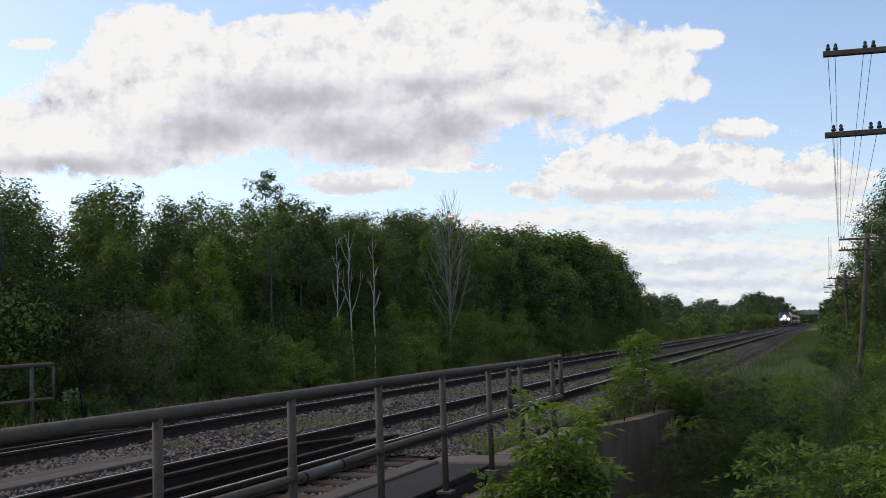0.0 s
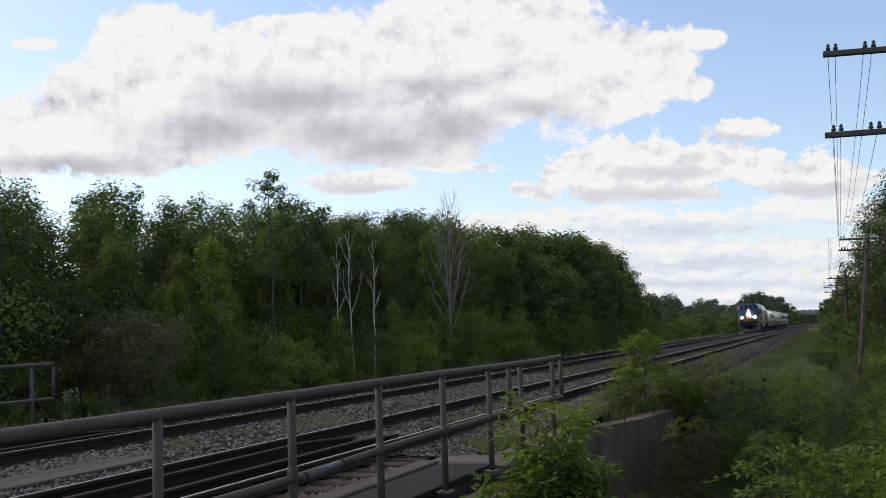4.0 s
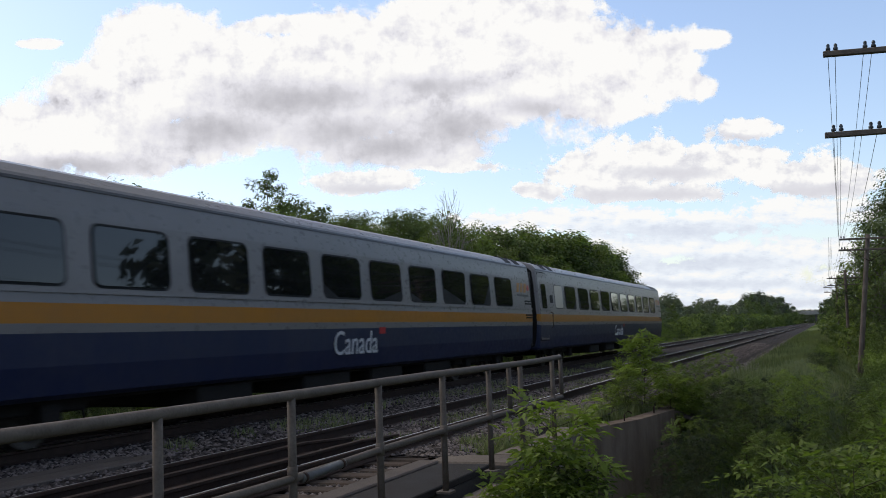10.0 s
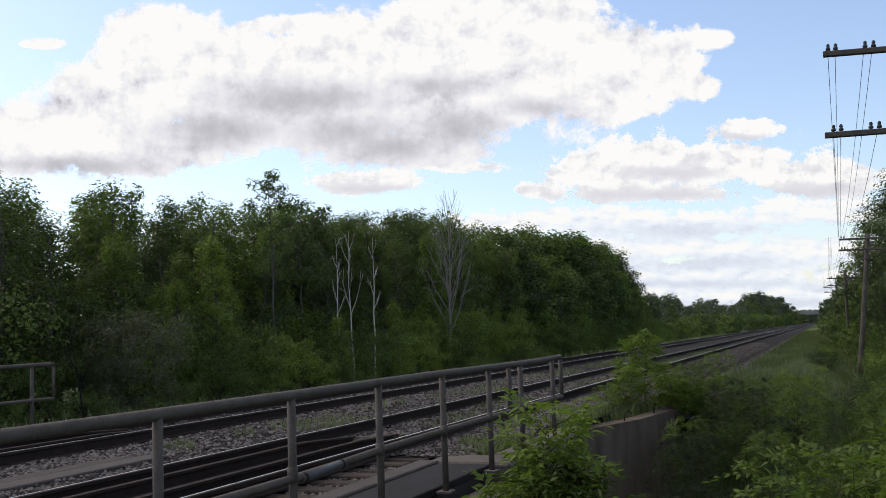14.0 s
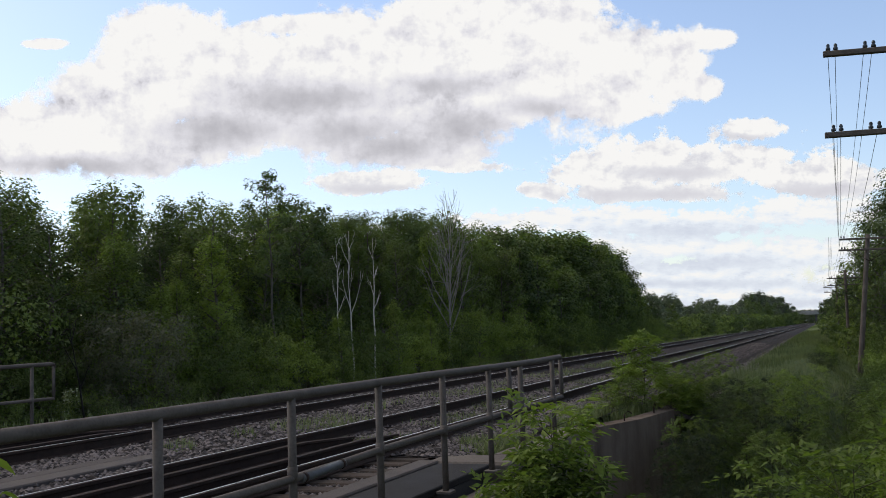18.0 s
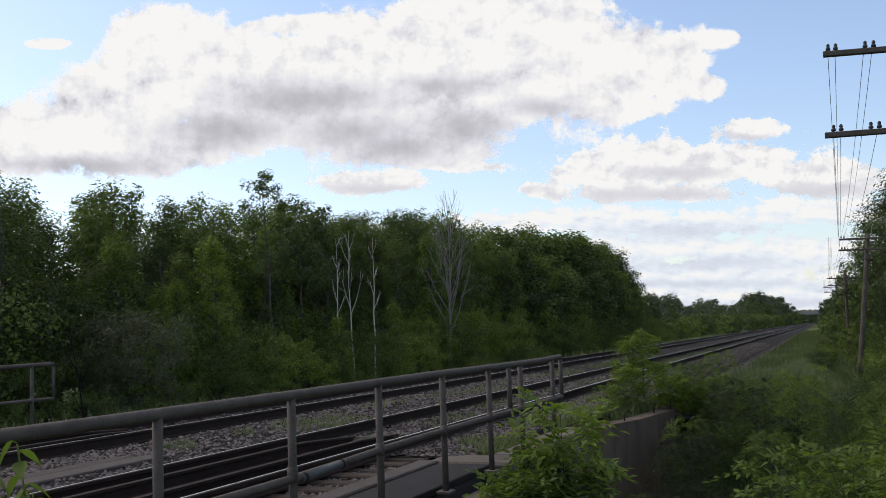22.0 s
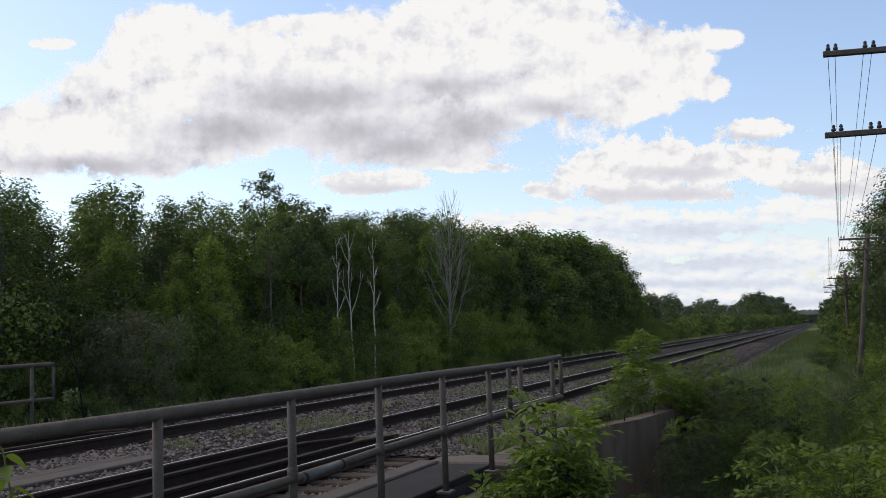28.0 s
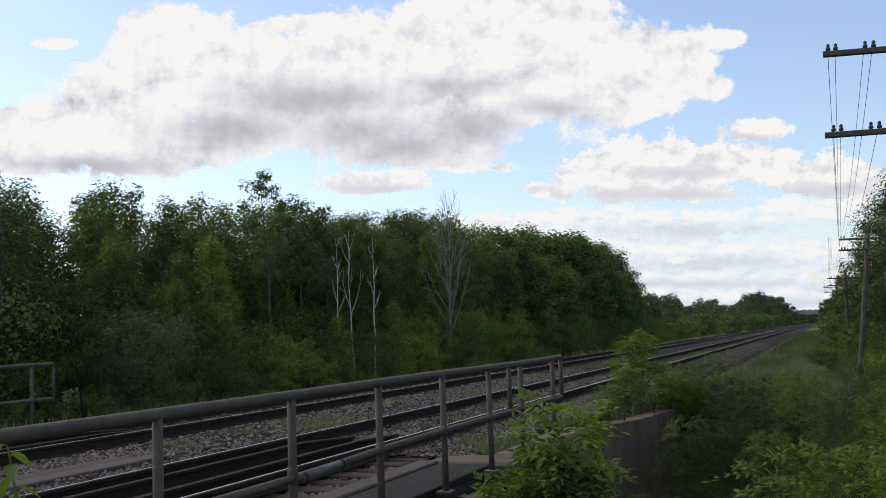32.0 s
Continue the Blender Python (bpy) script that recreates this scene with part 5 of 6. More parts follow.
def frond_mesh(name, tips, per_tip, stalk, leaf, pairs, material, rng, stretch):
    """Leaflets in pairs along drooping stalks that spread from the ends of the limbs."""
    c = np.repeat(np.array([tuple(t[0]) for t in tips]) * np.array([1, 1, stretch]), per_tip, 0)
    n = len(c)
    axis = c * np.array([1, 1, 0])
    axis /= np.linalg.norm(axis, axis=-1, keepdims=True) + 0.05
    d = axis * 0.7 + rng.normal(0, 0.75, (n, 3)) * np.array([1, 1, 0.45]) + np.array([0, 0, 0.30])
    d /= np.linalg.norm(d, axis=-1, keepdims=True)
    c = c + rng.normal(0, 0.22 * stalk, (n, 3)) - d * stalk * 0.25
    ln = (stalk * (0.65 + 0.7 * rng.random(n)))[:, None]
    up = np.array([0, 0, 1.0]) + rng.normal(0, 0.28, (n, 3))
    side = np.cross(d, up)
    side /= np.linalg.norm(side, axis=-1, keepdims=True) + 1e-9
    nrm = np.cross(side, d)
    out = []
    for j in range(pairs + 1):
        t = (j + 1.0) / (pairs + 1.0)
        p = c + d * ln * t + np.array([0, 0, -0.42]) * ln * t * t
        for sg in ((-1, 1) if j < pairs else (0,)):
            w = d * (0.55 if sg else 1.0) + side * sg * 0.85 + rng.normal(0, 0.16, (n, 3)) + np.array([0, 0, -0.25])
            w /= np.linalg.norm(w, axis=-1, keepdims=True)
            s3 = (leaf * (0.7 + 0.6 * rng.random(n)))[:, None]
            across = np.cross(nrm, w)
            across /= np.linalg.norm(across, axis=-1, keepdims=True) + 1e-9
            q = p + w * s3 * 0.08
            out.append(np.stack([q, q + w * s3 * 0.42 + across * s3 * 0.20 + nrm * s3 * 0.07, q + w * s3 - nrm * s3 * 0.10, q + w * s3 * 0.42 - across * s3 * 0.20 + nrm * s3 * 0.07], 1))
    v = np.concatenate(out, 0)
    m = len(v)
    faces = (np.arange(m)[:, None, None] * 4 + np.array([[0, 1, 2], [0, 2, 3]])[None]).reshape(-1, 3)
    me = bpy.data.meshes.new(name)
    me.vertices.add(m * 4)
    me.vertices.foreach_set("co", v.reshape(-1).astype(np.float32))
    me.loops.add(len(faces) * 3)
    me.loops.foreach_set("vertex_index", faces.reshape(-1).astype(np.int32))
    me.polygons.add(len(faces))
    me.polygons.foreach_set("loop_start", np.arange(len(faces), dtype=np.int32) * 3)
    me.materials.append(material)
    me.update(calc_edges=True)
    me.validate()
    return me


def make_frond_bush(seed, height, spread, base, limbs, per_tip, stalk, leaf, pairs, material, label, form, name, group):
    rng = np.random.default_rng(seed)
    b, tips = grow(rng, height, spread, base, limbs, form=form, stout=0.22)
    k = height / max(t[0].z for t in tips)
    b.v = [(x, y, z * k) for x, y, z in b.v]
    tr = thing(name, label, "shrub", group=group)
    part("trunk", b, STEM, tr, smooth=True)
    part("crown", frond_mesh("crown", tips, per_tip, stalk, leaf, pairs, material, rng, k), None, tr)
    return tr


def place(ob, x, y, turn=0.0, scale=1.0, tall=1.0, lower=0.05, copy=True, z=None):
    zz = float(ground_z(x, y)) - lower if z is None else z
    m = pose(x, y, zz, 0, 0, turn) @ Matrix.Diagonal((scale, scale, scale * tall, 1))
    if copy:
        k = ob.scale
        return copy_thing(ob, m @ Matrix.Diagonal((1 / k[0], 1 / k[1], 1 / k[2], 1)))
    ob.matrix_basis = m
    return ob


class Kind:
    """A kind of plant: the first place takes the model itself, later ones a copy."""

    def __init__(self, ob):
        self.ob, self.used = ob, False

    def at(self, x, y, turn=0.0, scale=1.0, tall=1.0, z=None, lower=0.05):
        o = place(self.ob, x, y, turn, scale, tall, lower, self.used, z)
        self.used = True
        return o


class Joined:
    """A kind of plant of which nobody could count the many: all its places in one mesh."""

    def __init__(self, ob, name, label):
        self.name, self.label, self.v, self.f, self.m, self.n = name, label, [], [], [], 0
        self.src = []
        for k, child in enumerate(ob.children):
            me = child.data
            v = np.empty(len(me.vertices) * 3, np.float32)
            me.vertices.foreach_get("co", v)
            me.calc_loop_triangles()
            f = np.empty(len(me.loop_triangles) * 3, np.int32)
            me.loop_triangles.foreach_get("vertices", f)
            self.src.append((v.reshape(-1, 3), f.reshape(-1, 3), me.materials[0]))
        for o in (*ob.children, ob):
            bpy.data.objects.remove(o)

    def at(self, x, y, turn=0.0, scale=1.0, tall=1.0, z=None, lower=0.05):
        a = radians(turn)
        c, d = math.cos(a) * scale, math.sin(a) * scale
        base = float(ground_z(x, y)) - lower if z is None else z
        for k, (v, f, _) in enumerate(self.src):
            self.v.append(np.stack([v[:, 0] * c - v[:, 1] * d + x, v[:, 0] * d + v[:, 1] * c + y, v[:, 2] * scale * tall + base], -1))
            self.f.append(f + self.n)
            self.m.append(np.full(len(f), k, np.int32))
            self.n += len(v)

    def done(self):
        v, f, m = np.concatenate(self.v), np.concatenate(self.f), np.concatenate(self.m)
        me = bpy.data.meshes.new(self.name)
        me.vertices.add(len(v))
        me.vertices.foreach_set("co", v.reshape(-1).astype(np.float32))
        me.loops.add(len(f) * 3)
        me.loops.foreach_set("vertex_index", f.reshape(-1).astype(np.int32))
        me.polygons.add(len(f))
        me.polygons.foreach_set("loop_start", np.arange(len(f), dtype=np.int32) * 3)
        for _, _, mat in self.src:
            me.materials.append(mat)
        me.polygons.foreach_set("material_index", m)
        me.update(calc_edges=True)
        return tagged(new(self.name, me), self.label, "woods", kind="stuff")


rnd = random.Random(11)
TREE_FORMS = [(21, 1.35, 0.08, LEAF_FOREST, "leafy green deciduous tree in the woods beside the line", "round"),
              (22, 1.15, 0.06, LEAF_FOREST, "slender leafy deciduous tree in the woods beside the line", "cone"),
              (23, 1.50, 0.08, LEAF_DARK, "dark green deciduous tree in the woods beside the line", "round"),
              (24, 1.40, 0.12, LEAF_FOREST, "tall leafy tree with an uneven crown in the woods", "vase"),
              (25, 1.10, 0.05, LEAF_BRIGHT, "bright green young tree at the edge of the woods", "cone"),
              (26, 1.45, 0.10, LEAF_DARK, "dense dark tree in the woods beside the line", "vase")]
WOODS = [Kind(make_tree(sd, 9.0, sp, ba, 40, 8600, 0.112, 0.50, lf, lb, fm)) for sd, sp, ba, lf, lb, fm in TREE_FORMS]
BACK = [Kind(make_tree(sd + 100, 9.0, sp * 1.2, ba + 0.04, 32, 5800, 0.142, 0.58, lf, lb, fm)) for sd, sp, ba, lf, lb, fm in TREE_FORMS]
DEEP = [Kind(make_tree(sd + 200, 9.0, sp * 1.25, ba + 0.04, 24, 2600, 0.25, 0.66, lf, lb, fm)) for sd, sp, ba, lf, lb, fm in TREE_FORMS]
SHRUBS = [Kind(make_tree(31, 2.4, 1.3, 0.05, 20, 2500, 0.072, 0.34, LEAF_SHRUB, "leafy green shrub at the foot of the woods", name="shrub", group="shrubs at the foot of the woods")),
          Kind(make_tree(32, 2.4, 1.2, 0.05, 20, 2500, 0.072, 0.32, LEAF_BRIGHT, "bright green shrub at the foot of the woods", "cone", name="shrub", group="shrubs at the foot of the woods")),
          Kind(make_tree(33, 2.4, 1.4, 0.05, 20, 2500, 0.072, 0.36, LEAF_FOREST, "dull green shrub at the foot of the woods", name="shrub", group="shrubs at the foot of the woods"))]
LOW = [Joined(make_tree(34, 2.4, 1.3, 0.05, 8, 480, 0.23, 0.48, LEAF_SHRUB, "rounded green bush far along the line", name="shrub"), "far_bushes", "low green bushes far along the line"),
       Joined(make_tree(35, 2.4, 1.4, 0.05, 8, 480, 0.23, 0.48, LEAF_DARK, "dark rounded bush far along the line", name="shrub"), "far_bushes", "low green bushes far along the line"),
       Joined(make_tree(36, 2.4, 1.3, 0.05, 8, 480, 0.23, 0.48, LEAF_FOREST, "dull green bush far along the line", name="shrub"), "far_bushes", "low green bushes far along the line")]

# two of the three far kinds carry distance haze in their leaf colour
FAR_TREES = [Joined(make_tree(51, 9.0, 2.8, 0.06, 12, 850, 0.62, 1.1, LEAF_HAZED, "green tree far along the line"), "far_trees", "green trees far along the line"),
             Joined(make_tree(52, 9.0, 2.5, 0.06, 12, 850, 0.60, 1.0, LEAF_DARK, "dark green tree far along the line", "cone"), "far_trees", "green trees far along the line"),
             Joined(make_tree(53, 9.0, 3.0, 0.10, 12, 850, 0.62, 1.1, LEAF_HAZED, "broad green tree far along the line", "vase"), "far_trees", "green trees far along the line")]
# height of the skyline of the woods along the line, 24 m to the side
SKY_Y = [21.0, 23.5, 24.7, 25.5, 25.9, 26.5, 27.4, 28.2, 30.3, 30.8, 31.7, 32.2, 34.1, 36.2, 37.7, 39.4, 42.7, 44.4, 46.4, 47.5, 49.8, 52.8, 56.3, 61.1, 64.4, 68.0, 74.8, 78.6, 83.4, 88.6, 107.8, 114.2, 123.0, 131.6, 143.6, 148.0]
SKY_Z = [6.1, 6.5, 6.5, 5.8, 5.6, 6.0, 6.2, 6.6, 6.9, 5.8, 6.9, 7.2, 7.2, 7.3, 7.2, 7.3, 8.2, 7.5, 7.4, 8.1, 8.5, 8.5, 9.0, 8.9, 9.3, 9.1, 9.4, 9.5, 10.8, 10.3, 11.6, 10.7, 10.7, 8.4, 6.7, 4.9]


def skyline(x, y):
    """Top of the woods at a place, as high as seen from the walkway."""
    k = x / -24.0
    return 1.2 + (float(np.interp(y / k, SKY_Y, SKY_Z)) - 1.2) * k


def woods():
    y = 9.0
    while y < 142:
        for row in range(3):
            x = -22.6 - row * 2.8 + rnd.uniform(-0.9, 0.9)
            yy = y + rnd.uniform(-0.9, 0.9) + row * 0.9
            top = skyline(x, yy) * (rnd.uniform(0.58, 0.90) if row == 0 else rnd.uniform(0.90, 1.05))
            h = top + 1.15
            near = row == 0 and y < 75
            k = WOODS[(0, 4, 1, 2, 3, 5, 0, 1)[rnd.randrange(8)]] if near else (BACK if y < 72 else DEEP)[rnd.choice((0, 1, 1, 2, 3, 4, 5))]
            wide = max(h / 9.0, 0.75)
            wide *= rnd.uniform(0.95, 1.15)
            k.at(x, yy, rnd.uniform(0, 360), wide, h / 9.0 / wide, lower=0.1)
        y += 1.9 if y < 60 else 2.7
    # thicket deeper in
    y = 9.0
    while y < 142:
        x = -31.5 + rnd.uniform(-1.0, 1.0)
        FAR_TREES[rnd.choice((0, 1))].at(x, y, rnd.uniform(0, 360), 1.0, (skyline(x, y) * rnd.uniform(0.74, 0.90) + 1.1) / 9.0)
        y += 2.6
    y = 10.0
    while y < 135:
        x = -20.0 + rnd.uniform(-0.9, 1.2)
        low = 0.7 if (33 < y < 56 or y < 25) else 1.0
        SHRUBS[rnd.randrange(3) if y > 25 else 2].at(x, y, rnd.uniform(0, 360), rnd.uniform(0.8, 1.4) * low, rnd.uniform(0.9, 1.3))
        SHRUBS[rnd.randrange(3)].at(x - rnd.uniform(1.2, 2.2), y + rnd.uniform(-1, 1), rnd.uniform(0, 360), rnd.uniform(1.1, 1.7), 1.1)
        if rnd.random() < 0.75:
            SHRUBS[rnd.randrange(3)].at(x + rnd.uniform(1.4, 2.6), y + rnd.uniform(-1, 1), rnd.uniform(0, 360), rnd.uniform(0.4, 0.7))
        y += 1.9 if y < 60 else 3.0


woods()
for x, y, h in ((-21.2, 25.9, 6.0), (-21.2, 31.0, 6.4), (-20.6, 26.8, 4.4), (-18.6, 36.3, 3.3), (-18.6, 53.6, 3.9), (-19.0, 42.8, 4.2), (-19.2, 47.5, 3.2), (-21.5, 29.0, 4.6)):
    WOODS[4].at(x, y, rnd.uniform(0, 360), h / 9.0 * 1.15, 0.88)
for x, y, s in ((-18.4, 39.8, 1.15), (-18.5, 37.0, 1.1), (-18.4, 50.0, 1.2), (-18.7, 35.2, 0.9), (-18.6, 44.6, 1.0), (-19.0, 30.0, 1.1), (-18.8, 27.4, 0.9), (-18.7, 32.8, 1.0)):
    SHRUBS[int(s * 100) % 3].at(x, y, 77 * s, s, 1.1)


# ---- single trees that stand out from the woods ----
def bare_tree(seed, height, trunk_r, limbs, steep, label, reach=0.32, twigs=3, from_t=0.3, bark=None):
    rng = np.random.default_rng(seed)
    b, boughs = Build(), []
    wob = rng.normal(0, 0.012 * height, (7, 2)).cumsum(0) * 0.5
    tr = [Vector((wob[k][0], wob[k][1], height * k / 6)) for k in range(7)]
    b.tube(tr, [trunk_r * (1 - 0.155 * k) for k in range(7)], 7)
    for i in range(limbs):
        t = from_t + (0.96 - from_t) * (i + rng.random()) / limbs
        k = min(int(t * 6), 5)
        p0 = tr[k].lerp(tr[k + 1], t * 6 - k)
        az = i * 2.4 + rng.random()
        ln = height * reach * (1.15 - t) + 0.25
        d = Vector((math.cos(az), math.sin(az), steep * (0.8 + 0.5 * rng.random()))).normalized()
        p1 = p0 + d * ln * 0.5 + Vector((0, 0, 0.03 * ln))
        p2 = p0 + d * ln + Vector((0, 0, 0.25 * ln))
        r = trunk_r * (1 - t) * 0.5 + 0.012
        c = Build()
        boughs.append(c)
        c.tube([p0, p1, p2], [r, r * 0.6, 0.008], 5, caps=False)
        for q in range(twigs):
            s = 0.3 + 0.6 * rng.random()
            e = (d + Vector(rng.normal(0, 0.45, 3).tolist())).normalized()
            a = p0.lerp(p2, s)
            c.tube([a, a + e * ln * 0.35, a + e * ln * 0.5 + Vector((0, 0, 0.12 * ln))], [r * 0.4, 0.008, 0.005], 4, caps=False)
    t_ = thing("bare_tree", label, "tree", group="bare trees in the woods")
    part("trunk", b, bark or BIRCH, t_, smooth=True)
    for c in boughs:
        part("limb", c, bark or BIRCH, t_, smooth=True)
    return t_


place(bare_tree(3, 6.8, 0.052, 6, 1.8, "pale leafless dead birch among green trees", 0.10, 2, 0.45, bark=BIRCH_WHITE), -19.4, 37.7, copy=False)
place(bare_tree(4, 7.2, 0.050, 7, 1.8, "pale leafless forked birch among green trees", 0.20, 2, 0.40, bark=BIRCH_WHITE), -19.4, 38.9, copy=False)
place(bare_tree(5, 7.1, 0.056, 6, 1.6, "pale leafless dead birch among green trees", 0.10, 2, 0.45, bark=BIRCH_WHITE), -19.4, 41.3, copy=False)
place(bare_tree(6, 10.0, 0.085, 28, 1.9, "tall grey leafless dead tree with rising branches", 0.34, 4, 0.24), -19.6, 51.6, copy=False)
slim = bare_tree(9, 3.4, 0.036, 4, 1.5, "thin dark leaning dead sapling", 0.1, 1, bark=DARK)
slim.matrix_basis = pose(-16.8, 19.3, -1.3, 0, 0, 0) @ pose(0, 0, 0, 12, 0, 0)

tall_sparse = make_tree(41, 9.5, 0.95, 0.50, 22, 2400, 0.125, 0.26, LEAF_DARK, "tall slender tree with sparse leaves above the woods", "vase", BARK, stout=0.5)
place(tall_sparse, -20.6, 34.75, 40, 1.0, 1.0, copy=False)
place(make_tree(43, 8.9, 1.5, 0.55, 18, 2600, 0.17, 0.45, LEAF_DARK, "tree with a thin dark crown beside a slender one", "vase", BARK, stout=0.6), -21.4, 38.4, 10, 1.0, 1.0, copy=False)
place(make_tree(42, 8.4, 1.15, 0.68, 26, 2600, 0.14, 0.36, LEAF_FOREST, "tall tree with a thin open rounded crown", "round", BARK, stout=0.5), -23.4, 28.4, 0, 1.0, 1.0, copy=False)
place(make_tree(44, 3.5, 1.75, 0.02, 40, 9000, 0.080, 0.40, LEAF_GREY, "rounded grey-green bush in front of the woods", "round", BARK, name="bush", group="bushes by the woods"), -18.6, 22.9, 0, 1.0, 1.0, copy=False)

# ---- woods on the near side, behind the walkway, and far along the line ----
for y, x, h in ((46, 4.9, 9.8), (50, 4.5, 9.2), (56, 4.3, 9.6), (62, 4.0, 9.0), (69, 3.8, 9.2), (77, 3.7, 8.6), (85, 3.4, 8.2), (95, 3.2, 8.0), (106, 3.1, 7.6), (118, 2.9, 7.4), (132, 2.7, 7.2), (148, 2.4, 7.0), (166, 2.1, 6.9), (186, 1.8, 6.8), (210, 1.4, 6.8), (240, 1.0, 6.8), (275, 0.7, 6.9), (320, 0.6, 7.2)):
    (BACK if y < 90 else DEEP)[rnd.choice((2, 2, 3, 5))].at(x, y, rnd.uniform(0, 360), h / 9.0 * 1.06)
    DEEP[rnd.choice((0, 2, 3, 5))].at(x + rnd.uniform(2.5, 4.5), y + rnd.uniform(-3, 3), rnd.uniform(0, 360), h / 9.0 * 1.25)
    if y < 190:
        for dx in (-1.9, -0.9, 0.2):
            (SHRUBS if y < 60 else LOW)[rnd.randrange(3)].at(x + dx, y + rnd.uniform(-3, 4), rnd.uniform(0, 360), rnd.uniform(0.8, 1.3))
for y in range(-100, 130, 4):
    FAR_TREES[rnd.randrange(3)].at(12.0 + rnd.uniform(-1.2, 4.0), y + rnd.uniform(-1, 1), rnd.uniform(0, 360), rnd.uniform(1.1, 1.5) if y > 40 else rnd.uniform(0.6, 0.95))
for x, y, h in ((-20.4, 12.6, 5.2), (-21.0, 15.4, 6.2), (-20.6, 18.2, 5.6), (-21.2, 20.6, 6.4), (-21.6, 23.0, 6.0)):
    WOODS[rnd.choice((0, 2, 3))].at(x, y, rnd.uniform(0, 360), 0.85, h / 9.0 / 0.85)
for y in range(-70, 4, 5):
    FAR_TREES[rnd.randrange(3)].at(-24 + rnd.uniform(-1.5, 2.5), y, rnd.uniform(0, 360), rnd.uniform(0.8, 1.0))

# skyline of the far woods: sideways and upward slope from the walkway
FAR_R = [-0.24, -0.175, -0.162, -0.148, -0.140, -0.134, -0.118, -0.111, -0.104, -0.097, -0.079, -0.071, -0.060, -0.048, -0.035, -0.025, -0.017, -0.006, 0.02]
FAR_S = [0.034, 0.033, 0.032, 0.033, 0.028, 0.0204, 0.0197, 0.0256, 0.0272, 0.0192, 0.0185, 0.0265, 0.0304, 0.0259, 0.0253, 0.0204, 0.0141, 0.012, 0.012]


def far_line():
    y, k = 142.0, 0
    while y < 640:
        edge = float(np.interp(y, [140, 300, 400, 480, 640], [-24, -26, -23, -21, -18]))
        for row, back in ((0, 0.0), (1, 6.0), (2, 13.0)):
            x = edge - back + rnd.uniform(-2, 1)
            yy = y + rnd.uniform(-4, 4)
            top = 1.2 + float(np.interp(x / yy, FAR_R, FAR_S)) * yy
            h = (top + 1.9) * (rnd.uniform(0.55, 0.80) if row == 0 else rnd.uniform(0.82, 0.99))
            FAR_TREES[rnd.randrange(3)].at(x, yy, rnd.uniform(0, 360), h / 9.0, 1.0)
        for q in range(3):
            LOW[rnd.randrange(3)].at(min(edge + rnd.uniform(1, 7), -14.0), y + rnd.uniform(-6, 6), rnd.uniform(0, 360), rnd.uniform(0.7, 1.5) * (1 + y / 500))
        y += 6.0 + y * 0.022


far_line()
for x, y, h in ((-21, 655, 11.5), (-27, 650, 12.5), (-14, 668, 10.0), (-8, 670, 9.4), (-2, 672, 9.0), (4, 670, 9.0), (-33, 648, 14)):
    FAR_TREES[abs(x) % 3].at(x, y, 31 * x, h / 9.0)


for x, y, h in ((-12, 700, 9.5), (-9, 706, 9.0), (-6, 702, 9.5), (-3, 708, 9.0), (-15, 704, 10.0), (0, 703, 9.0)):
    FAR_TREES[0].at(x, y, 47 * x, h / 9.0)
    LOW[1].at(x, y - 8, 80 * x, 2.2)
    LOW[1].at(x + 1.5, y + 14, 50 * x, 3.2)
    FAR_TREES[1].at(x + 1.2, y + 25, 29 * x, 1.1)
for many in (*FAR_TREES, *LOW):
    many.done()


def far_woods():
    rng = np.random.default_rng(77)
    n = 20000
    a = rng.random(n) * 2 * np.pi
    r = 720 + 260 * rng.random(n)
    x, y = r * np.sin(a), r * np.cos(a)
    top = 7.5 + 1.0 * np.sin(a * 37) + 0.8 * np.sin(a * 91 + 1)
    z = -1 + top * rng.random(n) ** 0.7
    keep = (np.abs(x + 7.7) > 16) | (y > 0)
    c = np.stack([x, y, z], -1)[keep]
    me = leaf_mesh("far_woods", c, 3.0, LEAF_FOREST, rng)
    tagged(new("far_woods", me), "belt of green woods on the horizon", "woods", kind="stuff")


far_woods()

# ---- scrub on the near bank ----
SCRUB = [Kind(make_tree(61, 2.0, 0.85, 0.10, 28, 5000, 0.050, 0.26, LEAF_SHRUB, "leafy green scrub on the railway bank", name="shrub", group="scrub on the near bank")),
         Kind(make_tree(62, 2.0, 0.80, 0.10, 28, 4600, 0.056, 0.24, LEAF_BRIGHT, "bright leafy scrub on the railway bank", "vase", name="shrub", group="scrub on the near bank")),
         Kind(make_tree(63, 2.0, 0.95, 0.08, 28, 5400, 0.048, 0.27, LEAF_SCRUB, "dull green scrub on the railway bank", name="shrub", group="scrub on the near bank"))]
BANK = "scrub on the near bank"
BRAMBLE = [Kind(make_frond_bush(64, 2.0, 0.75, 0.10, 26, 7, 0.17, 0.058, 3, LEAF_SHRUB, "leafy green bramble on the railway bank", "round", "bramble", BANK)),
           Kind(make_frond_bush(65, 2.0, 0.70, 0.10, 26, 7, 0.18, 0.060, 3, LEAF_BRIGHT, "bright green young scrub on the railway bank", "vase", "bramble", BANK)),
           Kind(make_frond_bush(66, 2.0, 0.80, 0.08, 26, 7, 0.15, 0.050, 3, LEAF_SCRUB, "tangled scrub in shade-darkened green on the railway bank", "round", "bramble", BANK))]


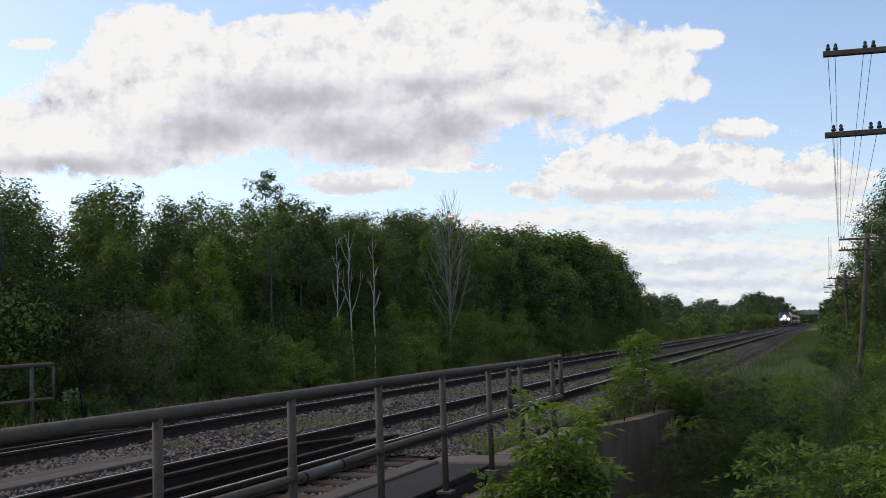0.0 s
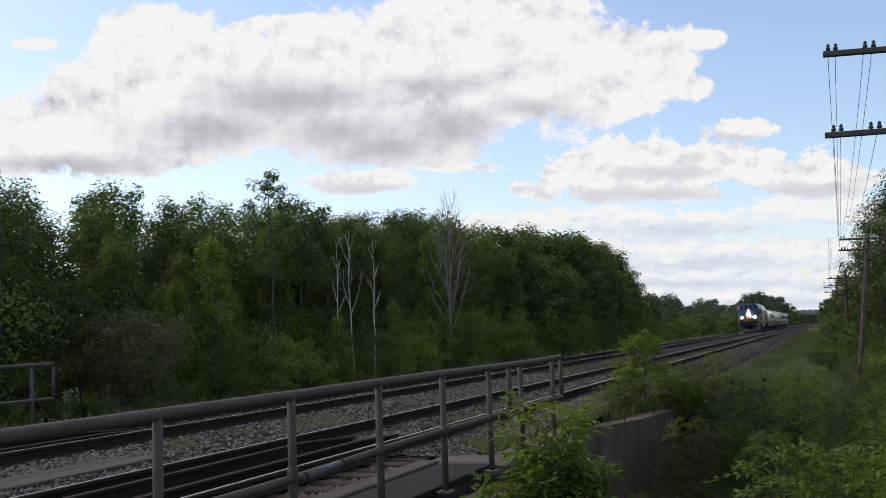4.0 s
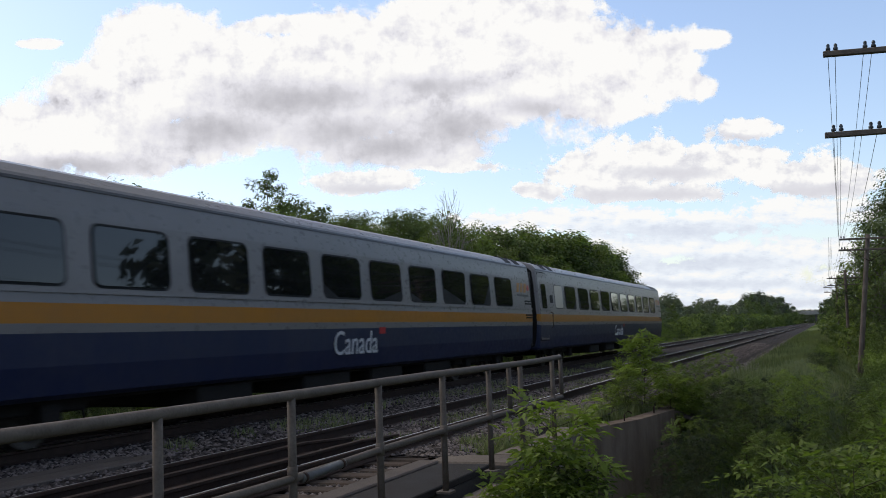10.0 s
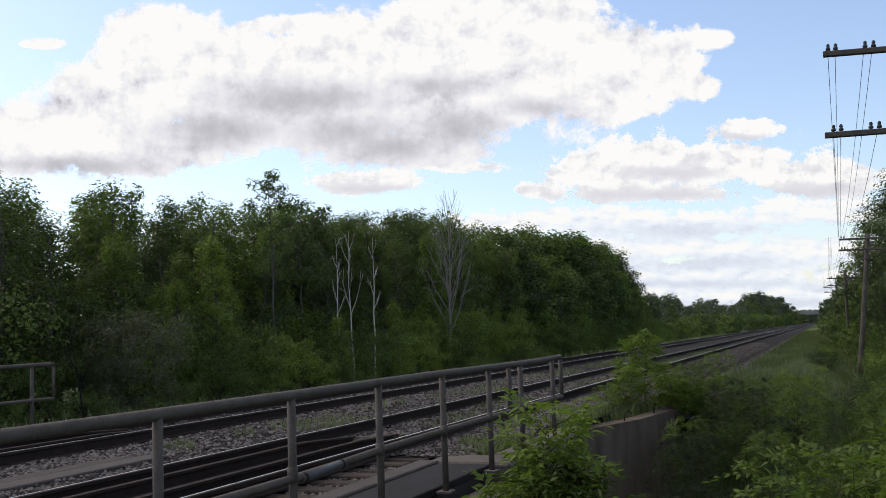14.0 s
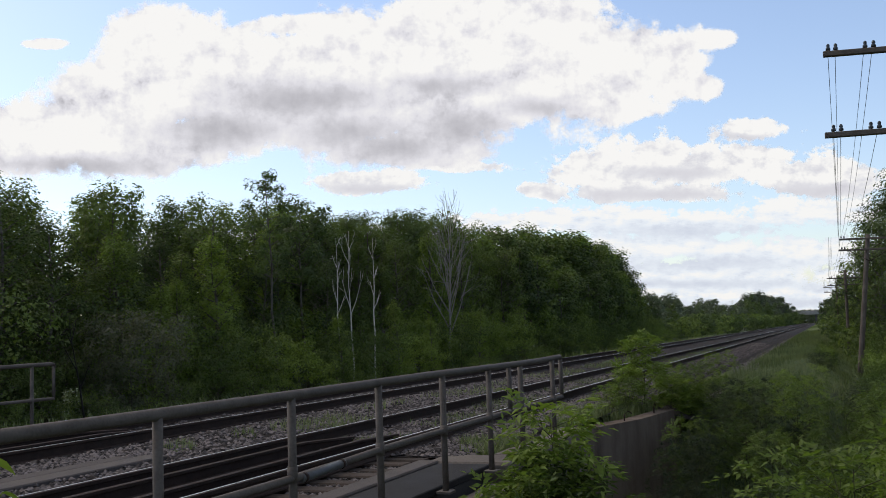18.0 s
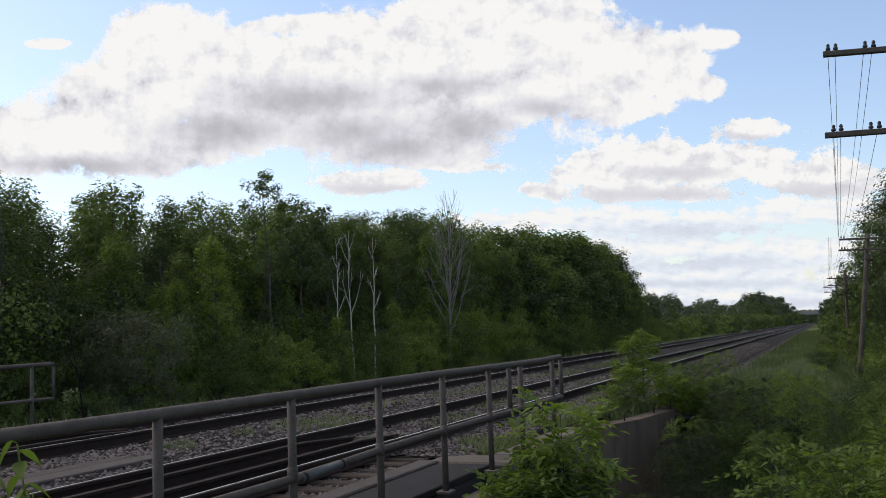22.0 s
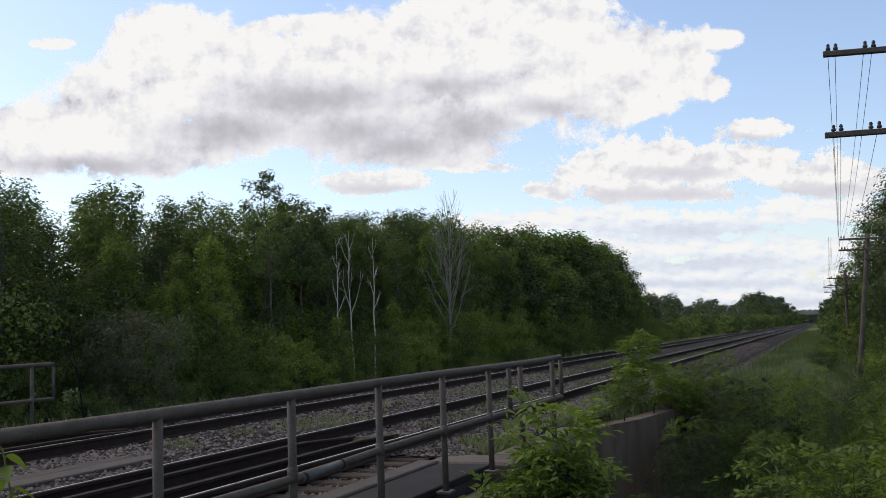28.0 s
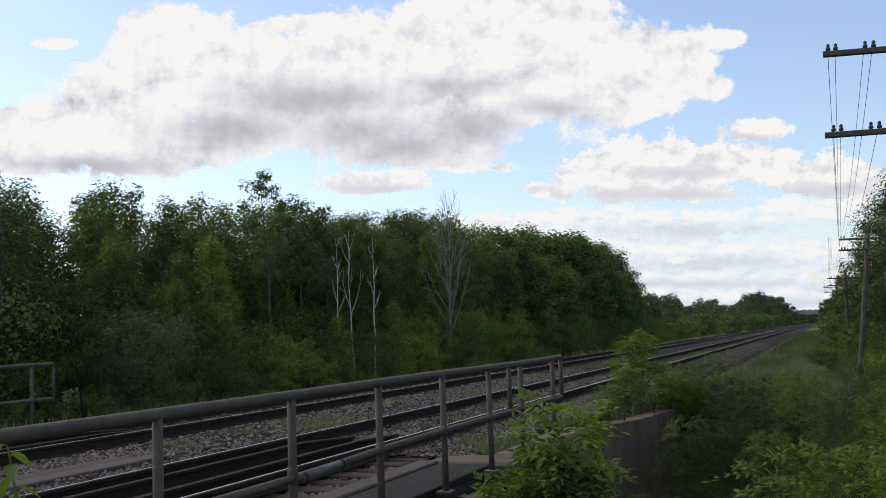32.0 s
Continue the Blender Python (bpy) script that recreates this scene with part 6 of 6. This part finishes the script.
def scrub_top(y):
    """How high the scrub grows with distance along the bank: a hollow beside the wing wall, higher before and behind it."""
    return 1.2 - y * float(np.interp(y, [7, 9, 11, 13, 16, 20, 26, 34, 46], [0.120, 0.104, 0.140, 0.112, 0.084, 0.072, 0.060, 0.048, 0.036]))


def scrub():
    y = 7.0
    while y < 46:
        left = 0.028 if y < 10 else (-0.132 if y < 19 else max(-0.085, -1.9 / y))
        x = left * y
        while x < min(0.10 * y + 0.5, 4.6):
            xx, yy = x + rnd.uniform(-0.25, 0.25), y + rnd.uniform(-0.4, 0.4)
            g = max(float(ground_z(xx, yy)), -1.95)
            lift = 0.022 * yy * float(np.interp(xx / yy, [-0.06, -0.018, 0.0, 0.012, 0.022, 0.034, 0.06], [-0.5, 0.0, 1.0, 1.1, 0.1, 0.1, 1.2]))
            h = scrub_top(yy) + lift - rnd.choice((-0.06, 0.0, 0.12, 0.35, 0.7)) - (0.4 if 10 < yy < 15 and xx / yy < 0.0 else 0.0) - g
            if yy > 19:
                h = min(h, 0.45 + 0.55 * (xx + 1.9))
            if h > 0.3:
                h = min(h, 2.5)
                # in the hollow the darkest leaf colour paints the shade
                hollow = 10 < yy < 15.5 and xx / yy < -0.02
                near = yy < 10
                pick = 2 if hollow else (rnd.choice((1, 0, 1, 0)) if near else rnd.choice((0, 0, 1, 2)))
                bank = BRAMBLE if yy < 24 else SCRUB
                wide = max(h / 2.1, 0.55)
                bank[pick].at(xx, yy, rnd.uniform(0, 360), wide, h / 2.0 / wide, z=g - 0.06)
            x += 0.75 + 0.028 * y
        y += 0.85 + 0.03 * y


scrub()
# low tangle in the hollow beside the wing wall, its shade put into the leaf colour
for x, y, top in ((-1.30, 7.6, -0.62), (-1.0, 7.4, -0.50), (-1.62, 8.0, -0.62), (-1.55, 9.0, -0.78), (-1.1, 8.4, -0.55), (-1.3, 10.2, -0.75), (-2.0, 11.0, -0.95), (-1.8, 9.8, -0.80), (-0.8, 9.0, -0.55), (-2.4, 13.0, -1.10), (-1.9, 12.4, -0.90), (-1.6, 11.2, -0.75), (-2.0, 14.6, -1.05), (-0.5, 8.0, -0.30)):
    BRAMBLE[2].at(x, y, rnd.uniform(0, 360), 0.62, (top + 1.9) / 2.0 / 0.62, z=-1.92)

# leafy bushes close to the walkway's end, and the saplings behind the wing wall
NEAR_BUSH = [Kind(make_frond_bush(71, 2.2, 0.34, 0.15, 26, 5, 0.21, 0.088, 2, LEAF_BRIGHT, "bright green leafy bush beside the walkway", "vase", "bush", "bushes beside the walkway")),
             Kind(make_frond_bush(72, 2.2, 0.40, 0.10, 26, 5, 0.20, 0.084, 2, LEAF_SHRUB, "green leafy bush beside the walkway", "round", "bush", "bushes beside the walkway"))]
near_bushes = []
for k, x, y, top in ((0, -2.14, 8.1, 0.62), (1, -2.34, 8.3, 0.18), (1, -2.52, 8.8, -0.10), (0, -2.22, 7.9, 0.30), (0, -2.4, 7.6, 0.02), (1, -2.40, 8.2, 0.0), (1, -2.16, 7.6, 0.10), (0, -2.02, 7.9, -0.20), (1, -2.2, 7.2, -0.04), (1, -2.62, 9.2, -0.24), (0, -1.66, 7.5, -0.30), (1, -1.92, 8.2, 0.05)):
    g = max(float(ground_z(x, y)), -1.9)
    near_bushes.append(NEAR_BUSH[k].at(x, y, rnd.uniform(0, 360), (top - g) / 2.2, 1.0, z=g - 0.02))
edge_bushes = []
for k, x, y, top in ((1, 0.42, 7.6, 0.24), (1, 0.70, 8.4, 0.34), (0, 0.26, 7.0, 0.02), (1, 0.86, 7.3, 0.44), (1, 0.52, 6.7, 0.10), (0, 0.16, 8.6, 0.0), (1, 0.95, 9.4, 0.40), (0, 0.5, 9.8, 0.12)):
    g = max(float(ground_z(x, y)), -1.9)
    edge_bushes.append(BRAMBLE[k].at(x, y, rnd.uniform(0, 360), 0.72, (top - g) / 2.0 / 0.72, z=g - 0.02))
SAPLING = Kind(make_frond_bush(73, 1.6, 0.40, 0.12, 22, 5, 0.21, 0.082, 3, LEAF_BRIGHT, "slender young sapling beside the track", "cone", "sapling", "saplings behind the wing wall"))
saplings = [SAPLING.at(-3.36, 19.6, 20, 1.0, 1.0), SAPLING.at(-3.0, 20.2, 120, 0.85, 0.85), SAPLING.at(-3.6, 19.0, 220, 0.75, 0.8), SAPLING.at(-2.55, 20.6, 300, 0.8, 0.75)]
for x, y, s in ((-2.75, 20.4, 0.55), (-2.5, 21.0, 0.6), (-3.75, 17.8, 0.36), (-3.55, 18.4, 0.40), (-3.2, 20.8, 0.5), (-2.2, 22.0, 0.55), (-2.9, 22.4, 0.45), (-2.3, 20.0, 0.5), (-1.9, 21.2, 0.6)):
    BRAMBLE[int(10 * s) % 2].at(x, y, rnd.uniform(0, 360), s, 1.0)


for k, x, y, s in ((2, -1.85, 19.3, 0.72), (2, -1.55, 19.9, 0.75), (0, -2.25, 20.7, 0.58), (2, -1.45, 18.4, 0.70), (2, -2.3, 19.6, 0.40), (0, -2.5, 20.3, 0.42), (2, -2.1, 18.6, 0.40), (2, -2.15, 16.8, 0.40), (2, -1.95, 16.0, 0.40), (2, -2.0, 17.6, 0.45), (0, -1.1, 19.0, 0.8), (1, -0.6, 20.5, 0.8), (2, -1.4, 22.0, 0.6), (0, -0.4, 23.0, 0.7)):
    BRAMBLE[k].at(x, y, 61 * k + 40 * x, s, 1.0, z=max(float(ground_z(x, y)), -1.25) - 0.1)


def broad_plant():
    """A leafy weed close to the walkway, stirred by the wind."""
    rng = np.random.default_rng(8)
    ob = thing("weed_plant", "tall green weed with broad drooping leaves", "plant")
    for k in range(8):
        az = k * 1.3 + 0.4
        out = 0.06 + 0.07 * rng.random()
        h = 1.38 + 0.17 * rng.random() if k else 1.62
        stem = [Vector((0, 0, 0)), Vector((out * 0.4 * math.cos(az), out * 0.4 * math.sin(az), h * 0.5)), Vector((out * math.cos(az), out * math.sin(az), h))]
        part("stem", Build().tube(stem, [0.007, 0.006, 0.004], 6), LEAF_BRIGHT, ob, smooth=True)
        for q in range(11):
            t = 0.70 + 0.30 * q / 10
            p = stem[1].lerp(stem[2], (t - 0.45) / 0.55)
            a = q * 2.2 + az
            d = Vector((math.cos(a), math.sin(a), 0.15))
            s = Vector((-math.sin(a), math.cos(a), 0))
            L = 0.062 * (1.15 - 0.5 * (t - 0.45))
            b = Build()
            rows = []
            for u, w, dz in ((0.0, 0.002, 0.0), (0.2, 0.003, 0.012), (0.34, 0.024, 0.004), (0.55, 0.028, -0.016), (0.8, 0.016, -0.045), (1.0, 0.002, -0.075)):
                c = p + d * L * 1.5 * u + Vector((0, 0, dz))
                rows.append([c - s * w + Vector((0, 0, 0.006)), c, c + s * w + Vector((0, 0, 0.006))])
            b.loft(rows, closed=False, caps=False)
            part("leaf", b, LEAF_BRIGHT, ob, smooth=True)
    return ob


weed = broad_plant()


# ---- grass ----
def grass(name, label, pts, height, material, seed, width=0.010):
    rng = np.random.default_rng(seed)
    n = len(pts)
    h = height * (0.5 + 0.8 * rng.random(n))
    a = rng.random(n) * 2 * np.pi
    side = np.stack([np.cos(a), np.sin(a), np.zeros(n)], -1) * (width * (0.6 + 0.8 * rng.random(n)))[:, None]
    bend = np.stack([-np.sin(a), np.cos(a), np.zeros(n)], -1) * (h * (0.15 + 0.5 * rng.random(n)))[:, None]
    up = np.array([0, 0, 1.0]) * h[:, None]
    v = np.stack([pts - side, pts + side, pts + side * 0.7 + bend * 0.3 + up * 0.55, pts - side * 0.7 + bend * 0.3 + up * 0.55, pts + bend + up * 0.95], 1)
    f = np.array([[0, 1, 2], [0, 2, 3], [3, 2, 4]])
    faces = (np.arange(n)[:, None, None] * 5 + f[None]).reshape(-1, 3)
    me = bpy.data.meshes.new(name)
    me.vertices.add(n * 5)
    me.vertices.foreach_set("co", v.reshape(-1).astype(np.float32))
    me.loops.add(len(faces) * 3)
    me.loops.foreach_set("vertex_index", faces.reshape(-1).astype(np.int32))
    me.polygons.add(len(faces))
    me.polygons.foreach_set("loop_start", np.arange(len(faces), dtype=np.int32) * 3)
    me.materials.append(material)
    me.update(calc_edges=True)
    return tagged(new(name, me), label, "grass", kind="stuff")


def scatter(seed, n, x0, x1, y0, y1, patch=0.0, scale=1.0, z=None, power=1.0):
    """Random places on the ground, in patches where asked."""
    rng = np.random.default_rng(seed)
    x = x0 + (x1 - x0) * rng.random(n)
    y = y0 + (y1 - y0) * rng.random(n) ** power
    if patch:
        w = np.sin(x * 2.1 * scale + 1.3 * np.sin(y * 0.8 * scale)) + np.sin(y * 1.7 * scale + seed) + 0.6 * np.sin(y * 4.1 * scale + x * 3)
        keep = w > patch
        x, y = x[keep], y[keep]
    zz = ground_z(x, y) if z is None else np.full(len(x), z)
    return np.stack([x, y, zz], -1)


grass("trackside_grass", "green grass on the shoulder of the track", scatter(1, 8000, -4.35, -3.6, 10.8, 20, -0.2, 1.6, z=-0.28), 0.22, GRASS, 1, 0.007)
grass("trackside_grass", "sparse weeds between the rails", scatter(2, 11000, -6.2, -4.9, 11.5, 60, 0.1, z=-0.21, power=1.5), 0.13, GRASS, 2, 0.006)
grass("trackside_grass", "patches of grass between the tracks", scatter(3, 9000, -8.4, -6.7, 10.8, 45, 0.5, z=-0.22, power=1.4), 0.17, GRASS, 3, 0.006)
grass("verge_grass", "long grass at the foot of the woods", scatter(4, 16000, -20.5, -13.0, 6, 130, power=1.5), 0.42, GRASS, 4, 0.012)
grass("trackside_grass", "green grass behind the wing wall", scatter(8, 4500, -3.4, -2.6, 21, 30, 0.0), 0.24, GRASS, 8, 0.008)
grass("bank_grass", "long pale green grass on the railway bank", scatter(9, 26000, -2.6, 1.2, 40, 200, power=1.3), 0.36, GRASS, 9, 0.014)
grass("bank_grass", "long pale green grass on the railway bank", scatter(5, 30000, -2.1, 1.4, 22, 120, power=1.7), 0.34, GRASS, 5, 0.006)
grass("bank_grass", "long pale green grass on the railway bank", scatter(6, 9000, -3.0, 4.0, 90, 420), 0.40, GRASS, 6, 0.024)
grass("bank_grass", "tufts of tall pale grass on the railway bank", scatter(10, 32000, -2.5, 1.6, 24, 150, 0.2, 0.8, power=1.4), 0.40, GRASS, 10, 0.006)
turf = scatter(12, 3600, -4.2, -3.1, 13.8, 19.6, z=-0.47)
turf = turf[turf[:, 0] < np.interp(turf[:, 1], [13.6, 15.5, 17.3, 19.4], [-4.0, -3.88, -3.45, -3.15])]
grass("trackside_grass", "green grass along the back of the wing wall", turf, 0.26, GRASS, 12, 0.007)
grass("bank_grass", "grass under the scrub", scatter(7, 6000, -2.6, 4.5, 4.5, 30), 0.40, GRASS, 7, 0.010)


# ---- loose stones of the ballast ----
def stones(name, label, pts, size, seed):
    rng = np.random.default_rng(seed)
    n = len(pts)
    base = np.array([(1, 0, 0), (-1, 0, 0), (0, 1, 0), (0, -1, 0), (0, 0, 1), (0.6, 0.6, 0.5), (-0.6, -0.55, 0.45)])
    tri = np.array([[0, 5, 4], [5, 2, 4], [2, 1, 4], [1, 6, 4], [6, 3, 4], [3, 0, 4], [0, 2, 5], [1, 3, 6]])
    s = size * (0.55 + 0.9 * rng.random(n))
    v = base[None] * (1 + rng.normal(0, 0.2, (n, 7, 3))) * s[:, None, None] * np.array([1.0, 0.85, 0.62])
    a = rng.random(n) * 2 * np.pi
    c, d = np.cos(a)[:, None], np.sin(a)[:, None]
    v = np.stack([v[..., 0] * c - v[..., 1] * d, v[..., 0] * d + v[..., 1] * c, v[..., 2]], -1) + pts[:, None, :]
    faces = (np.arange(n)[:, None, None] * 7 + tri[None]).reshape(-1, 3)
    me = bpy.data.meshes.new(name)
    me.vertices.add(n * 7)
    me.vertices.foreach_set("co", v.reshape(-1).astype(np.float32))
    me.loops.add(len(faces) * 3)
    me.loops.foreach_set("vertex_index", faces.reshape(-1).astype(np.int32))
    me.polygons.add(len(faces))
    me.polygons.foreach_set("loop_start", np.arange(len(faces), dtype=np.int32) * 3)
    me.materials.append(STONE)
    me.update(calc_edges=True)
    return tagged(new(name, me), label, "stones", kind="stuff")


def stone_places():
    a = scatter(21, 9500, -8.95, -6.9, 3, 30, z=-0.15, power=1.3)
    b = scatter(22, 4500, -9.0, -7.5, -2, 10.4, z=-0.15)
    c = scatter(23, 5200, -6.25, -4.85, ABUT, 34, z=-0.155, power=1.4)
    d = np.concatenate([scatter(24, 3500, -4.75, -3.8, ABUT, 20, z=-0.16), scatter(29, 7000, -4.75, -3.3, 19.8, 70, z=-0.16, power=1.4)])
    e = scatter(25, 3500, -10.6, -9.2, 4, 34, z=-0.15, power=1.3)
    f = scatter(26, 3000, -12.0, -10.7, 6, 40, z=-0.16, power=1.3)
    d[:, 2] -= np.clip(d[:, 0] + 3.9, 0, 1) * 0.25
    return np.concatenate([a, b, c, d, e, f])


stones("ballast_stones", "loose grey crushed stones on the track bed", stone_places(), 0.031, 31)
stones("ballast_stones", "loose grey crushed stones on the shoulder", scatter(27, 9000, -3.7, -2.2, 22, 110, power=1.5), 0.05, 33)
stones("ballast_stones", "brown gravel between the bridge timbers", scatter(28, 1500, -4.75, -4.2, 4, 9.9, z=-0.2), 0.026, 34)

# ledge under the walkway's edge
thing("bridge_ledge", "earth-covered concrete footing beside the bridge", "ledge", built=Build().box(-3.15, -2.3, 2.2, 3.7, -1.2, -0.725, 0.03), material=SOIL, kind="structure")
thing("bridge_ledge", "stained concrete ledge below the walkway", "ledge", built=Build().box(-3.30, -2.85, 4.0, 9.7, -1.0, -0.33, 0.03), material=CONCRETE, kind="structure")


# ---- motion ----
def motions():
    """All that moves: the train, the drifting clouds, swaying plants."""
    times = [0.0, 0.1, 0.3] + [1.0 + k for k in range(31)] + [31.7, 31.9]
    times = sorted(set(times + [32.0]))
    for ob, tail in ((loco, -4 * PITCH - 0.25), (coach_1, -3 * PITCH), (coach_2, -2 * PITCH), (coach_3, -PITCH), (coach_4, 0.0)):
        walk(ob, [(t, pose(FAR, TAIL_Y - SPEED * (t - TAIL_T) + tail, 0)) for t in times])
    for ob, drift in ((cloud_high, 40.0), (cloud_mid, 32.0), (cloud_low, 14.0)):
        home = ob.matrix_basis.copy()
        walk(ob, [(t, home @ Matrix.Translation((drift * 2.6 * t / 32.0, 0.0, 0.0))) for t in (0.0, 0.3, 8.0, 16.0, 24.0, 31.7, 32.0)])

    # wind: slow sway about each plant's foot
    swaying = [(tall_sparse, 1.1, 0.0)] + [(o, 2.2, 0.9 * k) for k, o in enumerate(near_bushes[:5])] + [(o, 2.0, 1.7 * k) for k, o in enumerate(saplings)] + [(o, 2.4, 0.6 + 0.7 * k) for k, o in enumerate(edge_bushes)]
    for ob, amount, phase in swaying:
        home = ob.matrix_basis.copy()
        rows = []
        for k in range(65):
            t = 0.5 * k
            a = amount * (0.6 * math.sin(1.9 * t + phase) + 0.4 * math.sin(3.3 * t + 2 * phase))
            b = amount * 0.6 * math.sin(1.3 * t + phase * 1.7)
            rows.append((t, home @ pose(0, 0, 0, b, a, 0)))
        walk(ob, rows)
    # the weed leans into view when the wind drops
    lean = [(0.0, -26), (6.0, -25.5), (8.2, -22), (8.4, -21), (9.0, -21), (9.6, -23), (10.5, -26), (14.5, -25), (17.0, -24), (18.5, -20.5), (19.2, -20.3), (20.0, -18.5), (21.0, -16), (22.0, -16.3), (22.6, -11.8), (23.2, -15.8), (24.5, -18.3), (25.5, -18), (27.5, -19), (28.5, -19), (29.5, -17.6), (30.2, -5.2), (31.0, 0.0), (31.5, -12), (32.0, -18)]
    walk(weed, [(t, pose(WEED[0], WEED[1], WEED[2], 0, 0, 0) @ pose(0, 0, 0, 0, a, 0)) for t, a in lean])


WEED = (-2.56, 2.942, -0.733)
motions()
